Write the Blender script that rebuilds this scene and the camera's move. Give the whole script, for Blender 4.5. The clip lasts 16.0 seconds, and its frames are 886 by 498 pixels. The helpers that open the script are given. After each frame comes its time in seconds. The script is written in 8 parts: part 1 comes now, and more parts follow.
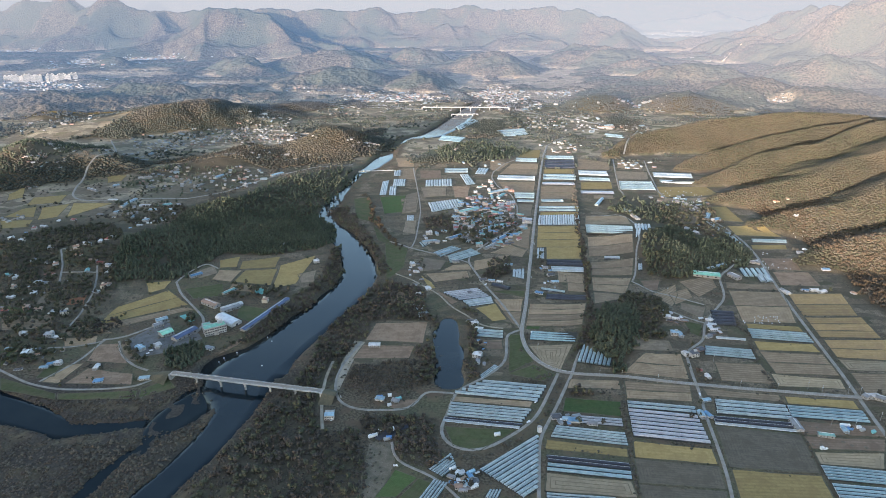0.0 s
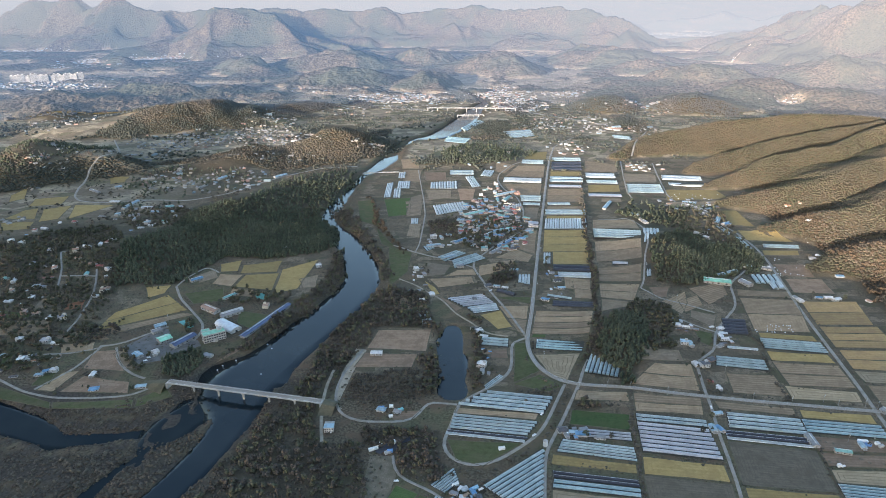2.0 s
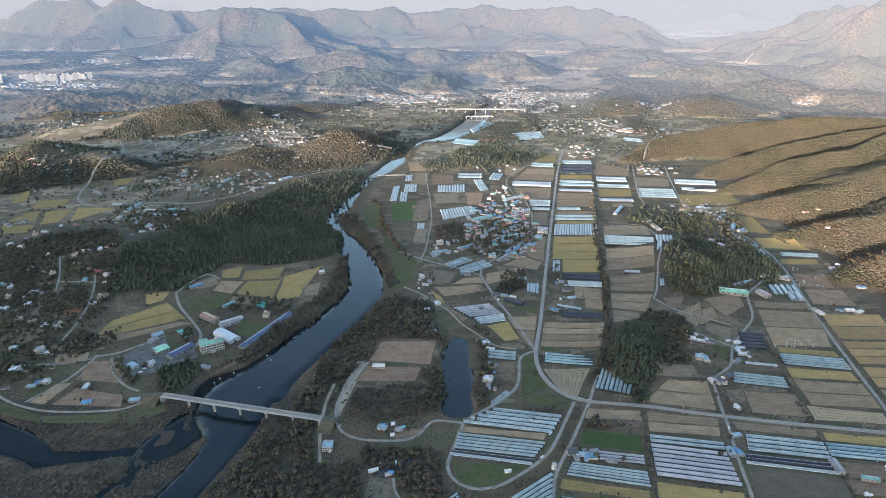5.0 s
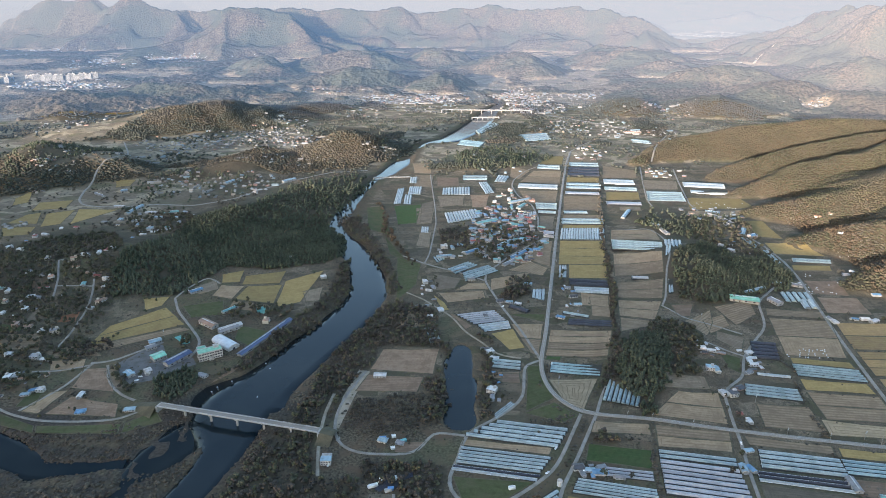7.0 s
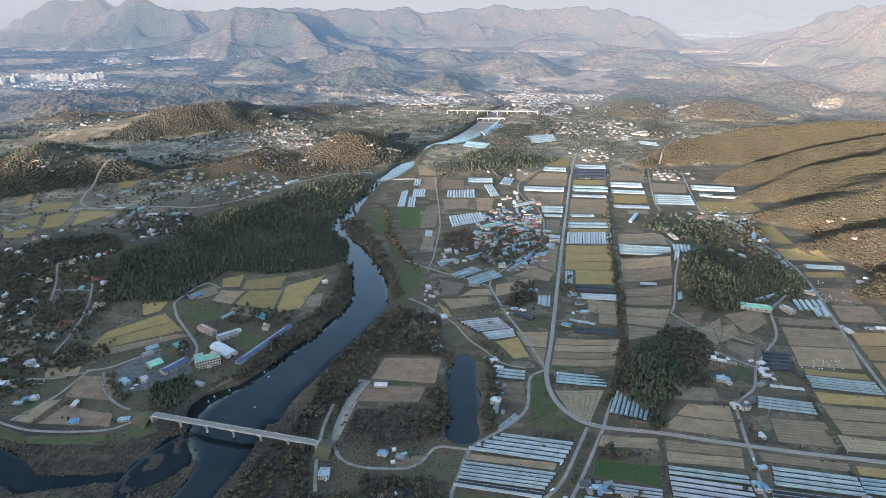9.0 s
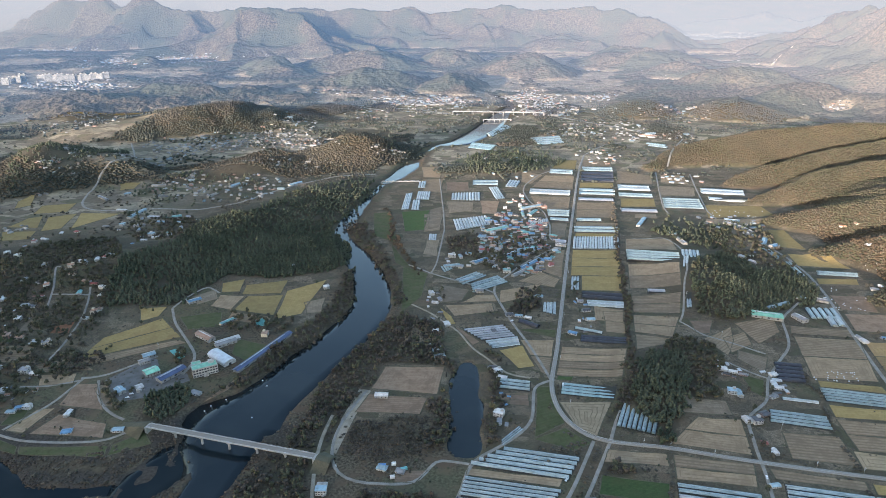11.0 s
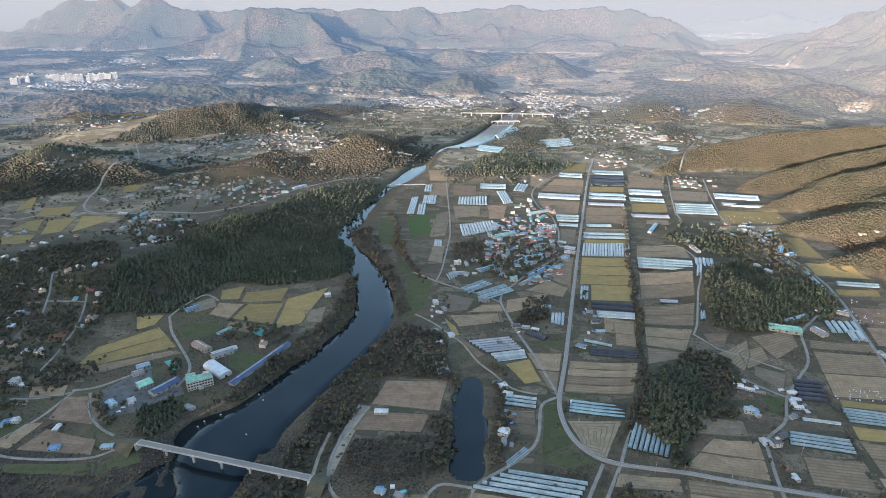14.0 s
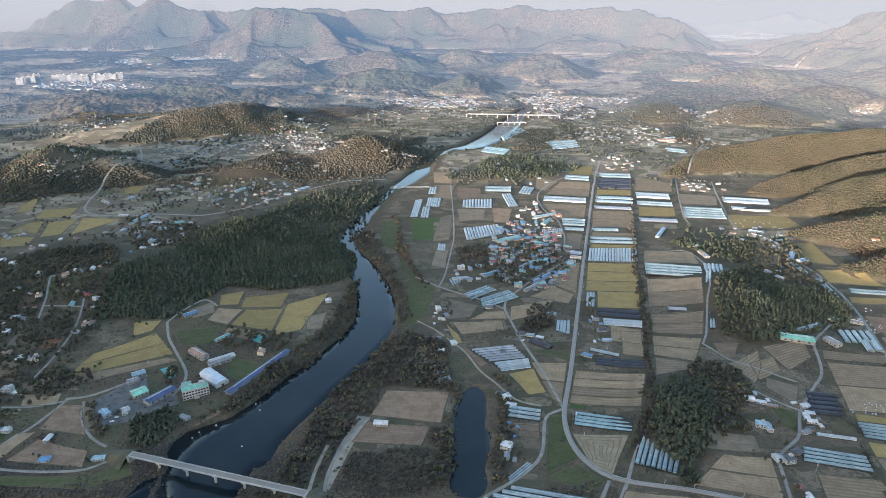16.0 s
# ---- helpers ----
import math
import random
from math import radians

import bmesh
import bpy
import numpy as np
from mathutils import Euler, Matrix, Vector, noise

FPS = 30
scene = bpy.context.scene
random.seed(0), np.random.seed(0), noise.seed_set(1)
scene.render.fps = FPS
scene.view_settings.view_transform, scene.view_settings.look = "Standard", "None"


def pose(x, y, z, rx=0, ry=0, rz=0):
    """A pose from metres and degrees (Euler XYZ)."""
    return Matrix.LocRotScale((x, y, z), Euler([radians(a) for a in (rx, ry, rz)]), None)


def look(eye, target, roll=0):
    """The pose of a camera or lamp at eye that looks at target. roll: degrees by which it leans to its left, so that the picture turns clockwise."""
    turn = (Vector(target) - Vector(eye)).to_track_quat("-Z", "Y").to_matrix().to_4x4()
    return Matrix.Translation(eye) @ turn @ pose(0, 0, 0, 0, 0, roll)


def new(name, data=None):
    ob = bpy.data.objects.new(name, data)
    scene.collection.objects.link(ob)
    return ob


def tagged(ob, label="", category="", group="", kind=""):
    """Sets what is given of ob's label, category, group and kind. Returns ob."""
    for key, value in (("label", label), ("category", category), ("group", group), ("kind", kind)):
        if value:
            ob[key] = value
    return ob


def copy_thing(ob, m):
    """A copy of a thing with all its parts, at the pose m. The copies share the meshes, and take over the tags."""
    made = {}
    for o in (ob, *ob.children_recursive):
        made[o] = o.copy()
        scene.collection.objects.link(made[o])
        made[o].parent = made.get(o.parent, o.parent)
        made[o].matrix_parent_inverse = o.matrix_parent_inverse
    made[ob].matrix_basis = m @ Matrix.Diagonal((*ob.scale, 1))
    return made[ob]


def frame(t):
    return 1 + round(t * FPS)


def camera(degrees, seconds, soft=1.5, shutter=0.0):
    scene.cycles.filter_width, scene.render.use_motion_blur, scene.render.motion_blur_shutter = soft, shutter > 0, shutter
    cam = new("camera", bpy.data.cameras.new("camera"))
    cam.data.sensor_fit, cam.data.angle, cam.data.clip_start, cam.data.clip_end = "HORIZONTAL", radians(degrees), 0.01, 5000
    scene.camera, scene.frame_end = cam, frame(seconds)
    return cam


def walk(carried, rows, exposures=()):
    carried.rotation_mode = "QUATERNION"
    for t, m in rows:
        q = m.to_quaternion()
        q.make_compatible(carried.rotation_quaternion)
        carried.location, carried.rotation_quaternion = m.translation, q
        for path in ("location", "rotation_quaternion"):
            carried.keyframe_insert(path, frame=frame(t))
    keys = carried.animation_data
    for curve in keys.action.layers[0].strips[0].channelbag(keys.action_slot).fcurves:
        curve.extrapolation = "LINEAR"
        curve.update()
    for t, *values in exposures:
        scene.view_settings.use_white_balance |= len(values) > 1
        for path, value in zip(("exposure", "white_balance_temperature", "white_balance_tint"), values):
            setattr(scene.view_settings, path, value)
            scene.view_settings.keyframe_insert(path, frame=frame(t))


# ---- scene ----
# Camera: a level drone flight up the valley, slowly turning left.
cam = camera(71.0, 16.0, soft=0.95)


def flight(t):
    """Pose of the drone at t seconds."""
    s = t / 16.0
    return pose(17.5 * s + 1.4 * s * s, 159.1 * s - 0.2 * s * s, 390.0 + 3.6 * s - 2.2 * s * s,
                90 - 21.42 - 0.17 * s + 0.15 * s * s, 0, 4.61 * s) @ pose(0, 0, 0, 0, 0, 0.03 + 0.10 * s)


walk(cam, [(t * 0.5, flight(t * 0.5)) for t in range(33)], exposures=((0.0, 2.87, 6700, 16), (16.0, 2.87, 6700, 16)))

# ---- evening light: a low sun from behind and the left, clear hazy sky ----
SUN_AZ, SUN_EL = 214.0, 6.0  # compass degrees clockwise from +y, degrees above the horizon
world = bpy.data.worlds.new("evening_sky")
scene.world = world
world.use_nodes = True
wn = world.node_tree
wn.nodes.clear()
sky = wn.nodes.new("ShaderNodeTexSky")
sky.sky_type, sky.sun_disc = "NISHITA", False
sky.sun_elevation, sky.sun_rotation = radians(SUN_EL), radians(SUN_AZ)
sky.altitude, sky.air_density, sky.dust_density, sky.ozone_density = 400, 1.1, 1.8, 1.9
wb = wn.nodes.new("ShaderNodeBackground")
wb.inputs["Strength"].default_value = 0.15
wo = wn.nodes.new("ShaderNodeOutputWorld")
wn.links.new(sky.outputs[0], wb.inputs[0])
wn.links.new(wb.outputs[0], wo.inputs[0])
sun = new("sun", bpy.data.lights.new("sun", "SUN"))
sun.data.energy, sun.data.angle, sun.data.color = 2.75, radians(1.0), (1.0, 0.90, 0.79)
az, el = radians(SUN_AZ), radians(SUN_EL)
to_sun = Vector((math.sin(az) * math.cos(el), math.cos(az) * math.cos(el), math.sin(el)))
sun.matrix_world = look((0, 0, 900), Vector((0, 0, 900)) - to_sun)


# ---- materials ----
def nodes(name):
    m = bpy.data.materials.new(name)
    m.use_nodes = True
    t = m.node_tree
    return m, t, t.nodes["Principled BSDF"]


def node(t, kind, **inputs):
    n = t.nodes.new(kind)
    for key, value in inputs.items():
        n.inputs[key.replace("_", " ")].default_value = value
    return n


def mix(t, factor, a, b, blend="MIX"):
    """A colour mix; factor, a and b are sockets, numbers or colours."""
    n = t.nodes.new("ShaderNodeMix")
    n.data_type, n.blend_type = "RGBA", blend
    for socket, value in ((n.inputs[0], factor), (n.inputs[6], a), (n.inputs[7], b)):
        if isinstance(value, bpy.types.NodeSocket):
            t.links.new(value, socket)
        elif isinstance(value, (int, float)):
            socket.default_value = value
        else:
            socket.default_value = (*value, 1)
    return n.outputs[2]


def ramp(t, socket, lo, hi, a=0.0, b=1.0):
    n = t.nodes.new("ShaderNodeMapRange")
    n.clamp = True
    for i, v in zip((1, 2, 3, 4), (lo, hi, a, b)):
        n.inputs[i].default_value = v
    t.links.new(socket, n.inputs[0])
    return n.outputs[0]


def grain(t, size, detail=3.0, kind="Object", stretch=None):
    """Noise with features of that many metres."""
    c = t.nodes.new("ShaderNodeTexCoord")
    src = c.outputs[kind]
    if stretch:
        mp = t.nodes.new("ShaderNodeMapping")
        mp.inputs["Scale"].default_value = stretch
        t.links.new(src, mp.inputs[0])
        src = mp.outputs[0]
    n = node(t, "ShaderNodeTexNoise", Scale=1.0 / size, Detail=detail)
    t.links.new(src, n.inputs["Vector"])
    return n.outputs["Fac"]


def bump(t, bsdf, socket, depth, strength=0.6):
    b = node(t, "ShaderNodeBump", Strength=strength, Distance=depth)
    t.links.new(socket, b.inputs["Height"])
    t.links.new(b.outputs[0], bsdf.inputs["Normal"])


def surface(name, a, b, c, fine=0.6, broad=9.0, rough=0.8, metal=0.0, relief_m=0.03, vary=0.0, island=0.0, spec=0.3, stretch=None, broad_lo=0.4, broad_hi=0.65):
    """A worn surface: colours a and b mixed by fine grain, stains of colour c at the broad scale."""
    m, t, s = nodes(name)
    f = grain(t, fine, 4, "Object", stretch)
    col = mix(t, ramp(t, f, 0.3, 0.7), a, b)
    g = grain(t, broad, 3)
    col = mix(t, ramp(t, g, broad_lo, broad_hi), col, c)
    if vary:
        o = t.nodes.new("ShaderNodeObjectInfo")
        col = mix(t, 1.0, col, mix(t, o.outputs["Random"], (1 - vary,) * 3, (1 + vary,) * 3), "MULTIPLY")
    if island:
        o = t.nodes.new("ShaderNodeNewGeometry")
        col = mix(t, 1.0, col, mix(t, o.outputs["Random Per Island"], (1 - island,) * 3, (1 + island,) * 3), "MULTIPLY")
    t.links.new(col, s.inputs["Base Color"])
    s.inputs["Roughness"].default_value, s.inputs["Metallic"].default_value = rough, metal
    s.inputs["Specular IOR Level"].default_value = spec
    if relief_m:
        bump(t, s, f, relief_m)
    return m


def attribute(t, name):
    n = t.nodes.new("ShaderNodeAttribute")
    n.attribute_name = name
    return n


HAZE_WEST, HAZE_EAST = (0.036, 0.069, 0.119), (0.100, 0.107, 0.123)  # evening haze painted as emission on far surfaces, blue in the west, sunlit in the east
HAZE_DEPTH = ((0.0, 0.0), (0.12, 0.08), (0.22, 0.14), (0.36, 0.20), (0.56, 0.27), (0.76, 0.32), (0.90, 0.38), (0.945, 0.46), (0.975, 0.62), (1.0, 0.82))


def mix_in_haze(t, s):
    """Mixes painted haze into a far material as emission, denser with its distance from the middle of the place."""
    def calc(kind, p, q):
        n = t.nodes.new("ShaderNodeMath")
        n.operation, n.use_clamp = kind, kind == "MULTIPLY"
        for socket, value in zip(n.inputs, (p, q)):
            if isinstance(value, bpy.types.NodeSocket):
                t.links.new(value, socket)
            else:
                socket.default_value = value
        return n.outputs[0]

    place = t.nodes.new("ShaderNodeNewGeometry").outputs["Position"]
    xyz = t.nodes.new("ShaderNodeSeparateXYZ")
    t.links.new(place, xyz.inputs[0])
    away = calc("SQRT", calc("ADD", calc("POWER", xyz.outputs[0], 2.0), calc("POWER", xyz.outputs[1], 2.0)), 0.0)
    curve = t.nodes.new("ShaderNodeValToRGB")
    while len(curve.color_ramp.elements) < len(HAZE_DEPTH):
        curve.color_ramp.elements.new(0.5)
    for e, (p, v) in zip(curve.color_ramp.elements, HAZE_DEPTH):
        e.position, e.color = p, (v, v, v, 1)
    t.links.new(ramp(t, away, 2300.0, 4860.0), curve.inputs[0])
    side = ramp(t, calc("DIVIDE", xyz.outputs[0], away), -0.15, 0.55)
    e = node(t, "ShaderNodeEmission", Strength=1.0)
    t.links.new(mix(t, ramp(t, away, 4620.0, 4800.0), mix(t, side, HAZE_WEST, HAZE_EAST), (0.095, 0.107, 0.122)), e.inputs["Color"])
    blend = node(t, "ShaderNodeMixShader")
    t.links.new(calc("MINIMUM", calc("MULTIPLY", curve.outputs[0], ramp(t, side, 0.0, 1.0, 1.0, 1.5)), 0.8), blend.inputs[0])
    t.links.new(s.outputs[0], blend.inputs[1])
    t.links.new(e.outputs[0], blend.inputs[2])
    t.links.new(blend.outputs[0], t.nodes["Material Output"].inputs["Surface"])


def ground_material(name="ground_cover", far=False):
    """Land cover. far: a backdrop, woods as rough canopy, with evening haze mixed in as emission."""
    m, t, s = nodes(name)
    plan = attribute(t, "plan").outputs["Vector"]

    def noise_at(size, detail=4):
        n = node(t, "ShaderNodeTexNoise", Scale=1.0 / size, Detail=detail)
        t.links.new(plan, n.inputs["Vector"])
        return n.outputs["Fac"]

    n0, n1, n2, n3, n4 = noise_at(1.1, 3), noise_at(2.5), noise_at(18), noise_at(90), noise_at(7)
    scrub = mix(t, ramp(t, n1, 0.38, 0.62), (0.036, 0.030, 0.021), (0.100, 0.083, 0.057))
    scrub = mix(t, ramp(t, n2, 0.45, 0.62), scrub, (0.082, 0.059, 0.040))
    grass = mix(t, ramp(t, n1, 0.3, 0.7), (0.044, 0.045, 0.026), (0.090, 0.085, 0.050))
    grass = mix(t, ramp(t, n2, 0.45, 0.65), grass, (0.096, 0.076, 0.048))
    wood = mix(t, ramp(t, n4, 0.35, 0.65), (0.036, 0.032, 0.022), (0.064, 0.054, 0.036))
    wood = mix(t, ramp(t, n3, 0.45, 0.6), wood, (0.068, 0.054, 0.036))
    # far lowland: a patchwork of small fields
    v = node(t, "ShaderNodeTexVoronoi", Scale=1.0, Randomness=0.75)
    v.distance = "CHEBYCHEV"
    plots = t.nodes.new("ShaderNodeMapping")
    plots.inputs["Scale"].default_value, plots.inputs["Rotation"].default_value = (1 / 44.0, 1 / 26.0, 1e-6), (0, 0, 0.35)
    t.links.new(plan, plots.inputs[0])
    plan_rows = plots.outputs[0]
    t.links.new(plan_rows, v.inputs["Vector"])
    tone = t.nodes.new("ShaderNodeValToRGB")
    tone.color_ramp.interpolation = "CONSTANT"
    stops = ((0.0, (0.13, 0.105, 0.075)), (0.25, (0.23, 0.19, 0.135)), (0.45, (0.105, 0.100, 0.060)), (0.6, (0.29, 0.24, 0.170)), (0.8, (0.17, 0.135, 0.100)))
    while len(tone.color_ramp.elements) < len(stops):
        tone.color_ramp.elements.new(0.5)
    for e, (p, c) in zip(tone.color_ramp.elements, stops):
        e.position, e.color = p, (*c, 1)
    sep = t.nodes.new("ShaderNodeSeparateColor")
    t.links.new(v.outputs["Color"], sep.inputs[0])
    t.links.new(sep.outputs[0], tone.inputs[0])
    patch = mix(t, ramp(t, n4, 0.52, 0.64, 0, 0.5), tone.outputs[0], (0.070, 0.062, 0.045))
    patch = mix(t, ramp(t, n3, 0.55, 0.63, 0, 0.6), patch, (0.100, 0.088, 0.066))
    patch = mix(t, ramp(t, n2, 0.57, 0.62, 0, 0.6), patch, (0.055, 0.053, 0.036))
    patch = mix(t, ramp(t, n1, 0.2, 0.8), patch, mix(t, 0.25, patch, (0.05, 0.045, 0.03)))
    # rough ground of the plain: small fallow plots, paths and worn earth between the fields
    w = node(t, "ShaderNodeTexVoronoi", Scale=1.0, Randomness=0.85)
    w.distance = "CHEBYCHEV"
    small = t.nodes.new("ShaderNodeMapping")
    small.inputs["Scale"].default_value, small.inputs["Rotation"].default_value = (1 / 30.0, 1 / 15.0, 1e-6), (0, 0, -0.06)
    t.links.new(plan, small.inputs[0])
    t.links.new(small.outputs[0], w.inputs["Vector"])
    shade = t.nodes.new("ShaderNodeValToRGB")
    shade.color_ramp.interpolation = "CONSTANT"
    stops = ((0.0, (0.098, 0.080, 0.057)), (0.22, (0.150, 0.121, 0.086)), (0.42, (0.072, 0.064, 0.042)), (0.56, (0.128, 0.098, 0.068)), (0.72, (0.066, 0.066, 0.038)), (0.84, (0.185, 0.150, 0.108)))
    while len(shade.color_ramp.elements) < len(stops):
        shade.color_ramp.elements.new(0.5)
    for e, (p, c) in zip(shade.color_ramp.elements, stops):
        e.position, e.color = p, (*c, 1)
    sep = t.nodes.new("ShaderNodeSeparateColor")
    t.links.new(w.outputs["Color"], sep.inputs[0])
    t.links.new(sep.outputs[1], shade.inputs[0])
    fallow = mix(t, ramp(t, n4, 0.50, 0.60, 0, 0.6), shade.outputs[0], (0.060, 0.052, 0.036))
    fallow = mix(t, ramp(t, n0, 0.44, 0.58, 0, 0.75), fallow, (0.045, 0.038, 0.026))
    shingle = mix(t, ramp(t, n1, 0.3, 0.7), (0.024, 0.021, 0.018), (0.062, 0.053, 0.043))
    col = mix(t, attribute(t, "grass").outputs["Fac"], scrub, grass)
    col = mix(t, attribute(t, "fallow").outputs["Fac"], col, fallow)
    col = mix(t, attribute(t, "patch").outputs["Fac"], col, patch)
    col = mix(t, attribute(t, "wood").outputs["Fac"], col, wood)
    col = mix(t, attribute(t, "shore").outputs["Fac"], col, shingle)
    t.links.new(col, s.inputs["Base Color"])
    s.inputs["Roughness"].default_value = 0.95
    s.inputs["Specular IOR Level"].default_value = 0.1
    bump(t, s, n1, 0.5, 0.7)
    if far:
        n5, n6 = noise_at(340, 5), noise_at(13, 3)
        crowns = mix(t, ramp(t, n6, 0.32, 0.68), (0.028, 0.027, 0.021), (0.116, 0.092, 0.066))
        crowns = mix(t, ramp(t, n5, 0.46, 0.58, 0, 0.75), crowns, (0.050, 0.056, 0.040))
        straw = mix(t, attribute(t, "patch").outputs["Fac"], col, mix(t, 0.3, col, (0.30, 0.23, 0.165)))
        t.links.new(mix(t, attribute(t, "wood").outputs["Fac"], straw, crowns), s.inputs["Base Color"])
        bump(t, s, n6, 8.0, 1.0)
        mix_in_haze(t, s)
    return m


def foliage(name, a, b, c, far=False):
    """Leaves of a crown: shades that differ from clump to clump. far: haze is mixed in as emission."""
    m, t, s = nodes(name)
    g = t.nodes.new("ShaderNodeNewGeometry")
    o = t.nodes.new("ShaderNodeObjectInfo")
    col = mix(t, g.outputs["Random Per Island"], a, b)
    n = grain(t, 70, 2)
    col = mix(t, ramp(t, n, 0.42, 0.62), col, mix(t, g.outputs["Random Per Island"], b, c))
    col = mix(t, 1.0, col, mix(t, o.outputs["Random"], (0.8, 0.8, 0.8), (1.2, 1.2, 1.2)), "MULTIPLY")
    f = grain(t, 0.9, 4)
    col = mix(t, ramp(t, f, 0.35, 0.65), mix(t, 1.0, col, (0.6, 0.6, 0.6), "MULTIPLY"), col)
    t.links.new(col, s.inputs["Base Color"])
    s.inputs["Roughness"].default_value = 0.85
    s.inputs["Specular IOR Level"].default_value = 0.15
    bump(t, s, f, 0.5, 0.8)
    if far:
        mix_in_haze(t, s)
    return m


def water_material(name="river_water", gloss=0.31):
    m, t, s = nodes(name)
    n = grain(t, 0.8, 3)
    b = grain(t, 60, 3)
    t.links.new(mix(t, ramp(t, b, 0.35, 0.65), (0.006, 0.011, 0.014), (0.012, 0.017, 0.019)), s.inputs["Base Color"])
    t.links.new(ramp(t, b, 0.4, 0.65, 0.06, 0.16), s.inputs["Roughness"])
    s.inputs["IOR"].default_value = 1.33
    s.inputs["Specular IOR Level"].default_value = gloss
    bump(t, s, n, 0.05, 0.35)
    return m


def film_material(name, a, b, rough, streak=(0.15, 2.0, 1)):
    """Greenhouse film over hoops: soft gloss, dusty streaks along the tunnel and a faint rib at each hoop."""
    m, t, s = nodes(name)
    f = grain(t, 1.2, 3, "Object", streak)
    col = mix(t, ramp(t, f, 0.35, 0.7), a, b)
    big = grain(t, 25, 2)
    col = mix(t, ramp(t, big, 0.45, 0.7, 0, 0.5), col, (b[0] * 0.75, b[1] * 0.78, b[2] * 0.8))
    o = t.nodes.new("ShaderNodeObjectInfo")
    col = mix(t, 1.0, col, mix(t, o.outputs["Random"], (0.74, 0.76, 0.78), (1.14, 1.13, 1.12)), "MULTIPLY")
    dust = grain(t, 3.5, 4)
    col = mix(t, ramp(t, dust, 0.42, 0.62, 0, 0.45), col, (a[0] * 0.75, a[1] * 0.75, a[2] * 0.72))
    t.links.new(col, s.inputs["Base Color"])
    s.inputs["Roughness"].default_value = rough
    s.inputs["Specular IOR Level"].default_value = 0.35
    c = t.nodes.new("ShaderNodeTexCoord")
    w = node(t, "ShaderNodeTexWave", Scale=0.35, Distortion=0.4)
    w.bands_direction = "X"
    t.links.new(c.outputs["Object"], w.inputs["Vector"])
    bump(t, s, w.outputs["Fac"], 0.05, 0.3)
    return m


M = {
    "ground": ground_material(),
    "far_ground": ground_material("hazed_country", True),
    "water": water_material(),
    "shallows": water_material("weedy_shallows", 0.08),
    "pine": foliage("pine_needles", (0.029, 0.039, 0.025), (0.062, 0.073, 0.047), (0.074, 0.077, 0.053)),
    "oak": foliage("autumn_oak_leaves", (0.042, 0.039, 0.028), (0.066, 0.058, 0.040), (0.074, 0.057, 0.040)),
    "rust": foliage("rust_leaves", (0.046, 0.037, 0.025), (0.080, 0.058, 0.037), (0.070, 0.050, 0.033)),
    "reed": foliage("dry_reeds", (0.058, 0.046, 0.031), (0.100, 0.079, 0.053), (0.076, 0.054, 0.040)),
    # Greyer base colours plus emission stand in for haze over far trees.
    "far_pine": foliage("haze_tinted_pines", (0.036, 0.044, 0.036), (0.066, 0.073, 0.058), (0.076, 0.075, 0.060), far=True),
    "far_bare": foliage("haze_tinted_bare_wood", (0.044, 0.041, 0.033), (0.074, 0.066, 0.051), (0.068, 0.058, 0.044), far=True),
    "bush": foliage("riverside_scrub", (0.042, 0.038, 0.029), (0.090, 0.079, 0.060), (0.094, 0.074, 0.057)),
    "brush": foliage("leafless_brush", (0.030, 0.026, 0.021), (0.068, 0.057, 0.045), (0.076, 0.058, 0.045)),
    "marsh": foliage("marsh_reeds", (0.027, 0.021, 0.016), (0.058, 0.043, 0.031), (0.050, 0.041, 0.027)),
    "willow": foliage("willow_leaves", (0.040, 0.044, 0.026), (0.080, 0.079, 0.047), (0.086, 0.076, 0.047)),
    "bark": surface("bark", (0.05, 0.04, 0.03), (0.10, 0.08, 0.06), (0.04, 0.03, 0.02), 0.2, 1.0, 0.9),
    "asphalt": surface("old_asphalt", (0.165, 0.152, 0.132), (0.215, 0.200, 0.176), (0.175, 0.156, 0.132), 0.5, 14, 0.9),
    "concrete": surface("weathered_concrete", (0.165, 0.153, 0.134), (0.235, 0.219, 0.192), (0.15, 0.134, 0.112), 0.6, 8, 0.85),
    "pier": surface("bridge_concrete", (0.27, 0.262, 0.245), (0.35, 0.34, 0.32), (0.24, 0.23, 0.21), 0.6, 8, 0.85),
    "track": surface("dirt_track", (0.20, 0.17, 0.13), (0.28, 0.245, 0.19), (0.17, 0.14, 0.10), 0.8, 9, 0.95),
    "paint": surface("road_paint", (0.34, 0.335, 0.32), (0.44, 0.43, 0.41), (0.27, 0.265, 0.25), 0.5, 4, 0.7),
    "film_b": film_material("blue_grey_film", (0.130, 0.180, 0.185), (0.330, 0.395, 0.395), 0.4),
    "film_w": film_material("white_film", (0.185, 0.220, 0.230), (0.335, 0.370, 0.380), 0.4),
    "film_g": film_material("lilac_grey_film", (0.205, 0.215, 0.235), (0.325, 0.330, 0.345), 0.4),
    "film_t": film_material("teal_film", (0.115, 0.195, 0.215), (0.270, 0.365, 0.380), 0.4),
    "film_d": film_material("black_shade_net", (0.020, 0.022, 0.032), (0.045, 0.048, 0.062), 0.7),
}

# ---- the lie of the land -------------------------------------------------
EYE = np.array((9.0, 80.0, 390.0))


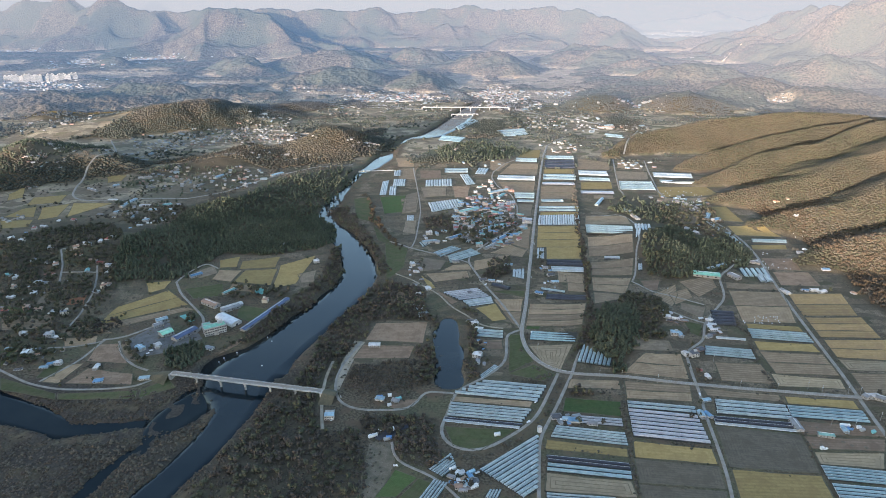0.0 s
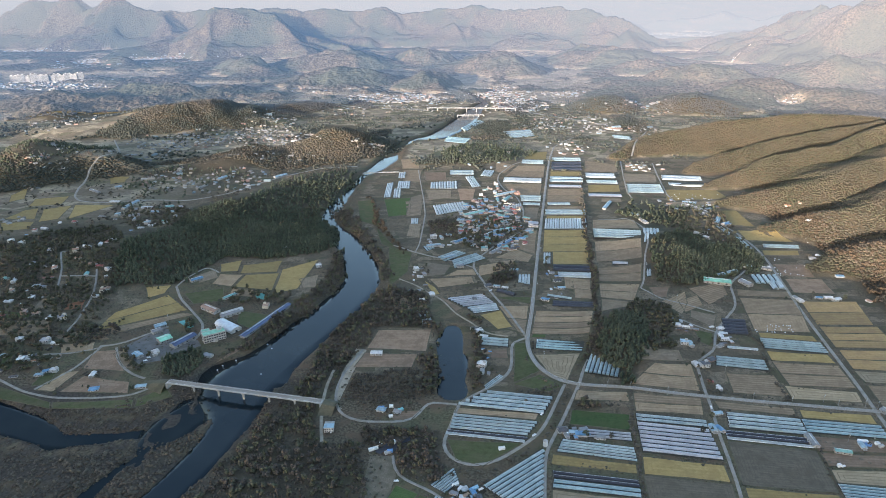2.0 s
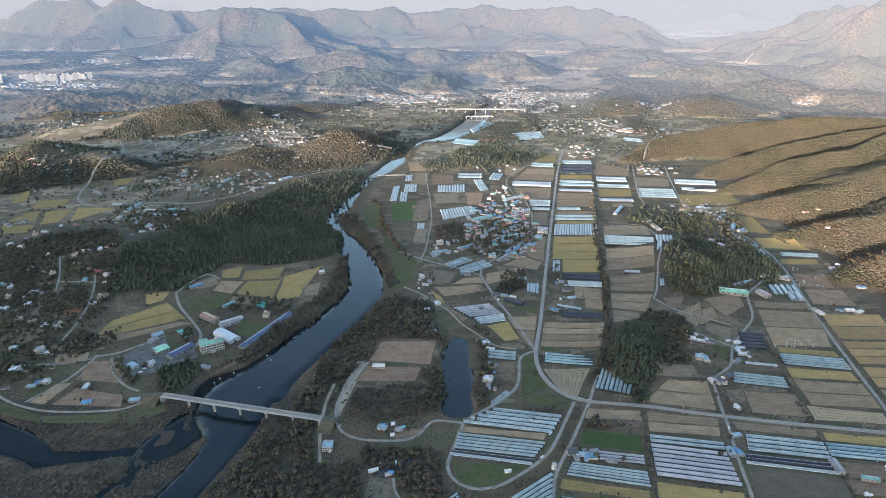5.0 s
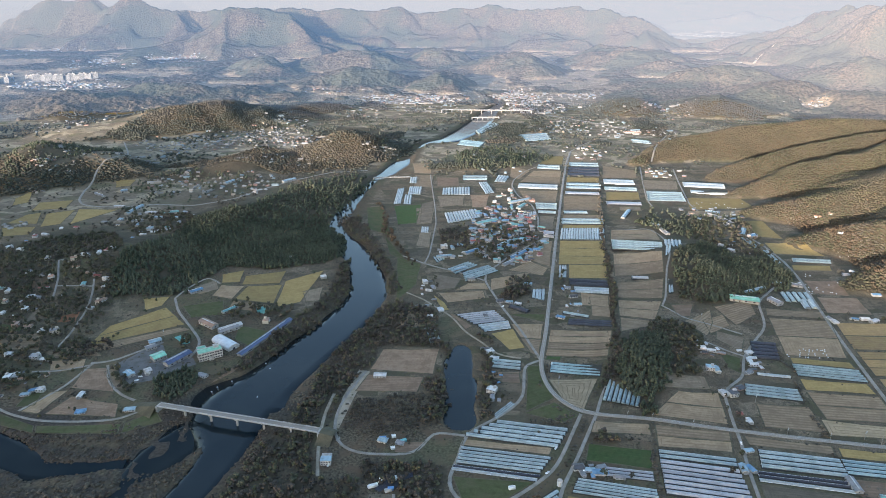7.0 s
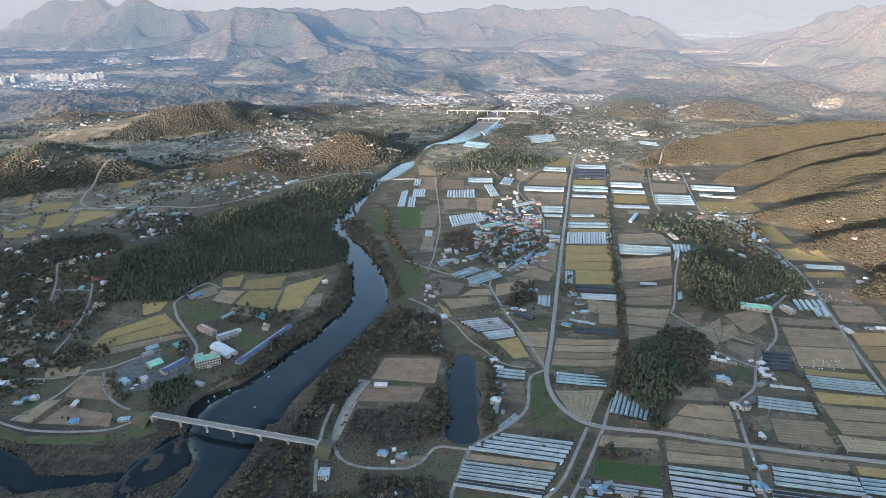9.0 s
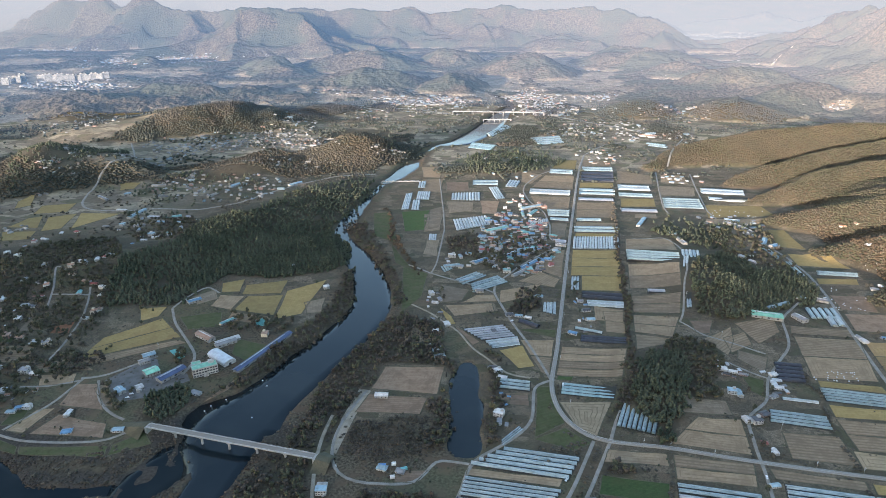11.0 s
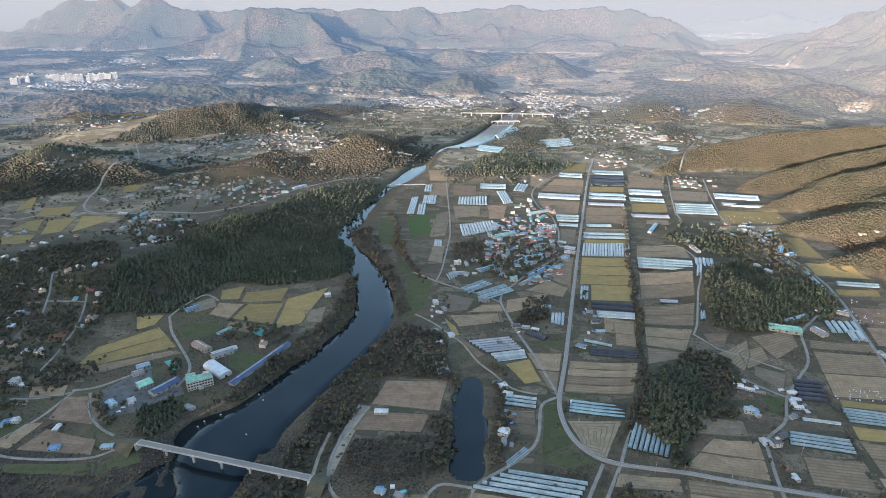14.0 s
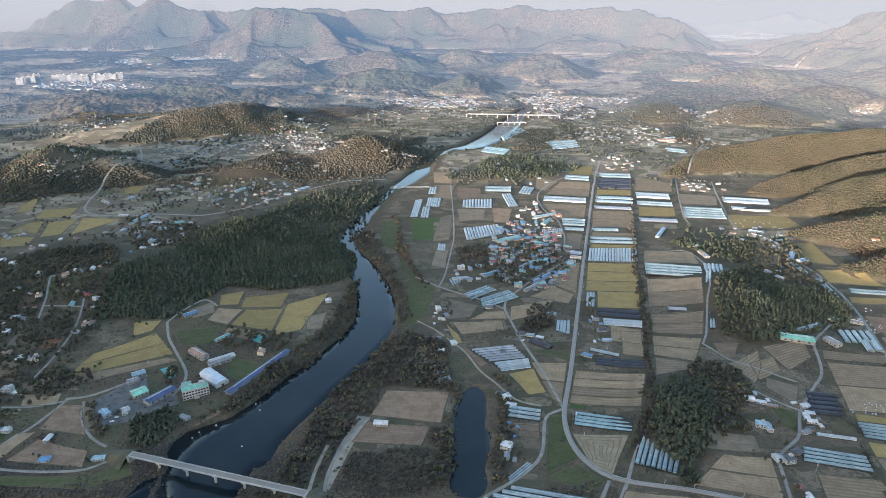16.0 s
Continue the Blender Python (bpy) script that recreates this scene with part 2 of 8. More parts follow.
def squash(p):
    """Draws country past 3 km nearer along the line of sight, so that the far ranges lie within 5 km. Returns places and scale."""
    p = np.asarray(p, float)
    v = p - EYE
    r = np.linalg.norm(v, axis=-1)
    k = np.where(r > 3000, (3000 + 1800 * (1 - np.exp(-np.maximum(r - 3000, 0) / 1800))) / np.maximum(r, 1), 1.0)
    return EYE + v * k[..., None], k


def vnoise(x, y, seed=0):
    """Smooth value noise, 0 to 1, one cell a metre."""
    xi, yi = np.floor(x).astype(np.int64), np.floor(y).astype(np.int64)
    fx, fy = x - xi, y - yi
    fx, fy = fx * fx * (3 - 2 * fx), fy * fy * (3 - 2 * fy)

    def h(a, b):
        n = (a * 374761393 + b * 668265263 + seed * 982451653) & 0x7FFFFFFF
        n = ((n ^ (n >> 13)) * 1274126177) & 0x7FFFFFFF
        return ((n ^ (n >> 16)) & 0xFFFF) / 65535.0

    a = h(xi, yi) * (1 - fx) + h(xi + 1, yi) * fx
    b = h(xi, yi + 1) * (1 - fx) + h(xi + 1, yi + 1) * fx
    return a * (1 - fy) + b * fy


def fbm(x, y, size, octaves=4, seed=0):
    total, amp, norm = 0, 1.0, 0.0
    for o in range(octaves):
        total = total + amp * vnoise(x / size + 17.3 * o, y / size - 9.1 * o, seed + o)
        norm, amp, size = norm + amp, amp * 0.5, size * 0.5
    return total / norm


def ridged(x, y, size, octaves=4, seed=0):
    total, amp, norm = 0, 1.0, 0.0
    for o in range(octaves):
        total = total + amp * (1 - np.abs(2 * vnoise(x / size + 5.7 * o, y / size + 3.3 * o, seed + o) - 1))
        norm, amp, size = norm + amp, amp * 0.5, size * 0.5
    return total / norm


def near_line(x, y, pts):
    """Distance to a line of points (x, y, value) and the value at the nearest place on it."""
    best = np.full(np.shape(x), 1e9)
    val = np.zeros(np.shape(x))
    for (ax, ay, az), (bx, by, bz) in zip(pts, pts[1:]):
        dx, dy = bx - ax, by - ay
        s = np.clip(((x - ax) * dx + (y - ay) * dy) / (dx * dx + dy * dy), 0, 1)
        d = np.hypot(x - ax - s * dx, y - ay - s * dy)
        near = d < best
        best = np.where(near, d, best)
        val = np.where(near, az + s * (bz - az), val)
    return best, val


def smooth(a, b, x):
    s = np.clip((x - a) / (b - a), 0, 1)
    return s * s * (3 - 2 * s)


# Wooded knolls and low hills: x, y, heading of the long axis, half length, half width, height
HILLS = (
    (-540, 985, 50, 150, 80, 27), (-425, 1190, 68, 190, 85, 24), (-320, 1410, 60, 120, 60, 12),
    (-700, 900, 80, 200, 130, 16),
    (214, 705, 80, 72, 40, 13), (272, 745, 20, 42, 34, 5), (362, 985, 105, 125, 70, 14), (40, 1655, 10, 120, 42, 11),
    (-318, 1815, 14, 118, 100, 56), (-570, 1620, 42, 180, 60, 20),
)
HILLS_FAR = []


def hill(*row):
    HILLS_FAR.append(row)


hill(-911, 2243, 18, 300, 160, 60)
hill(-1035, 1611, 33, 122, 178, 53)
hill(-1561, 2640, 30, 230, 150, 40)
hill(-1361, 2960, 24, 140, 130, 36)
hill(-1257, 3957, 17, 120, 219, 92)
hill(-739, 4320, 9, 309, 241, 108)
hill(-169, 4593, 2, 158, 220, 99)
hill(-599, 3399, 10, 241, 170, 63)
hill(-107, 3276, 1, 136, 152, 57)
hill(-603, 2541, 13, 136, 102, 30)
hill(-2156, 4301, 26, 83, 135, 50)
hill(317, 4100, -4, 208, 291, 131)
hill(1140, 4700, -13, 330, 330, 150)
hill(783, 6387, -6, 238, 341, 153)
hill(587, 2600, -12, 95, 120, 44)
hill(1324, 3302, -21, 229, 163, 73)
hill(1007, 2640, -20, 190, 150, 42)
hill(1336, 2820, -25, 170, 150, 62)
hill(2029, 3408, -30, 241, 244, 110)
hill(-587, 4657, 7, 170, 161, 48)
hill(1206, 3975, -16, 165, 163, 61)
hill(-1135, 3040, 20, 120, 110, 22)
hill(-1473, 2387, 31, 91, 99, 29)
hill(1588, 2625, -31, 186, 153, 57)
# Crests of the slope east of the plain: x, y, height; the ground falls from them on both sides
SPURS = (
    ((440, 1700, 14), (600, 1810, 38), (800, 1850, 72), (990, 1873, 95), (1160, 1860, 95), (1300, 1850, 86), (1500, 1880, 70)),
    ((590, 1550, 10), (700, 1600, 38), (850, 1640, 62), (1000, 1690, 80), (1200, 1740, 95)),
    ((600, 1400, 10), (766, 1480, 52), (900, 1520, 78), (1100, 1580, 108), (1350, 1650, 140)),
    ((600, 1270, 8), (780, 1290, 62), (1000, 1370, 112), (1350, 1470, 160)),
    ((610, 1110, 10), (760, 1110, 56), (950, 1160, 104), (1250, 1260, 160)),
    ((600, 940, 6), (760, 950, 46), (950, 1000, 98), (1250, 1090, 165)),
    ((640, 790, 4), (800, 810, 44), (1000, 850, 100), (1250, 930, 165)),
)
# Far ranges, and the heights that stand behind the flight and keep the near valley in the evening shade
RANGES = (
    ((-2900, 6900, 345), (-2300, 6700, 352), (-1900, 6700, 340), (-1150, 6900, 350), (-640, 6900, 374), (-100, 6900, 366), (270, 6900, 372),
     (540, 6900, 346), (1100, 6900, 372), (1400, 6700, 330), (1750, 6500, 250)),
    ((-4700, 7000, 330), (-4500, 6900, 420), (-3950, 6900, 490), (-3600, 6600, 330), (-3200, 6500, 470), (-2800, 6400, 350), (-2500, 6000, 200)),
    ((3300, 3600, 520), (3010, 4504, 478), (3079, 4937, 405), (3099, 5159, 345), (3095, 5393, 362), (3098, 5735, 345), (3066, 6090, 265), (2990, 6571, 180), (2851, 7173, 80)),
    ((-2260, 5400, 160), (-1925, 5490, 325), (-1680, 5570, 362), (-1435, 5640, 305), (-1105, 5710, 182), (-900, 5600, 90)),
    ((3200, 11000, 150), (3700, 11000, 250), (4500, 11000, 330), (5100, 11000, 260), (5600, 11000, 330)),
)
SKYLINE = (
    ((-14000, 16000, 1500), (-9000, 15500, 1350), (-6000, 15000, 1120), (-3500, 15000, 1080), (-1500, 15500, 980), (500, 15000, 900), (2500, 15500, 760),
     (5000, 15500, 680), (9000, 15500, 860), (14000, 14000, 1000)),
)
# Where the heights' shadow ends on the valley floor, and the height that casts it
SHADE_EDGE = ((-2200, 2900, 290), (-1500, 2420, 290), (-1000, 2080, 292), (-680, 1830, 294), (-330, 1580, 298), (0, 1400, 304), (320, 1310, 306), (560, 1090, 298), (900, 740, 280), (1400, 150, 255))
CAST = 1 / math.tan(radians(SUN_EL))
BACK = (
    tuple((x - CAST * h * math.sin(radians(SUN_AZ - 180)), y - CAST * h * math.cos(radians(SUN_AZ - 180)), h) for x, y, h in SHADE_EDGE),
    ((-900, -2330, 345), (1500, -2300, 300), (3000, -1500, 320), (3600, 500, 400), (3300, 2200, 380)),
)
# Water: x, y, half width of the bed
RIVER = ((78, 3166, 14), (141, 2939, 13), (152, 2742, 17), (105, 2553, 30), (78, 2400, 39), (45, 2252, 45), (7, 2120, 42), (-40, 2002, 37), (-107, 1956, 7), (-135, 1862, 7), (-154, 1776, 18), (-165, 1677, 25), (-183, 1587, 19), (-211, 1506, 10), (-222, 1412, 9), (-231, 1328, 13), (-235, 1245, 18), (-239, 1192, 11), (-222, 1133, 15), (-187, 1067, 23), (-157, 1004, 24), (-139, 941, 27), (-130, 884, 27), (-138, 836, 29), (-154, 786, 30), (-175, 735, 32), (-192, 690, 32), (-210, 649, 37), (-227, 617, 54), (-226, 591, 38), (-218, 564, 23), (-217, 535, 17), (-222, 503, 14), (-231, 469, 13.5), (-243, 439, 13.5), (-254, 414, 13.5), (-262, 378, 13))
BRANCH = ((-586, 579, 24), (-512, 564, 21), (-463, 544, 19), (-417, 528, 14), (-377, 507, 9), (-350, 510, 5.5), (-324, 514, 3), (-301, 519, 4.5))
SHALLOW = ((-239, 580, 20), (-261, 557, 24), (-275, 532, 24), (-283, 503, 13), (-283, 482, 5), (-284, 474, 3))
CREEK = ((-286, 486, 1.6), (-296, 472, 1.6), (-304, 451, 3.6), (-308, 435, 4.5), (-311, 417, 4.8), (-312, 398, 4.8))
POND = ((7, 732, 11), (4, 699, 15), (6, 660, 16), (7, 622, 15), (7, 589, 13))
WATER_Z = -3.0


def hill_sum(x, y, hills, broad=False):
    z = np.zeros(np.shape(x))
    for hx, hy, a, lo, wi, hh in hills:
        c, s = math.cos(radians(a)), math.sin(radians(a))
        u, v = ((x - hx) * c + (y - hy) * s) / lo, ((y - hy) * c - (x - hx) * s) / wi
        rise = hh * (smooth(1.75, 0.0, np.hypot(u, v)) if broad else np.exp(-(u * u + v * v) * 1.1))
        z = np.maximum(z, rise) + 0.12 * np.minimum(z, rise)
    return z


def relief(x, y):
    """Height of hills and mountains above the valley floor, without the water's beds."""
    x, y = np.asarray(x, float), np.asarray(y, float)
    wx = x + 26 * (fbm(x, y, 130, 3, 11) - 0.5)
    wy = y + 26 * (fbm(x, y, 130, 3, 12) - 0.5)
    z = hill_sum(wx, wy, HILLS)
    z = z * (0.85 + 0.3 * fbm(x, y, 60, 3, 13))
    fx, fy = x + 330 * (fbm(x, y, 380, 4, 21) - 0.5), y + 330 * (fbm(x, y, 380, 4, 22) - 0.5)
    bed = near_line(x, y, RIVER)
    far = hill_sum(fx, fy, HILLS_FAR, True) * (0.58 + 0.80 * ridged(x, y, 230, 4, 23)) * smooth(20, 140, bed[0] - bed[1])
    z = np.maximum(z, far)
    slope = np.zeros(np.shape(x))
    sx, sy = x + 80 * (fbm(x, y, 190, 4, 32) - 0.5), y + 80 * (fbm(x, y, 190, 4, 33) - 0.5)
    for i, line in enumerate(SPURS):
        d, v = near_line(sx, sy, line)
        h = v - (0.64 if i < 3 else 0.44) * np.sqrt(d * d + 160) * (0.85 + 0.3 * fbm(x, y, 90, 2, 31)) + 6
        slope = np.maximum(slope, np.maximum(h, 0))
    z = np.maximum(z, slope)
    # rolling country west of the river and far up the valley
    roll = smooth(-560, -760, x + 0.12 * (y - 900)) * smooth(1300, 900, y) * 9 * fbm(x, y, 170, 3, 41)
    z = z + roll
    back = smooth(2300, 3300, y) * smooth(150, 700, np.abs(x - 250 - 0.12 * (y - 2300)))
    back = back * (0.4 + 0.6 * smooth(-200, 500, x))
    z = z + 0.35 * back * (30 * smooth(0.42, 0.8, fbm(x, y, 520, 3, 42)) + 70 * smooth(0.52, 0.86, ridged(x, y, 640, 4, 43)))
    if np.abs(x).max() < 1200 and y.min() > 300 and y.max() < 2300:
        return z  # no mountain reaches the near valley
    dx, dy = x + 260 * (fbm(x, y, 700, 3, 52) - 0.5), y + 260 * (fbm(x, y, 700, 3, 53) - 0.5)
    crest, flank, fine = 0.90 + 0.17 * ridged(x, y, 700, 4, 56), 0.62 + 0.62 * ridged(x, y, 620, 4, 54), 0.7 + 0.5 * ridged(x, y, 300, 3, 55)
    for line in RANGES + BACK:
        d, v = near_line(dx, dy, line)
        z = np.maximum(z, np.maximum(v * (crest if line in RANGES else 1.0) - (0.60 if line in RANGES else 0.5) * d * flank, 0))
    for line in RANGES[:4]:
        for i, (cx, cy, cz) in enumerate(line):
            # spurs that come down from the crest towards the valley
            east = 1.0 if cx > 2000 else 0.0
            lean = (-260, 190, -90, 330)[i % 4] * (1 - east) - 760 * east
            reach = 0.55 - 0.25 * east
            spur = ((cx, cy, cz * 0.97), (cx + lean * 0.6, cy - 450 * reach, cz * 0.66), (cx + lean, cy - 950 * reach, cz * 0.36), (cx + lean * 1.2, cy - 1350 * reach, cz * 0.12))
            d, v = near_line(dx, dy, spur)
            z = np.maximum(z, np.maximum(v - 0.55 * d * fine, 0))
    z = z * np.where(y > 3200, 0.72 + 0.44 * ridged(x + 0.4 * y, y, 460, 4, 57), 1.0)
    gully = 1 - ridged(x + 90 * fbm(x, y, 300, 2, 58), y, 520, 4, 59)
    z = z - np.where(y > 3400, 150 * gully * smooth(50, 200, z) * (1 - 0.75 * smooth(230, 330, z)), 0)
    far = 0.72 + 0.42 * ridged(x, y, 1700, 4, 61)
    for line in SKYLINE:
        d, v = near_line(x, y, line)
        z = np.maximum(z, (v - 0.15 * d) * far)
    return z


def marsh(x, y, edge=552):
    """The low bars and reed beds below the bridge, 0 to 1."""
    north = edge + 55 * smooth(-330, -270, x)
    return smooth(-175, -215, x + 0.35 * (500 - y)) * smooth(north, north - 22, y + 0.12 * (x + 300)) * smooth(300, 380, y)


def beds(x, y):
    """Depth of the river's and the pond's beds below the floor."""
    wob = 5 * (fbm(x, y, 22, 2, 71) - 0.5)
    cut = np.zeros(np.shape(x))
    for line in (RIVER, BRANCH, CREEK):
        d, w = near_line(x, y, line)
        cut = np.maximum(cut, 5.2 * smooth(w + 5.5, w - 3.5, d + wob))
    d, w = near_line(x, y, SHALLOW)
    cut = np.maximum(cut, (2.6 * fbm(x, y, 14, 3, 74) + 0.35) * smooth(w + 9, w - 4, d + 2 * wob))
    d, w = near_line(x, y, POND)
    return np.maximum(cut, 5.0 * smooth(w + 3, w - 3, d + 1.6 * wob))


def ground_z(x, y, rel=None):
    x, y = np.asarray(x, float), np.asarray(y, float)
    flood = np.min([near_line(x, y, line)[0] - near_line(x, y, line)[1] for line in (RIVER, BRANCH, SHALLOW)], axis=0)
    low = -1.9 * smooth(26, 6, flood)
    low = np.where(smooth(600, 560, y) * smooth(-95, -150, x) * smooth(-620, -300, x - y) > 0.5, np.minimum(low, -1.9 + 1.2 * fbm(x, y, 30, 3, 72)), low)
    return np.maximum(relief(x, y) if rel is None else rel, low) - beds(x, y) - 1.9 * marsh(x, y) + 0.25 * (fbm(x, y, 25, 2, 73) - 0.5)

# Woods, thickets and scrub: kind, how dense, corners of the plan
AREAS = []


def area(kind, density, *corners):
    AREAS.append((kind, density, corners))


area('pine', 0.95, (-493, 852), (-394, 872), (-381, 939), (-370, 969), (-288, 965), (-218, 997), (-188, 1038), (-208, 1115), (-257, 1199), (-238, 1298), (-202, 1501), (-264, 1542), (-399, 1397), (-409, 1219), (-502, 1159), (-492, 1056), (-535, 968), (-523, 910))
area('mixed', 0.75, (-748, 979), (-694, 1085), (-623, 1108), (-535, 968), (-594, 962), (-632, 945), (-681, 880))
area('pine', 0.85, (-1192, 1642), (-1170, 1757), (-983, 1800), (-905, 1676), (-948, 1532), (-977, 1440), (-1000, 1352))
area('oak', 0.9, (-845, 1556), (-723, 1611), (-595, 1631), (-511, 1599), (-439, 1551), (-335, 1611), (-242, 1641), (-222, 1995), (-286, 2188), (-443, 2186), (-501, 2004), (-410, 1758), (-590, 1874), (-654, 1711), (-789, 1623))
area('pine', 0.9, (-1548, 2372), (-1317, 2122), (-1091, 2216), (-868, 2106), (-698, 2122), (-651, 2461), (-813, 2638), (-1130, 2605), (-1294, 2463))
area('pine', 0.97, (192, 709), (207, 749), (236, 775), (260, 784), (264, 744), (252, 689), (227, 647), (212, 610), (193, 606), (193, 628), (183, 650))
area('mixed', 0.9, (243, 785), (269, 816), (298, 809), (314, 778), (287, 722), (281, 684), (246, 668), (261, 715), (260, 776))
area('thicket', 0.8, (186, 740), (204, 755), (184, 664), (177, 663))
area('pine', 0.95, (362, 1053), (436, 1114), (459, 1036), (517, 1054), (520, 966), (490, 922), (395, 871), (339, 857), (317, 877), (327, 948))
area('pine', 0.45, (338, 1293), (405, 1315), (478, 1273), (455, 1122), (397, 1129), (331, 1213))
area('mixed', 0.5, (439, 1302), (555, 1253), (528, 1054), (476, 1053), (431, 1131))
area('orchard', 1.0, (-103, 626), (-56, 632), (-33, 632), (-27, 574), (-51, 566), (-87, 564), (-106, 574))
area('thicket', 0.8, (-34, 669), (-8, 674), (-5, 632), (-9, 585), (-24, 574), (-31, 632))
area('thicket', 0.75, (-80, 856), (-24, 832), (-18, 733), (-87, 733), (-102, 682), (-118, 620), (-122, 574), (-164, 583), (-154, 658), (-140, 746), (-111, 826))
area('thicket', 0.6, (-224, 409), (-196, 498), (-174, 572), (-135, 564), (-123, 502), (-81, 508), (-72, 473), (-68, 409))
area('thicket', 0.75, (-83, 526), (-36, 529), (-5, 524), (1, 473), (8, 462), (-16, 452), (-44, 461), (-48, 492), (-74, 502))
area('scrub', 0.7, (-432, 497), (-362, 481), (-296, 502), (-253, 506), (-236, 489), (-264, 443), (-284, 403), (-369, 402))
area('scrub', 0.5, (-476, 563), (-361, 520), (-308, 529), (-291, 558), (-298, 574), (-354, 563), (-420, 551))
area('scrub', 0.6, (-262, 415), (-244, 481), (-217, 498), (-203, 473), (-228, 415))
area('mixed', 0.4, (34, 1132), (75, 1184), (135, 1166), (148, 1084), (96, 1024), (45, 997), (16, 1053))
area('thicket', 0.7, (-183, 1024), (-162, 922), (-157, 856), (-190, 766), (-210, 722), (-242, 678), (-264, 660), (-231, 746), (-202, 826), (-186, 899), (-192, 984))
area('pine', 0.97, (-335, 660), (-309, 679), (-287, 657), (-288, 622), (-313, 610), (-328, 632))
area('mixed', 0.8, (-399, 668), (-392, 676), (-362, 642), (-343, 632), (-340, 617), (-361, 625), (-383, 644))
area('mixed', 0.8, (-355, 736), (-334, 746), (-325, 711), (-342, 714))
area('mixed', 0.5, (-729, 952), (-542, 953), (-493, 852), (-443, 699), (-477, 625), (-517, 625))
area('rust', 0.8, (-174, 1323), (-165, 1323), (-123, 1141), (-84, 1030), (-66, 984), (-76, 984), (-93, 1019), (-134, 1121))
area('thicket', 0.5, (-236, 1183), (-195, 1131), (-157, 1053), (-110, 934), (-101, 877), (-84, 899), (-127, 1053), (-159, 1148), (-208, 1259), (-237, 1364))
area('rust', 0.55, (591, 1308), (639, 1229), (637, 1020), (613, 857), (598, 747), (604, 700), (725, 875), (675, 1047), (666, 1267))
area('thicket', 0.9, (324, 1524), (332, 1524), (259, 1112), (240, 970), (224, 856), (206, 761), (179, 679), (154, 631), (150, 632), (175, 687), (199, 764), (218, 877), (237, 1024))
area('thicket', 0.35, (136, 946), (169, 984), (153, 904), (126, 899))
area('thicket', 0.7, (80, 941), (110, 966), (107, 888), (82, 861), (58, 877))
area('mixed', 0.6, (-15, 1808), (80, 1907), (207, 1866), (261, 1764), (178, 1657), (68, 1597), (-6, 1621))
area('thicket', 0.5, (28, 780), (47, 746), (44, 632), (35, 585), (25, 564), (25, 632), (33, 700))
area('thicket', 0.5, (-18, 746), (-3, 746), (-6, 671), (-17, 678))
area('mixed', 0.25, (-821, 1550), (-525, 1551), (-464, 1440), (-488, 1347), (-558, 1299), (-649, 1308), (-733, 1367))
area('mixed', 0.3, (-697, 1257), (-550, 1277), (-472, 1081), (-589, 1103))
area('thicket', 0.45, (-38, 1166), (18, 1191), (17, 1068), (-30, 1077))
area('scrub', 0.4, (128, 596), (136, 591), (101, 506), (89, 498), (62, 473), (34, 461), (9, 469), (-2, 477), (35, 473), (84, 507))
area('thicket', 0.8, (134, 577), (158, 574), (180, 564), (154, 559), (131, 564))
area('mixed', 0.25, (-479, 2371), (-274, 2091), (-231, 2044), (-217, 1769), (-441, 2178))
area('mixed', 0.3, (-493, 699), (-428, 685), (-478, 685), (-502, 713))
area('thicket', 0.5, (-499, 721), (-440, 737), (-414, 714), (-444, 687), (-486, 699))
area('scrub', 0.7, (158, 604), (276, 594), (369, 578), (442, 566), (439, 561), (367, 574), (274, 590), (157, 599))
area('scrub', 0.9, (198, 593), (201, 593), (185, 489), (168, 412), (165, 412), (180, 485))
area('scrub', 0.9, (362, 564), (366, 564), (349, 473), (337, 409), (333, 409), (345, 473))
area('scrub', 0.9, (394, 750), (399, 750), (373, 632), (369, 572), (364, 572), (367, 632))
area('scrub', 0.6, (106, 700), (111, 700), (97, 632), (127, 594), (121, 594), (92, 632))
area('foot', 0.85, (624, 1276), (643, 1031), (620, 870), (611, 767), (608, 686), (763, 916), (693, 1089), (672, 1287))
area('scrub', 0.6, (72, 608), (93, 599), (123, 606), (101, 564), (72, 574))
area('mixed', 0.5, (-328, 856), (-221, 836), (-229, 798), (-301, 798))


def inside(x, y, corners):
    """1 inside the corners, 0 outside, with a ragged edge."""
    x = x + 14 * (fbm(x, y, 30, 2, 95) - 0.5)
    y = y + 14 * (fbm(y, x, 30, 2, 96) - 0.5)
    odd = np.zeros(np.shape(x), bool)
    for (ax, ay), (bx, by) in zip(corners, corners[1:] + corners[:1]):
        if ay == by:
            continue
        cross = ((ay > y) != (by > y)) & (x < (bx - ax) * (y - ay) / (by - ay) + ax)
        odd ^= cross
    return odd.astype(float)


def area_mask(x, y, kinds):
    w = np.zeros(np.shape(x))
    for kind, density, corners in AREAS:
        if kind in kinds:
            c = np.array(corners)
            near = (x > c[:, 0].min() - 20) & (x < c[:, 0].max() + 20) & (y > c[:, 1].min() - 20) & (y < c[:, 1].max() + 20)
            if near.any():
                w[near] = np.maximum(w[near], density * inside(x[near], y[near], corners))
    return w


# ---- ground, one sheet to the skyline ----
def mesh_object(name, verts, faces, material, parent=None):
    me = bpy.data.meshes.new(name)
    me.from_pydata([tuple(v) for v in verts], [], [tuple(f) for f in faces])
    me.materials.append(material)
    ob = new(name, me)
    if parent:
        ob.parent = parent
    return ob


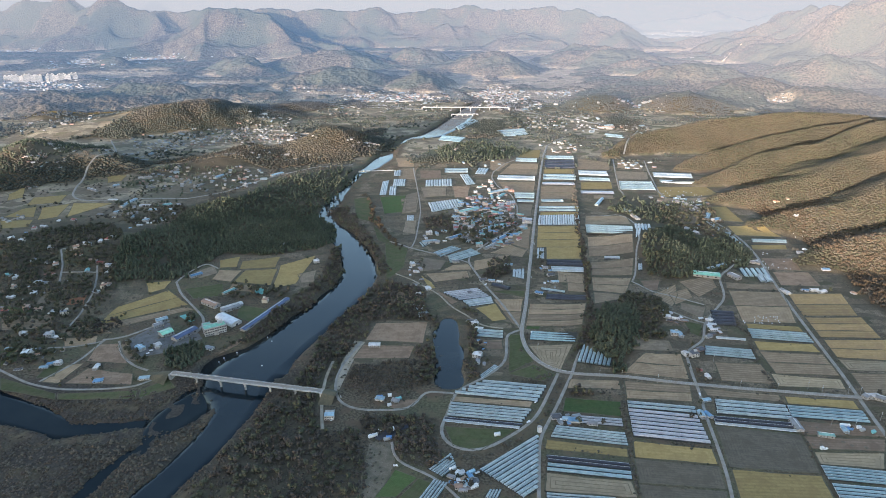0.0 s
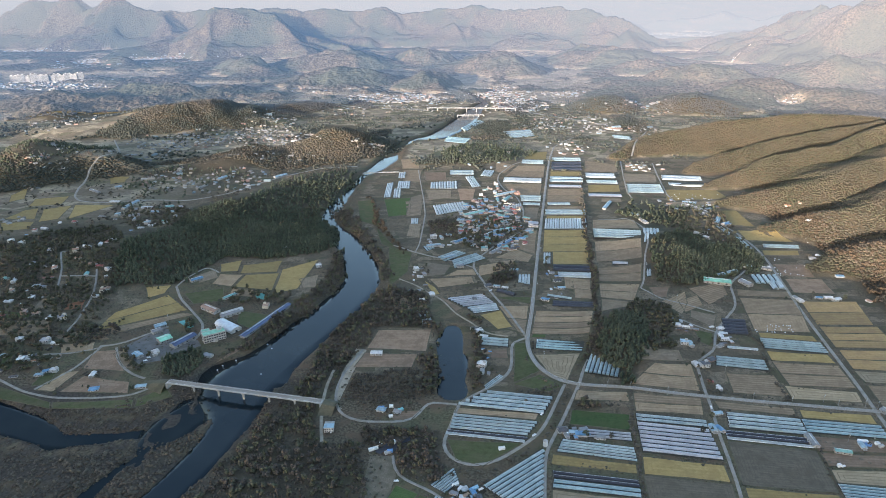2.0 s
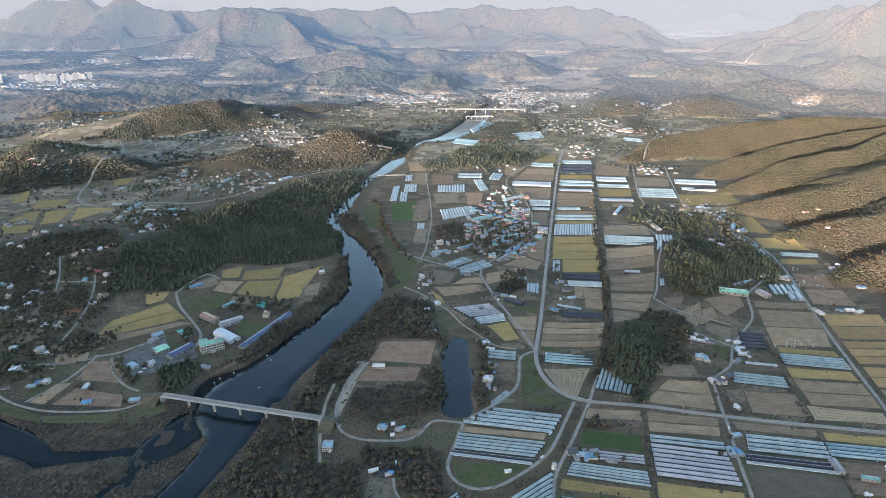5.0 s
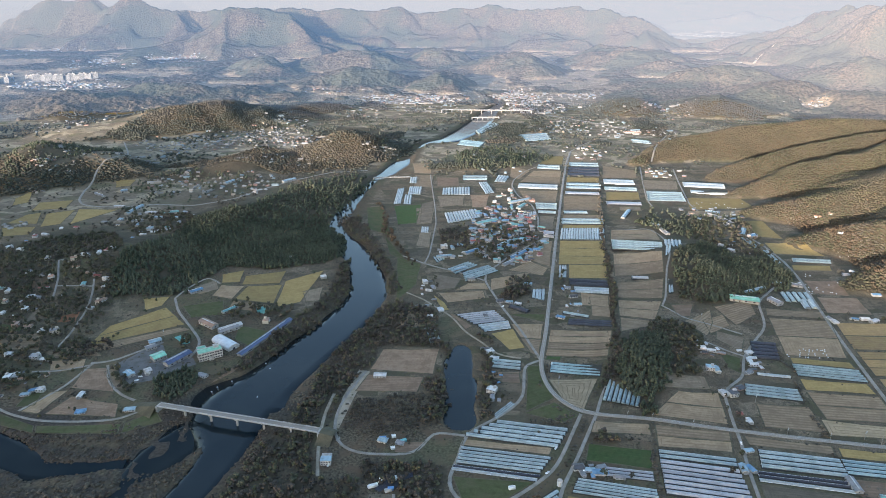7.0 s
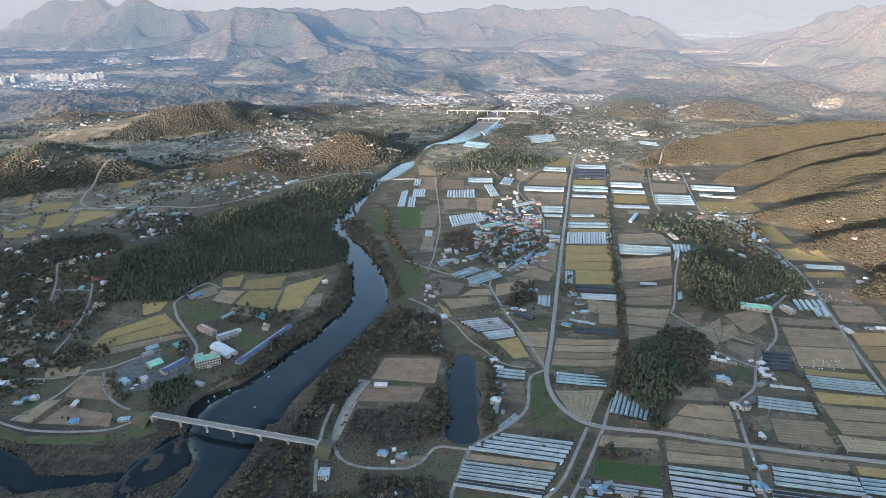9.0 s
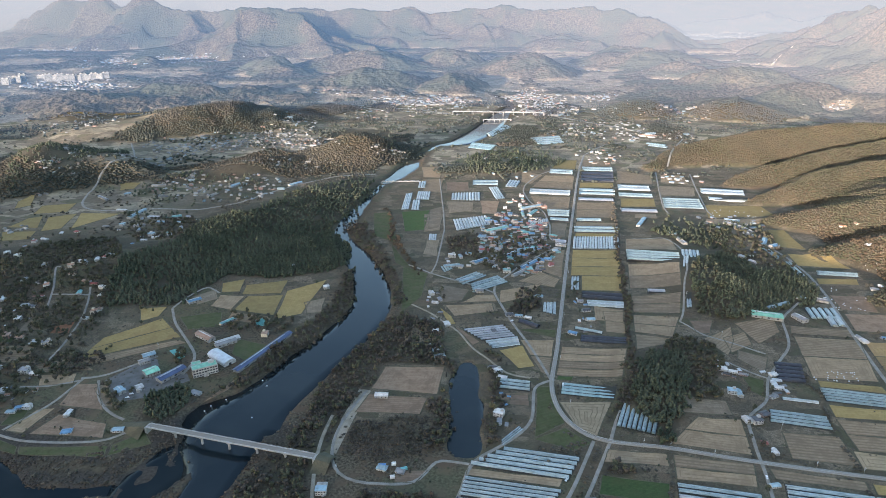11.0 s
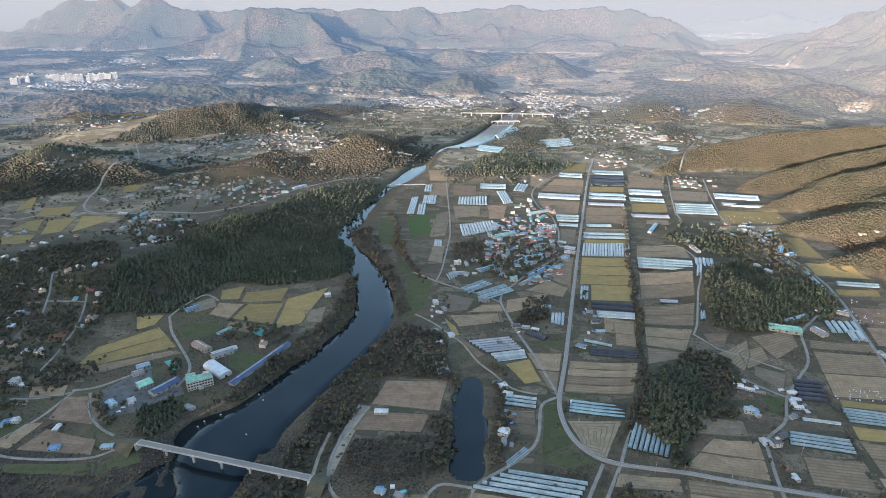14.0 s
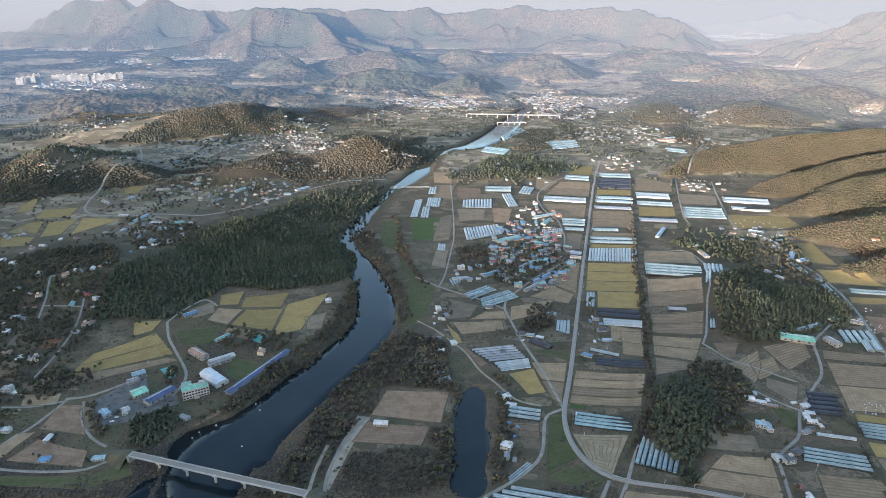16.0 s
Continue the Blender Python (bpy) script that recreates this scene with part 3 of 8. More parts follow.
def grid_mesh(name, pts, material, wrap=False, smooth_on=True):
    """A sheet from a rows x columns array of places."""
    rows, cols = pts.shape[:2]
    idx = np.arange(rows * cols).reshape(rows, cols)
    if wrap:
        idx = np.concatenate([idx, idx[:, :1]], 1)
    q = np.stack([idx[:-1, :-1], idx[:-1, 1:], idx[1:, 1:], idx[1:, :-1]], -1).reshape(-1, 4)
    me = bpy.data.meshes.new(name)
    me.vertices.add(rows * cols)
    me.vertices.foreach_set("co", pts.reshape(-1).astype(np.float32))
    me.loops.add(q.size)
    me.loops.foreach_set("vertex_index", q.reshape(-1).astype(np.int32))
    me.polygons.add(len(q))
    me.polygons.foreach_set("loop_start", np.arange(0, q.size, 4, dtype=np.int32))
    me.polygons.foreach_set("use_smooth", np.full(len(q), smooth_on))
    me.update(calc_edges=True)
    me.validate()
    me.materials.append(material)
    return new(name, me)


def put_attribute(ob, name, values):
    kind = "FLOAT_VECTOR" if values.ndim == 2 else "FLOAT"
    a = ob.data.attributes.new(name, kind, "POINT")
    a.data.foreach_set("vector" if values.ndim == 2 else "value", values.reshape(-1).astype(np.float32))


# Clearings with houses or fields on the hills: x, y, radius
CLEARINGS = ((-663, 1985, 150), (-569, 2061, 110), (-819, 1990, 60), (-533, 1676, 57), (-431, 1640, 40), (-597, 942, 43), (-600, 904, 42), (-557, 983, 27), (-527, 880, 35), (-598, 839, 60), (-690, 949, 45), (-608, 801, 59), (-522, 698, 52), (-791, 1104, 64), (-1015, 1550, 103), (-903, 1611, 103), (-544, 1112, 35), (-306, 1141, 34), (-607, 2212, 53), (-1308, 1895, 149), (-1241, 2087, 179), (-475, 1387, 83), (777, 2429, 90), (1404, 2636, 60), (661, 1142, 31), (597, 817, 15),)


def clear_of(x, y, margin=0.0):
    ok = np.ones(np.shape(x))
    for cx, cy, cr in CLEARINGS:
        ok = ok * smooth(cr * 0.8 + margin, cr * 1.15 + margin, np.hypot(x - cx, y - cy) + 0.5 * cr * (fbm(x, y, 40, 2, 81) - 0.5))
    return ok


def wooded(x, y, z=None):
    """How much a place is woodland, 0 to 1."""
    z = relief(x, y) if z is None else z
    edge = 4.2 + 4 * (fbm(x, y, 70, 3, 82) - 0.5) + 7 * smooth(-560, -700, x) * smooth(1100, 1000, y)
    w = smooth(edge - 1.2, edge + 1.2, z)
    edge = 6 + 14 * (fbm(x, y, 150, 4, 83) - 0.5)
    up = np.maximum(smooth(edge - 2.5, edge + 2.5, z), smooth(0.60, 0.64, fbm(x, y, 130, 4, 84) - 0.05 * smooth(-500, -900, x) * smooth(2300, 2600, y)))
    w = np.where(y > 1950, up, w)
    return w * clear_of(x, y)


def cover(ob, x, y, z, rel, wood):
    """Land cover of a sheet of ground at those places, as shares from 0 to 1."""
    put_attribute(ob, "plan", np.stack([x, y, z], -1))
    put_attribute(ob, "wood", wood)
    flat = smooth(6, 2, rel - 14 * smooth(2300, 2900, y))
    west = smooth(-600, -700, x - 0.05 * y) * smooth(1120, 1250, y)
    bank = near_line(x, y, RIVER)
    put_attribute(ob, "patch", np.maximum(0.85 * (1 - clear_of(x, y)) * smooth(1400, 1600, y), flat) * np.maximum(smooth(1560, 1720, y - 0.1 * np.abs(x)), 0.8 * west) * smooth(10, 30, bank[0] - bank[1]))
    put_attribute(ob, "fallow", smooth(5, 2, rel - 7 * smooth(-380, -460, x)) * (0.85 - 0.25 * smooth(-380, -460, x)) * smooth(0.34, 0.5, fbm(x, y, 70, 3, 93) + 0.12) * smooth(14, 34, bank[0] - bank[1]) * np.maximum(smooth(-40, 0, x + 0.52 * (y - 330)), smooth(-380, -440, x) * smooth(640, 700, y)) * smooth(560, 640, y + 0.2 * x))
    put_attribute(ob, "grass", smooth(0.45, 0.62, fbm(x, y, 45, 3, 91)) * 0.8 * (1 - 0.8 * marsh(x, y, 588)))
    put_attribute(ob, "shore", np.maximum(smooth(-2.1, -2.7, z), marsh(x, y, 588) * smooth(0.30, 0.55, fbm(x, y, 16, 3, 94))))


def sheet(name, r, a, material, label, canopy=0.0):
    R, A = np.meshgrid(r, np.radians(a), indexing="ij")
    x, y = R * np.sin(A), -150 + R * np.cos(A)
    rel = relief(x, y)
    z = ground_z(x, y, rel)
    wood = np.maximum(wooded(x, y, rel), area_mask(x, y, ("pine", "oak", "rust", "scrub", "thicket", "foot")))
    z = z + canopy * wood * (vnoise(x / 13, y / 13, 77) + 0.6 * vnoise(x / 31, y / 31, 78))
    p, _ = squash(np.stack([x, y, z], -1))
    ob = grid_mesh(name, p, material, wrap=True)
    cover(ob, x.ravel(), y.ravel(), z.ravel(), rel.ravel(), wood.ravel())
    return tagged(ob, label, "ground" if name == "ground" else "backdrop", kind="structure")


def rings(r0, r1, count):
    return r0 * (r1 / r0) ** np.linspace(0, 1, count)


def make_ground():
    around = np.linspace(51, 305, 70)
    sheet("ground", np.concatenate([[1, 120, 250, 380], 480 * (2900 / 480) ** (np.linspace(0, 1, 340) ** 1.08)]), np.concatenate([np.linspace(-54, 50, 560), around]), M["ground"], "valley floor of dry grass, scrub and woodland soil")
    fine = np.concatenate([np.linspace(-54, -44, 30)[:-1], np.linspace(-44, 39, 640), np.linspace(39, 50, 30)[1:], around])
    # The haze on both backdrops is emission in their own material.
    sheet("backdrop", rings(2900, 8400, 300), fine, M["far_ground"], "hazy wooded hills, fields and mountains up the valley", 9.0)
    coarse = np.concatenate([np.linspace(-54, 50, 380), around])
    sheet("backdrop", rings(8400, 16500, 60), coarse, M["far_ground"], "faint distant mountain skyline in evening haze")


make_ground()


def ribbon(name, pts, material, z=None, lift=0.25, step=12.0, thick=0.0):
    """A strip along (x, y, half width), lying on the ground or at height z."""
    rows = []
    for (ax, ay, aw), (bx, by, bw) in zip(pts, pts[1:]):
        n = max(1, int(math.hypot(bx - ax, by - ay) / step))
        rows += [(ax + (bx - ax) * i / n, ay + (by - ay) * i / n, aw + (bw - aw) * i / n) for i in range(n)]
    rows.append(pts[-1])
    rows = np.array(rows, float)
    for _ in range(3):
        rows[1:-1] = (rows[:-2] + 2 * rows[1:-1] + rows[2:]) / 4
    d = np.gradient(rows[:, :2], axis=0)
    d /= np.linalg.norm(d, axis=1)[:, None] + 1e-9
    nx, ny = -d[:, 1], d[:, 0]
    side = np.array((1.0, 1.0, 0.5, -0.5, -1.0, -1.0))
    x = rows[:, :1] + nx[:, None] * rows[:, 2:] * side
    y = rows[:, 1:2] + ny[:, None] * rows[:, 2:] * side
    if z is None:
        g = relief(rows[:, 0], rows[:, 1])
        zz = np.repeat(np.maximum(g, np.maximum(relief(x[:, 1], y[:, 1]), relief(x[:, 4], y[:, 4])) - 0.4)[:, None], 6, 1) + lift
    else:
        zz = np.full(x.shape, z)
    zz[:, 0] -= 0.6 + thick
    zz[:, 5] -= 0.6 + thick
    p, _ = squash(np.stack([x, y, zz], -1))
    return grid_mesh(name, p, material)


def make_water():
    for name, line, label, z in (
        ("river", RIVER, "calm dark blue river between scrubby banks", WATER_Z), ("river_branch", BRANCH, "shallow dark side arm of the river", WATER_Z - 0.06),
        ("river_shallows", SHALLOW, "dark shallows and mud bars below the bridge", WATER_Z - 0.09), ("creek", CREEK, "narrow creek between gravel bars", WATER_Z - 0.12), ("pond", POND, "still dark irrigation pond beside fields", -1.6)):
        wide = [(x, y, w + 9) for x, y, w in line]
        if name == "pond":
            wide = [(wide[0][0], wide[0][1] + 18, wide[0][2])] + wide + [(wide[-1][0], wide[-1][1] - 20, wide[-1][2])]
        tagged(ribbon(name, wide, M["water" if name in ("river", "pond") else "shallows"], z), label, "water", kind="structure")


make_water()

# ---- builders ----
def row_material(name, a, b, c, pitch, contrast, rough=0.95, rings=False):
    """Tilled or harvested ground: rows at that pitch along the plot, blotches and stubble."""
    m, t, s = nodes(name)
    f = grain(t, 0.5, 4)
    rowed = grain(t, 1.0, 2, "Object", (0.02, 1.0 / pitch, 1))
    co = t.nodes.new("ShaderNodeTexCoord")
    w = node(t, "ShaderNodeTexWave", Scale=0.314 / pitch, Distortion=1.6, Detail=2.0)
    w.inputs["Detail Scale"].default_value = 0.06
    w.bands_direction = "Y"
    t.links.new(co.outputs["Object"], w.inputs["Vector"])
    # rounds of the harvester: distance in from the nearest side of the plot
    across, size = (t.nodes.new("ShaderNodeSeparateXYZ") for _ in range(2))
    t.links.new(attribute(t, "across").outputs["Vector"], across.inputs[0])
    t.links.new(attribute(t, "extent").outputs["Vector"], size.inputs[0])

    def calc(kind, p, q):
        n = t.nodes.new("ShaderNodeMath")
        n.operation = kind
        for socket, value in zip(n.inputs, (p, q)):
            if isinstance(value, bpy.types.NodeSocket):
                t.links.new(value, socket)
            else:
                socket.default_value = value
        return n.outputs[0]

    inward = [calc("MINIMUM", across.outputs[i], calc("SUBTRACT", size.outputs[i], across.outputs[i])) for i in (0, 1)]
    inward = calc("ADD", calc("MINIMUM", *inward), calc("MULTIPLY", grain(t, 9.0, 2), 1.6))
    round_line = calc("ABSOLUTE", calc("SINE", calc("MULTIPLY", inward, math.pi / pitch), 0.0), 0.0)
    pick = t.nodes.new("ShaderNodeObjectInfo")
    rounds = calc("GREATER_THAN", pick.outputs["Random"], 0.0 if rings else 0.55)
    col = mix(t, ramp(t, rowed, 0.3, 0.7), a, b)
    lines = calc("ADD", calc("MULTIPLY", ramp(t, w.outputs["Fac"], 0.55, 0.80, 0, contrast), calc("SUBTRACT", 1.0, rounds)), calc("MULTIPLY", ramp(t, round_line, 0.45, 0.15, 0, contrast), rounds))
    col = mix(t, lines, col, (a[0] * 0.45, a[1] * 0.44, a[2] * 0.42))
    wear = grain(t, 5.0, 4)
    col = mix(t, ramp(t, wear, 0.50, 0.62, 0, 0.4), col, (a[0] * 0.6, a[1] * 0.58, a[2] * 0.55))
    big = grain(t, 16, 4)
    col = mix(t, ramp(t, big, 0.46, 0.64, 0, 0.75), col, c)
    col = mix(t, ramp(t, f, 0.3, 0.7, 0, 0.5), col, (a[0] * 0.6, a[1] * 0.6, a[2] * 0.6))
    o = t.nodes.new("ShaderNodeObjectInfo")
    col = mix(t, 1.0, col, mix(t, o.outputs["Random"], (0.80, 0.81, 0.83), (1.15, 1.12, 1.08)), "MULTIPLY")
    t.links.new(col, s.inputs["Base Color"])
    s.inputs["Roughness"].default_value = rough
    s.inputs["Specular IOR Level"].default_value = 0.1
    bump(t, s, w.outputs["Fac"], 0.15, 0.5)
    return m


PLOTS = {
    "tan": (row_material("harvested_paddy", (0.225, 0.166, 0.108), (0.290, 0.218, 0.146), (0.165, 0.121, 0.080), 4.2, 0.5), "harvested paddy of pale tan stubble with low earth bunds"),
    "straw": (row_material("straw_stubble", (0.235, 0.172, 0.072), (0.290, 0.215, 0.097), (0.200, 0.140, 0.062), 4.0, 0.25), "paddy of golden straw stubble with low earth bunds"),
    # Warmer golden-brown than the other stubble plots.
    "gold": (row_material("golden_brown_stubble", (0.270, 0.182, 0.086), (0.325, 0.224, 0.112), (0.215, 0.142, 0.080), 5.0, 0.35), "golden-brown field at the foot of the hills"),
    "soil": (row_material("bare_grey_soil", (0.170, 0.136, 0.098), (0.220, 0.178, 0.130), (0.130, 0.102, 0.072), 3.6, 0.4), "bare grey-brown tilled field"),
    "loam": (row_material("dark_tilled_loam", (0.092, 0.081, 0.062), (0.118, 0.104, 0.080), (0.076, 0.064, 0.047), 3.0, 0.3), "bare dark grey tilled field"),
    "earth": (row_material("bare_earth", (0.185, 0.130, 0.090), (0.245, 0.175, 0.125), (0.125, 0.088, 0.060), 3.4, 0.3), "bare brown earth plot with wheel tracks"),
    "brick": (row_material("red_earth", (0.180, 0.088, 0.052), (0.225, 0.115, 0.070), (0.140, 0.080, 0.055), 2.0, 0.2), "plot of red-brown bare earth"),
    "comb": (row_material("combed_stubble", (0.250, 0.198, 0.130), (0.310, 0.248, 0.168), (0.200, 0.156, 0.102), 4.6, 0.9, rings=True), "harvested paddy with dark combed straw rows"),
    "crop": (row_material("green_crop", (0.048, 0.078, 0.029), (0.068, 0.100, 0.038), (0.066, 0.080, 0.034), 1.6, 0.3), "field of young green crop"),
    "lawn": (row_material("dull_green_meadow", (0.055, 0.066, 0.030), (0.075, 0.085, 0.040), (0.085, 0.080, 0.045), 4.0, 0.15), "dull green meadow plot"),
    "grass": (row_material("river_grass", (0.058, 0.068, 0.031), (0.082, 0.089, 0.044), (0.094, 0.080, 0.048), 6.0, 0.1), "grassy strip on the river bank"),
}
M["bund"] = surface("bund_grass", (0.060, 0.054, 0.034), (0.100, 0.088, 0.056), (0.050, 0.046, 0.028), 0.8, 8, 0.95)


def part(name, bm, material, parent, label=""):
    """One mesh object under a thing or under a part, in the thing's own axes."""
    me = bpy.data.meshes.new(name)
    bm.to_mesh(me)
    bm.free()
    me.materials.append(material)
    ob = new(name, me)
    ob.parent = parent
    return tagged(ob, label) if label else ob


def thing(name, m, label, category, group=""):
    ob = new(name)
    ob.empty_display_size = 1.0
    ob.matrix_world = m
    return tagged(ob, label, category, group)


def box(bm, x0, y0, z0, x1, y1, z1, bevel=0.0):
    made = bmesh.ops.create_cube(bm, size=1.0, matrix=Matrix.Translation(((x0 + x1) / 2, (y0 + y1) / 2, (z0 + z1) / 2)) @ Matrix.Diagonal((x1 - x0, y1 - y0, z1 - z0, 1)))
    if bevel:
        edges = {e for v in made["verts"] for e in v.link_edges}
        bmesh.ops.bevel(bm, geom=list(edges), offset=bevel, segments=1, affect="EDGES")
    return bm


def rod(bm, x, y, z0, z1, r0, r1=None, sides=8):
    bmesh.ops.create_cone(bm, cap_ends=True, segments=sides, radius1=r0, radius2=r0 if r1 is None else r1, depth=z1 - z0,
                          matrix=Matrix.Translation((x, y, (z0 + z1) / 2)))
    return bm


def spot(x, y, turn=0.0, lift=0.0, size=1.0):
    """A pose standing on the ground at (x, y); far country is drawn in."""
    z = float(ground_z(np.array([x]), np.array([y]))[0])
    p, k = squash(np.array([[x, y, z + lift]]))
    return Matrix.Translation(p[0]) @ pose(0, 0, 0, 0, 0, turn) @ Matrix.Scale(size * float(k[0]), 4)


ROADS = {"main": ("asphalt", "grey asphalt valley road with worn white lines", 0.55), "lane": ("concrete", "narrow pale concrete farm lane", 0.35),
         "dirt": ("track", "dirt track along the levee", 0.35)}


def dense(pts, step):
    rows = []
    for a, b in zip(pts, pts[1:]):
        n = max(1, int(math.dist(a, b) / step))
        rows += [tuple(np.array(a) + (np.array(b) - np.array(a)) * i / n) for i in range(n)]
    return rows + [pts[-1]]


ROAD_LINES = []


def road(kind, half, *pts):
    material, label, lift = ROADS[kind]
    ROAD_LINES.append((half, pts))
    line = [(x, y, half) for x, y in pts]
    ob = tagged(ribbon("road", line, M[material], None, lift, 8.0, 0.6), label, "road", kind="structure")
    if kind == "main":
        for name, shift, wide in (("edge_line", -half + 0.35, 0.06), ("centre_line", 0.0, 0.06), ("edge_line", half - 0.35, 0.06)):
            rows = np.array(dense(pts, 8.0))
            for _ in range(3):
                rows[1:-1] = (rows[:-2] + 2 * rows[1:-1] + rows[2:]) / 4
            d = np.gradient(rows, axis=0)
            d /= np.linalg.norm(d, axis=1)[:, None]
            moved = [(x - dy * shift, y + dx * shift, wide) for (x, y), (dx, dy) in zip(rows, d)]
            paint = ribbon(name, moved, M["paint"], None, lift + 0.012, 50.0)
            paint.parent = ob
            paint["label"] = "worn white road line"


PLOT_QUADS = []


def field(kind, split, a, b, c, d):
    """A plot between four corners (round from the far left one), cut into so many strips from far to near."""
    material, label = PLOTS[kind]
    PLOT_QUADS.append((a, b, c, d))
    a, b, c, d = (np.array(p, float) for p in (a, b, c, d))
    for i in range(split):
        s0, s1 = i / split, (i + 1) / split
        q = (a + (d - a) * s0, b + (c - b) * s0, b + (c - b) * s1, a + (d - a) * s1)
        one_plot(kind, material, label, *q)


def one_plot(kind, material, label, a, b, c, d):
    centre = (a + b + c + d) / 4
    across = b - a + c - d
    turn = math.degrees(math.atan2(across[1], across[0]))
    inner = [p + (centre - p) / np.linalg.norm(centre - p) * 1.4 for p in (a, b, c, d)]
    n = int(np.clip(np.linalg.norm(across) / 2 / 14, 2, 14))
    k = int(np.clip(np.linalg.norm(d - a) / 12, 2, 10))
    u, v = np.meshgrid(np.linspace(0, 1, n + 1), np.linspace(0, 1, k + 1))

    def quad(q, u, v):
        u, v = u[..., None], v[..., None]
        return q[0] * (1 - u) * (1 - v) + q[1] * u * (1 - v) + q[2] * u * v + q[3] * (1 - u) * v

    def local(p, z):
        c0, s0 = math.cos(radians(-turn)), math.sin(radians(-turn))
        q = p - centre
        return np.stack([q[..., 0] * c0 - q[..., 1] * s0, q[..., 0] * s0 + q[..., 1] * c0, z - z0], -1)

    z0 = float(relief(centre[0], centre[1]))
    m = pose(centre[0], centre[1], z0, 0, 0, turn)
    p = quad(inner, u, v)
    z = relief(p[..., 0], p[..., 1]) + 0.22 + 0.05 * (fbm(p[..., 0], p[..., 1], 9, 2, 7) - 0.5)
    ob = grid_mesh("field", local(p, z), material)
    ob.matrix_world = m
    tagged(ob, label, "field", kind="structure")
    extent = np.array((np.linalg.norm(across) / 2, np.linalg.norm(d - a + c - b) / 2, 0.0))
    put_attribute(ob, "across", np.stack([u * extent[0], v * extent[1], u * 0], -1).reshape(-1, 3))
    put_attribute(ob, "extent", np.tile(extent, (u.size, 1)))
    # a low bund round the plot, broken by a gap for water
    t = np.linspace(0, 1, 7)
    ring = np.concatenate([quad((a, b, c, d), *g) for g in ((t, t * 0), (t * 0 + 1, t), (1 - t, t * 0 + 1), (t * 0, 1 - t))])
    ring += 0.35 * (np.random.rand(*ring.shape) - 0.5)
    ring_in = ring + (centre - ring) / np.linalg.norm(centre - ring, axis=1)[:, None] * 1.7
    mid = (ring + ring_in) / 2
    rel = relief(mid[:, 0], mid[:, 1])
    rows = np.stack([local(ring, rel - 0.1), local(ring * 0.7 + ring_in * 0.3, rel + 0.42), local(ring * 0.3 + ring_in * 0.7, rel + 0.42), local(ring_in, rel + 0.1)], 0)
    bund = grid_mesh("bund", rows, M["bund"])
    bund.parent = ob


M["gap_ground"] = surface("dark_gap_ground", (0.018, 0.017, 0.015), (0.040, 0.036, 0.030), (0.030, 0.031, 0.020), 0.6, 6, 0.9)
HOUSE_FILMS = {"b": "blue-grey film", "w": "white film", "g": "lilac-grey film", "t": "teal film", "d": "black shade net"}
M["end_film"] = surface("end_wall_film", (0.42, 0.47, 0.50), (0.55, 0.60, 0.62), (0.30, 0.32, 0.33), 0.8, 4, 0.5, vary=0.2)
M["hoop"] = surface("galvanised_tube", (0.45, 0.46, 0.47), (0.6, 0.61, 0.62), (0.35, 0.33, 0.3), 0.3, 2, 0.45, 0.8, 0.0)
M["dark_gap"] = surface("doorway_net", (0.03, 0.032, 0.035), (0.06, 0.06, 0.065), (0.02, 0.02, 0.02), 0.4, 2, 0.9)


def arch(width, height, sides, base=0.0):
    """Outline of a film tunnel: short upright sides and a round top."""
    a = np.linspace(0, math.pi, sides + 1)
    return [(-width / 2 * math.cos(t) * (1.0 if 0 < i < sides else 1.0), base + height * math.sin(t) ** 0.8) for i, t in enumerate(a)]


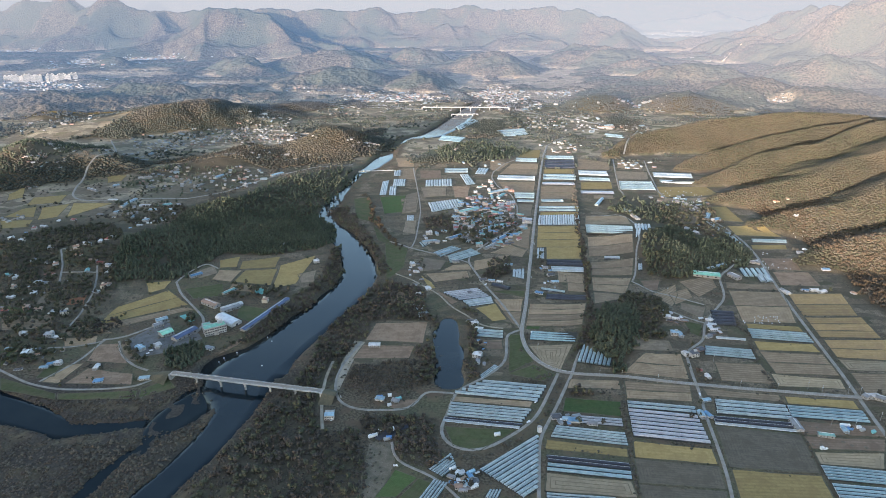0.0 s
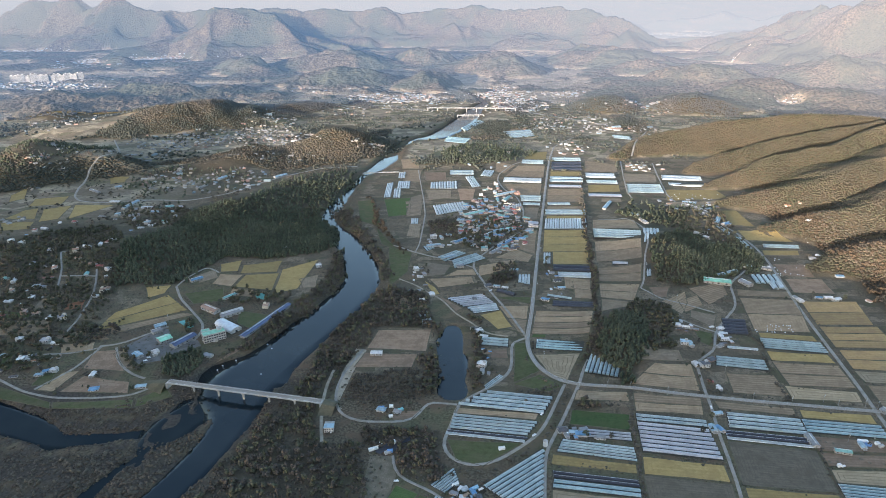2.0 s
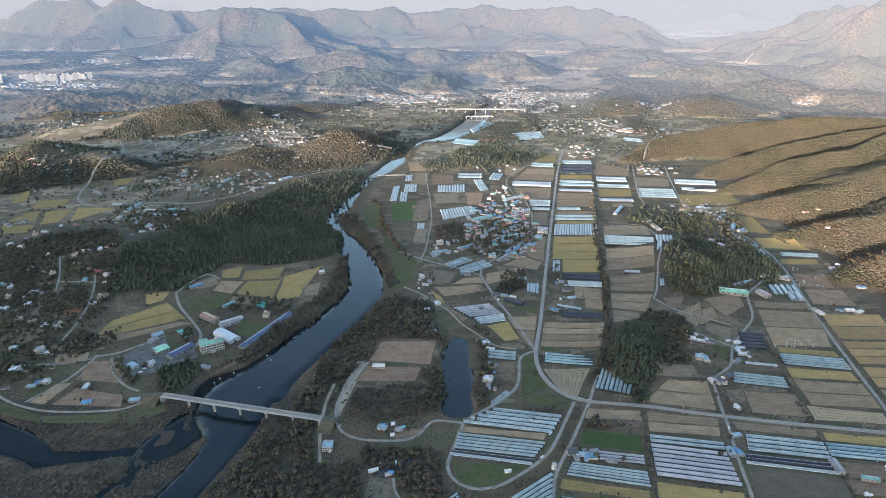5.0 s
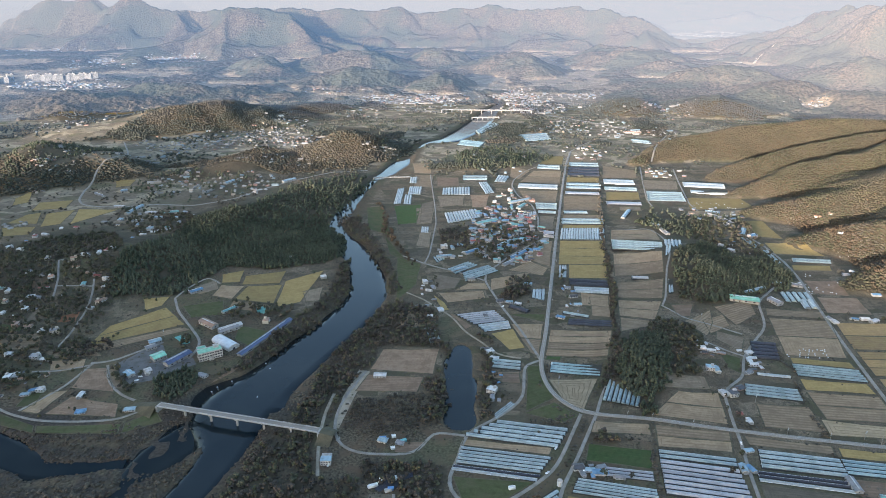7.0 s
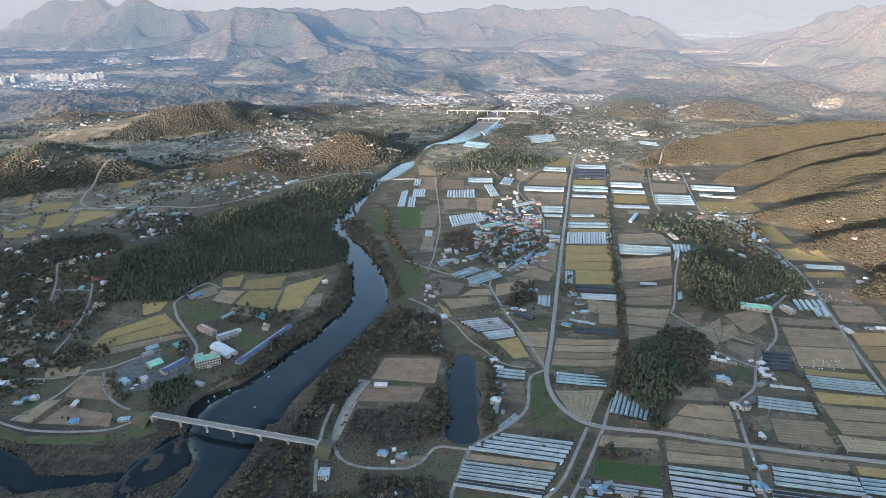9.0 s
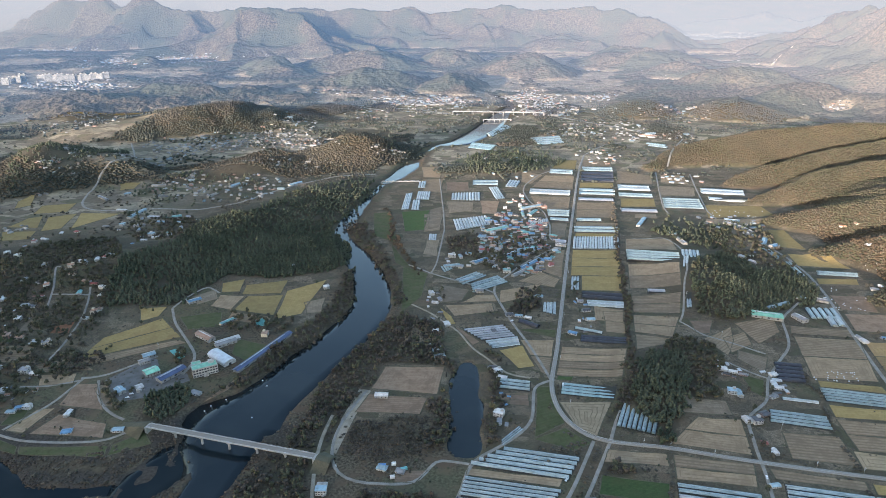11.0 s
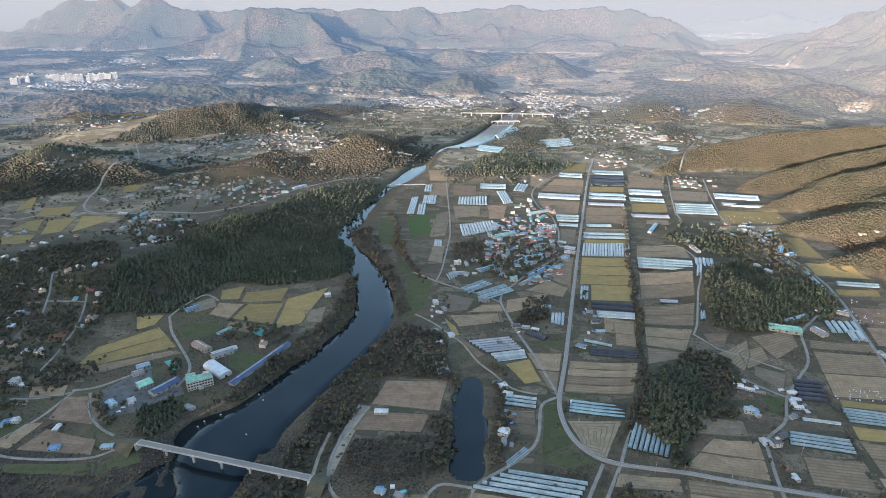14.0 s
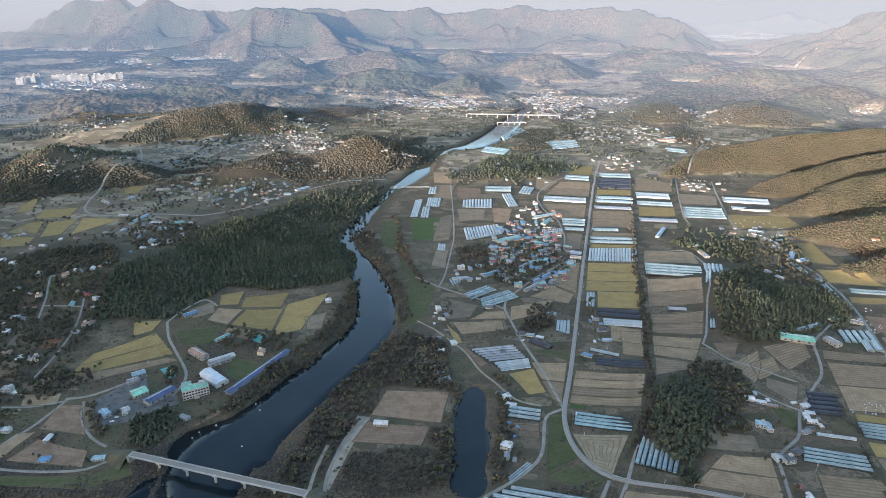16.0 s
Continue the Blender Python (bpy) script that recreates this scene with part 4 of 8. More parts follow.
def tunnel_parts(length, width, near):
    """Meshes of one film tunnel along x, its middle at the origin."""
    height, sides = min(width * 0.42, 3.4), 8
    hoops = max(3, int(length / (5.0 if near else 12.0)))
    rows = []
    for i in range(hoops * 2 + 1):
        x = -length / 2 + length * i / (hoops * 2)
        sag = 1.0 - (0.018 if i % 2 else 0.0)
        rows.append([(x, y * (1 if sag == 1 else 0.995), z * sag) for y, z in arch(width, height, sides)])
    rows = np.array(rows)
    faces = []
    cols = sides + 1
    for i in range(len(rows) - 1):
        for j in range(sides):
            p = i * cols + j
            faces.append((p, p + 1, p + cols + 1, p + cols))
    verts = rows.reshape(-1, 3)
    if not near:
        faces += [tuple(range(cols)), tuple(range(len(verts) - 1, len(verts) - 1 - cols, -1))]
    me = bpy.data.meshes.new("cover")
    me.from_pydata([tuple(v) for v in verts], [], faces)
    me.polygons.foreach_set("use_smooth", [True] * len(me.polygons))
    end = bpy.data.meshes.new("end_wall")
    outline = [(0.0, y * 0.98, z * 0.97) for y, z in arch(width, height, sides)]
    thick = [(0.12, y, z) for _, y, z in outline]
    n = len(outline)
    end.from_pydata(outline + thick, [], [tuple(range(n)), tuple(range(2 * n - 1, n - 1, -1))] + [(i, i + n, i + n + 1, i + 1) for i in range(n - 1)])
    bm = box(bmesh.new(), -0.08, -width * 0.16, 0.0, 0.08, width * 0.16, height * 0.72, 0.03)
    door = bpy.data.meshes.new("door")
    bm.to_mesh(door)
    bm.free()
    bm = bmesh.new()
    box(bm, -length / 2 + 0.5, -0.12, height + 0.0, length / 2 - 0.5, 0.12, height + 0.16, 0.04)
    ridge = bpy.data.meshes.new("ridge_pipe")
    bm.to_mesh(ridge)
    bm.free()
    bm = bmesh.new()
    for side in (-1, 1):
        box(bm, -length / 2 + 0.2, side * (width / 2 + 0.06) - 0.08, 0.0, length / 2 - 0.2, side * (width / 2 + 0.06) + 0.08, height * 0.42, 0.03)
    vent = bpy.data.meshes.new("side_vent")
    bm.to_mesh(vent)
    bm.free()
    return me, end, door, ridge, vent


def greenhouses(film, count, a, b, c, d):
    """Film tunnels that run from side a-d to side b-c, one behind another."""
    PLOT_QUADS.append((a, b, c, d))
    a, b, c, d = (np.array(p, float) for p in (a, b, c, d))
    axis = (b - a + c - d) / 2
    pitch = (np.linalg.norm(d - a) + np.linalg.norm(c - b)) / 2 / count
    turn = math.degrees(math.atan2(axis[1], axis[0]))
    side = (d - a + c - b) / 2
    pitch *= abs(math.sin(math.atan2(side[1], side[0]) - math.atan2(axis[1], axis[0])))
    width = pitch * 0.76
    near = (a + c)[1] / 2 < 640
    label = "long plastic greenhouse tunnel under %s on the plain" % HOUSE_FILMS[film]
    length = np.linalg.norm(axis)
    meshes = tunnel_parts(length, width, near)
    # Dark sheet under the block; darkens the gaps between the tunnels.
    rim = [p + (p - (a + b + c + d) / 4) / np.linalg.norm(p - (a + b + c + d) / 4) * 1.2 for p in (a, b, c, d)]
    bed = np.array([[(*rim[0], 0.0), (*rim[1], 0.0)], [(*rim[3], 0.0), (*rim[2], 0.0)]])
    bed[..., 2] = relief(bed[..., 0], bed[..., 1]) + 0.16
    tagged(grid_mesh("greenhouse_plot", bed, M["gap_ground"]), "dark ground between the greenhouse tunnels", "ground", kind="structure")
    for mesh, key in zip(meshes, ("film_" + film, "end_film", "dark_gap", "hoop", "dark_gap" if film != "w" else "end_film")):
        mesh.materials.append(M[key])
    cover, end, door, ridge, vent = meshes
    for i in range(count):
        s = (i + 0.5) / count
        p, q = a + (d - a) * s, b + (c - b) * s
        mid = (p + q) / 2 + np.random.uniform(-0.2, 0.2, 2)
        stretch = np.linalg.norm(q - p) / length
        z = float(relief(mid[0], mid[1]))
        m = pose(mid[0], mid[1], z + 0.05, 0, 0, turn + random.uniform(-0.2, 0.2)) @ Matrix.Diagonal((stretch, random.uniform(0.97, 1.02), random.uniform(0.93, 1.06), 1))
        top = thing("greenhouse", m, label, "greenhouse", "greenhouses on the plain")
        o = new("cover", cover)
        o.parent = top
        if near:
            for sign in (-1, 1):
                w = new("end_wall", end)
                w.parent, w.location = top, (sign * length / 2 - (0.06 if sign > 0 else 0.06), 0, 0)
                o = new("door", door)
                o.parent, o.location = w, (0.06 + sign * 0.08, 0, 0)
            o = new("ridge_pipe", ridge)
            o.parent = top
        o = new("side_vent", vent)
        o.parent = top


# ---- fields, greenhouses and roads ----
road('main', 2.5, (311, 1841), (281, 1713), (250, 1552), (206, 1302), (173, 1115), (140, 922), (116, 780), (101, 707), (99, 678), (105, 643), (119, 620), (133, 608), (145, 606), (201, 599), (249, 590), (319, 578), (389, 568), (445, 560), (510, 551))
road('lane', 1.60, (243, 403), (253, 439), (261, 481), (268, 525), (279, 575), (281, 594), (289, 632), (291, 650), (305, 665), (325, 678), (343, 723), (373, 763), (402, 798), (414, 836), (420, 867), (445, 895), (470, 923))
road('lane', 2.02, (425, 462), (432, 498), (437, 525), (444, 559), (452, 597), (465, 672), (483, 772), (501, 857), (524, 959), (533, 1025), (532, 1100), (524, 1142), (522, 1184))
road('lane', 1.68, (146, 604), (118, 542), (103, 511), (95, 498), (90, 473), (80, 403))
road('lane', 1.68, (131, 606), (104, 544), (92, 520), (64, 494), (41, 476), (27, 471), (9, 479), (-2, 493), (-3, 511), (5, 529), (11, 564), (16, 574), (39, 591), (62, 614), (75, 635), (81, 700), (102, 709))
road('lane', 1.51, (12, 567), (-15, 571), (-21, 574), (-26, 551), (-36, 538), (-78, 537), (-96, 539), (-109, 548), (-115, 564), (-120, 585), (-118, 620), (-113, 638), (-101, 678))
road('lane', 1.68, (101, 710), (84, 780), (64, 842), (50, 899), (41, 934), (45, 966), (64, 997), (87, 1039), (121, 1083), (152, 1122), (177, 1142))
road('lane', 1.51, (41, 934), (15, 956), (-23, 978), (-55, 997), (-78, 1019), (-94, 1030))
road('dirt', 1.34, (-74, 888), (-47, 866), (-24, 836), (-7, 817), (13, 771), (35, 746), (49, 718), (78, 712))
road('lane', 7.0, (-836, 2900), (-573, 2744), (-365, 2650), (-208, 2606), (-82, 2512))
road('lane', 7.0, (261, 2505), (253, 2568), (359, 2430), (484, 2294), (569, 2183))
road('lane', 9.0, (537, 3208), (815, 3506), (1130, 3861), (1486, 4215), (1910, 4637), (2329, 4986))
road('lane', 1.30, (-49, 487), (-45, 460), (-26, 450), (-9, 441), (4, 427), (14, 413))
road('lane', 1.68, (147, 606), (158, 637), (167, 655))
road('lane', 1.51, (463, 1666), (427, 1496), (402, 1369), (401, 1324))
road('lane', 1.51, (542, 1646), (517, 1524), (484, 1346), (485, 1294))
road('lane', 1.34, (286, 857), (297, 878), (325, 971), (346, 1025), (365, 1099), (365, 1149), (352, 1184), (320, 1170), (292, 1170))
road('lane', 1.26, (287, 857), (297, 846), (302, 821), (317, 817), (337, 802), (365, 780))
road('lane', 1.26, (345, 727), (329, 738), (312, 755))
road('lane', 1.51, (311, 1841), (354, 1925), (402, 1997), (452, 2016))
road('lane', 1.51, (201, 1658), (163, 1613), (126, 1523), (118, 1468), (126, 1392), (151, 1323), (155, 1240), (147, 1166))
road('lane', 1.26, (-76, 1563), (-65, 1442), (-52, 1301), (-45, 1201), (-47, 1115), (-49, 1038), (-55, 997))
road('dirt', 1.68, (-119, 506), (-125, 534), (-130, 564), (-132, 602), (-129, 632))
road('lane', 1.43, (-570, 645), (-509, 613), (-459, 585), (-421, 574), (-378, 574), (-337, 579), (-321, 598), (-310, 610))
road('lane', 1.68, (-403, 856), (-381, 816), (-344, 771), (-318, 738), (-312, 711), (-316, 696))
road('lane', 1.68, (-426, 682), (-404, 685), (-393, 699), (-363, 733))
road('lane', 1.51, (-423, 681), (-428, 632), (-449, 589))
road('lane', 1.51, (-404, 679), (-384, 644), (-356, 619), (-338, 612))
road('lane', 1.51, (-403, 856), (-400, 887), (-384, 932), (-357, 908))
road('lane', 1.34, (-539, 892), (-526, 864), (-507, 814), (-490, 745), (-487, 714))
road('lane', 1.34, (-533, 875), (-557, 872), (-581, 868))
road('lane', 1.34, (-422, 679), (-452, 664), (-483, 662))
road('lane', 2.35, (-1027, 1910), (-949, 1782), (-878, 1643), (-862, 1574), (-870, 1493), (-847, 1390), (-819, 1321), (-791, 1287), (-754, 1274), (-694, 1274), (-643, 1295), (-555, 1290), (-484, 1335), (-454, 1406), (-397, 1497), (-328, 1574), (-236, 1598))
road('lane', 2.18, (501, 1699), (610, 1993), (655, 2086))
road('main', 4.5, (-731, 2690), (-430, 2607), (-192, 2545), (-54, 2513))
road('lane', 1.34, (-571, 842), (-589, 887), (-633, 959), (-599, 933))
field('tan', 1, (10, 562), (96, 552), (92, 542), (8, 553))
field('lawn', 1, (1, 511), (73, 506), (35, 473), (9, 481))
field('crop', 1, (-43, 450), (-22, 439), (-40, 414), (-59, 414))
field('lawn', 1, (-21, 439), (-8, 432), (-23, 410), (-39, 413))
field('tan', 1, (142, 595), (197, 591), (195, 574), (135, 577))
field('crop', 1, (130, 560), (189, 552), (183, 526), (123, 536))
field('straw', 1, (99, 491), (175, 477), (173, 465), (95, 477))
field('comb', 1, (92, 445), (167, 434), (167, 414), (87, 422))
field('tan', 2, (201, 590), (273, 582), (265, 552), (195, 558))
field('straw', 1, (182, 489), (255, 477), (252, 455), (177, 465))
field('loam', 1, (176, 464), (252, 453), (246, 424), (172, 432))
field('loam', 1, (171, 431), (245, 422), (240, 400), (167, 406))
field('tan', 1, (283, 577), (362, 564), (359, 552), (283, 563))
field('loam', 1, (271, 512), (350, 498), (339, 443), (259, 452))
field('straw', 1, (260, 450), (338, 441), (332, 406), (250, 406))
field('straw', 1, (365, 562), (436, 554), (433, 538), (362, 549))
field('earth', 1, (354, 520), (441, 511), (430, 494), (350, 498))
field('earth', 1, (350, 496), (428, 491), (416, 473), (348, 477))
field('comb', 1, (347, 473), (414, 471), (400, 449), (344, 456))
field('comb', 1, (105, 669), (161, 671), (136, 613), (117, 623))
field('tan', 4, (121, 784), (201, 780), (182, 715), (107, 719))
field('crop', 1, (109, 719), (128, 718), (125, 709), (106, 710))
field('tan', 1, (190, 884), (220, 884), (207, 819), (183, 824))
field('straw', 3, (179, 1112), (259, 1112), (240, 1003), (161, 1003))
field('straw', 1, (178, 1003), (240, 1003), (230, 949), (170, 948))
field('straw', 1, (196, 1198), (275, 1198), (272, 1180), (192, 1180))
field('tan', 1, (206, 1260), (285, 1260), (281, 1236), (201, 1236))
field('tan', 2, (226, 1392), (309, 1393), (291, 1289), (210, 1289))
field('straw', 1, (257, 1552), (336, 1552), (329, 1507), (249, 1507))
field('tan', 1, (299, 1786), (373, 1779), (362, 1713), (288, 1713))
field('straw', 1, (234, 1779), (283, 1779), (265, 1679), (203, 1678))
field('tan', 2, (181, 1613), (253, 1613), (232, 1485), (140, 1506))
field('tan', 1, (131, 1432), (220, 1432), (203, 1337), (140, 1336))
field('soil', 1, (159, 1252), (189, 1252), (175, 1173), (149, 1169))
field('tan', 1, (129, 1096), (167, 1112), (147, 992), (112, 1022))
field('tan', 1, (78, 976), (117, 1016), (145, 987), (132, 956))
field('tan', 1, (50, 941), (115, 971), (93, 922), (48, 899))
field('tan', 1, (179, 899), (219, 888), (212, 850), (174, 856))
field('soil', 1, (-91, 1292), (-52, 1297), (-54, 1198), (-82, 1187))
field('earth', 1, (-60, 1540), (-6, 1540), (-3, 1463), (-55, 1462))
field('soil', 1, (-51, 1382), (8, 1382), (7, 1318), (-42, 1301))
field('earth', 1, (21, 1392), (63, 1392), (54, 1301), (25, 1301))
field('tan', 1, (-130, 1678), (-76, 1678), (-75, 1575), (-117, 1575))
field('soil', 1, (332, 1319), (375, 1319), (372, 1293), (326, 1293))
field('tan', 1, (128, 1651), (176, 1613), (139, 1529), (118, 1552))
field('soil', 1, (-2, 1205), (33, 1220), (32, 1191), (2, 1176))
field('tan', 1, (15, 924), (42, 927), (47, 904), (-4, 899))
field('soil', 1, (-37, 958), (6, 941), (-4, 904), (-35, 895))
field('earth', 1, (-12, 828), (-2, 820), (22, 789), (13, 780))
field('lawn', 1, (84, 697), (98, 697), (107, 632), (75, 608))
field('lawn', 1, (73, 606), (106, 626), (129, 603), (111, 590))
field('earth', 1, (54, 680), (75, 680), (74, 658), (51, 660))
field('soil', 1, (459, 1252), (504, 1237), (502, 1132), (446, 1129))
field('tan', 1, (467, 1639), (523, 1633), (511, 1553), (448, 1565))
field('grass', 1, (90, 828), (121, 826), (117, 804), (71, 824))
field('tan', 2, (71, 798), (115, 800), (100, 716), (91, 724))
field('straw', 1, (44, 771), (74, 785), (86, 736), (66, 730))
field('earth', 1, (43, 682), (75, 682), (74, 669), (41, 668))
field('tan', 1, (-28, 888), (39, 899), (42, 873), (-14, 856))
field('straw', 1, (-34, 881), (-16, 856), (-10, 834), (-20, 830))
field('crop', 1, (-138, 1305), (-82, 1318), (-82, 1198), (-118, 1187))
field('soil', 1, (-81, 1323), (-56, 1345), (-56, 1213), (-77, 1201))
field('tan', 1, (-115, 1557), (-67, 1563), (-67, 1452), (-107, 1452))
field('soil', 1, (-73, 1145), (-51, 1148), (-51, 1068), (-75, 1077))
field('straw', 1, (325, 1427), (399, 1427), (388, 1369), (313, 1364))
field('tan', 1, (368, 1672), (443, 1626), (426, 1547), (342, 1552))
field('tan', 2, (281, 1169), (364, 1173), (358, 1112), (269, 1115))
field('tan', 2, (259, 1050), (340, 1045), (318, 959), (242, 958))
field('tan', 2, (239, 934), (312, 939), (294, 880), (230, 882))
field('tan', 2, (228, 875), (290, 871), (266, 815), (219, 825))
field('tan', 1, (219, 821), (265, 811), (254, 795), (210, 775))
field('soil', 1, (435, 1535), (513, 1524), (495, 1453), (419, 1458))
field('straw', 1, (491, 1388), (608, 1388), (612, 1320), (471, 1302))
field('tan', 1, (463, 1294), (599, 1302), (592, 1269), (460, 1260))
field('straw', 1, (552, 1237), (589, 1237), (582, 1136), (541, 1146))
field('straw', 1, (539, 1116), (599, 1109), (615, 1054), (533, 1063))
field('straw', 1, (537, 1014), (600, 1014), (592, 992), (531, 992))
field('tan', 1, (354, 853), (411, 871), (406, 833), (366, 802))
field('tan', 1, (327, 817), (360, 832), (359, 802), (325, 780))
field('soil', 1, (335, 788), (365, 772), (347, 737), (326, 767))
field('tan', 1, (424, 851), (502, 847), (498, 827), (417, 831))
field('tan', 2, (417, 825), (497, 821), (467, 726), (396, 730))
field('straw', 1, (398, 726), (465, 717), (464, 703), (395, 713))
field('straw', 1, (387, 680), (458, 672), (457, 652), (383, 658))
field('tan', 2, (382, 655), (457, 648), (450, 601), (378, 606))
field('comb', 1, (372, 606), (446, 594), (441, 575), (368, 581))
field('tan', 1, (318, 631), (372, 627), (370, 583), (310, 591))
field('tan', 2, (241, 647), (287, 649), (277, 594), (203, 605))
field('earth', 1, (299, 861), (330, 861), (315, 825), (298, 828))
field('lawn', 1, (318, 734), (340, 723), (327, 688), (316, 700))
field('tan', 1, (300, 813), (347, 844), (339, 809), (318, 772))
field('soil', 1, (233, 677), (283, 680), (281, 655), (227, 650))
field('earth', 1, (527, 954), (576, 952), (567, 900), (519, 904))
field('earth', 1, (517, 895), (574, 895), (565, 841), (505, 845))
field('gold', 2, (500, 817), (580, 817), (561, 747), (485, 747))
field('gold', 3, (485, 743), (563, 743), (553, 686), (476, 689))
field('gold', 2, (476, 683), (557, 683), (538, 632), (468, 641))
field('comb', 1, (467, 637), (537, 631), (528, 608), (465, 613))
field('tan', 1, (464, 608), (525, 606), (502, 564), (455, 564))
field('earth', 1, (-89, 727), (-19, 730), (-24, 674), (-98, 681))
field('earth', 1, (-99, 671), (-34, 668), (-39, 638), (-108, 638))
field('earth', 1, (-56, 556), (-25, 557), (-35, 539), (-55, 540))
field('straw', 2, (-453, 771), (-402, 828), (-355, 780), (-454, 717))
field('tan', 1, (-318, 852), (-257, 840), (-258, 816), (-317, 828))
field('tan', 1, (-458, 717), (-355, 774), (-342, 766), (-447, 699))
field('straw', 1, (-448, 853), (-412, 862), (-410, 832), (-428, 816))
field('straw', 1, (-367, 942), (-337, 960), (-329, 914), (-356, 910))
field('straw', 1, (-329, 938), (-270, 960), (-267, 912), (-324, 905))
field('straw', 1, (-314, 901), (-262, 908), (-257, 844), (-318, 856))
field('tan', 1, (-354, 903), (-317, 901), (-321, 856), (-354, 866))
field('straw', 1, (-262, 922), (-212, 965), (-221, 850), (-253, 832))
field('soil', 1, (-227, 886), (-200, 903), (-195, 856), (-214, 852))
field('tan', 1, (-334, 1147), (-284, 1152), (-284, 1125), (-316, 1118))
field('brick', 1, (-531, 794), (-512, 810), (-501, 778), (-526, 775))
field('earth', 1, (-427, 671), (-402, 674), (-368, 626), (-420, 631))
field('tan', 1, (-477, 685), (-436, 692), (-428, 671), (-465, 664))
field('tan', 1, (-437, 624), (-419, 628), (-426, 585), (-446, 588))
field('earth', 1, (-410, 617), (-351, 605), (-343, 583), (-420, 585))
field('straw', 1, (-960, 1321), (-950, 1366), (-914, 1299), (-933, 1274))
field('straw', 1, (-891, 1299), (-829, 1321), (-812, 1262), (-872, 1242))
field('straw', 1, (-864, 1218), (-843, 1233), (-804, 1159), (-866, 1161))
field('straw', 1, (-828, 1225), (-785, 1253), (-758, 1158), (-786, 1140))
field('straw', 1, (-855, 1135), (-795, 1144), (-774, 1093), (-820, 1084))
field('straw', 1, (-781, 1257), (-697, 1257), (-722, 1196), (-739, 1156))
field('tan', 1, (-850, 1550), (-753, 1550), (-767, 1515), (-834, 1505))
field('straw', 1, (-815, 1466), (-773, 1482), (-762, 1430), (-789, 1415))
field('tan', 1, (-591, 739), (-525, 750), (-505, 709), (-568, 704))
field('soil', 1, (-578, 813), (-559, 821), (-542, 783), (-566, 774))
field('lawn', 1, (-536, 654), (-518, 666), (-501, 631), (-513, 619))
field('lawn', 1, (-460, 617), (-446, 630), (-438, 599), (-457, 595))
field('lawn', 1, (-284, 780), (-238, 766), (-244, 722), (-278, 743))
field('lawn', 1, (-382, 832), (-331, 852), (-314, 809), (-356, 798))
field('soil', 1, (-392, 894), (-368, 921), (-351, 890), (-374, 868))
field('tan', 1, (-498, 706), (-457, 726), (-421, 699), (-478, 690))
field('soil', 1, (-401, 664), (-393, 678), (-358, 632), (-371, 632))
field('lawn', 1, (-610, 768), (-560, 761), (-556, 749), (-595, 745))
field('earth', 1, (-253, 692), (-233, 722), (-253, 668), (-272, 642))
field('tan', 1, (-78, 832), (-28, 826), (-25, 789), (-74, 780))
field('grass', 1, (-499, 598), (-417, 566), (-411, 555), (-483, 574))
field('grass', 1, (-416, 566), (-331, 572), (-327, 557), (-409, 555))
field('grass', 1, (-330, 574), (-307, 596), (-292, 578), (-325, 558))
field('grass', 1, (-193, 1292), (-160, 1301), (-126, 1128), (-172, 1162))
field('grass', 1, (-134, 1121), (-94, 1030), (-82, 997), (-117, 1038))
field('grass', 1, (-102, 1024), (-60, 997), (-62, 917), (-86, 860))
greenhouses('b', 5, (48.0, 591.8), (114.8, 583.0), (99.0, 550.5), (9.8, 566.8))
greenhouses('b', 5, (9.0, 551.5), (92.7, 538.7), (78.4, 517.2), (3.6, 527.2))
greenhouses('d', 1, (2.4, 526.3), (80.5, 515.4), (77.8, 511.8), (1.2, 522.6))
greenhouses('w', 1, (1.2, 522.6), (77.7, 510.9), (73.8, 506.4), (-0.5, 518.9))
greenhouses('b', 11, (33.7, 448.7), (91.8, 499.5), (82.1, 423.5), (68.5, 415.5))
greenhouses('b', 6, (-13.7, 450.1), (7.5, 470.6), (11.4, 453.8), (0.6, 439.3))
greenhouses('b', 5, (-22.0, 414.1), (-6.9, 435.7), (3.1, 432.3), (-4.2, 412.2))
greenhouses('b', 4, (41.1, 423.4), (34.8, 415.5), (47.1, 412.9), (50.0, 424.1))
greenhouses('g', 3, (139.2, 528.3), (181.0, 522.7), (178.7, 510.1), (139.4, 515.4))
greenhouses('b', 5, (113.6, 513.6), (177.8, 500.4), (176.5, 482.0), (104.7, 493.5))
greenhouses('d', 2, (97.1, 469.1), (169.8, 457.7), (169.1, 448.0), (96.5, 459.1))
greenhouses('t', 2, (96.4, 458.4), (168.7, 446.6), (166.7, 435.9), (93.5, 446.5))
greenhouses('b', 3, (89.6, 421.5), (147.1, 414.3), (145.9, 405.9), (87.9, 410.3))
greenhouses('b', 2, (195.2, 553.6), (262.1, 543.8), (259.7, 531.2), (193.1, 541.7))
greenhouses('g', 7, (192.8, 540.8), (259.2, 528.4), (255.7, 483.7), (185.5, 494.5))
greenhouses('b', 4, (289.7, 557.8), (357.6, 545.8), (352.9, 521.1), (281.4, 530.3))
greenhouses('d', 2, (275.6, 527.5), (351.0, 517.4), (349.9, 506.7), (273.9, 519.2))
greenhouses('w', 1, (273.6, 518.2), (349.4, 505.8), (348.2, 501.4), (272.3, 513.7))
greenhouses('t', 4, (360.5, 546.8), (432.6, 536.2), (428.2, 515.7), (354.8, 524.8))
greenhouses('t', 5, (344.4, 455.6), (413.1, 444.6), (401.5, 427.8), (341.3, 436.0))
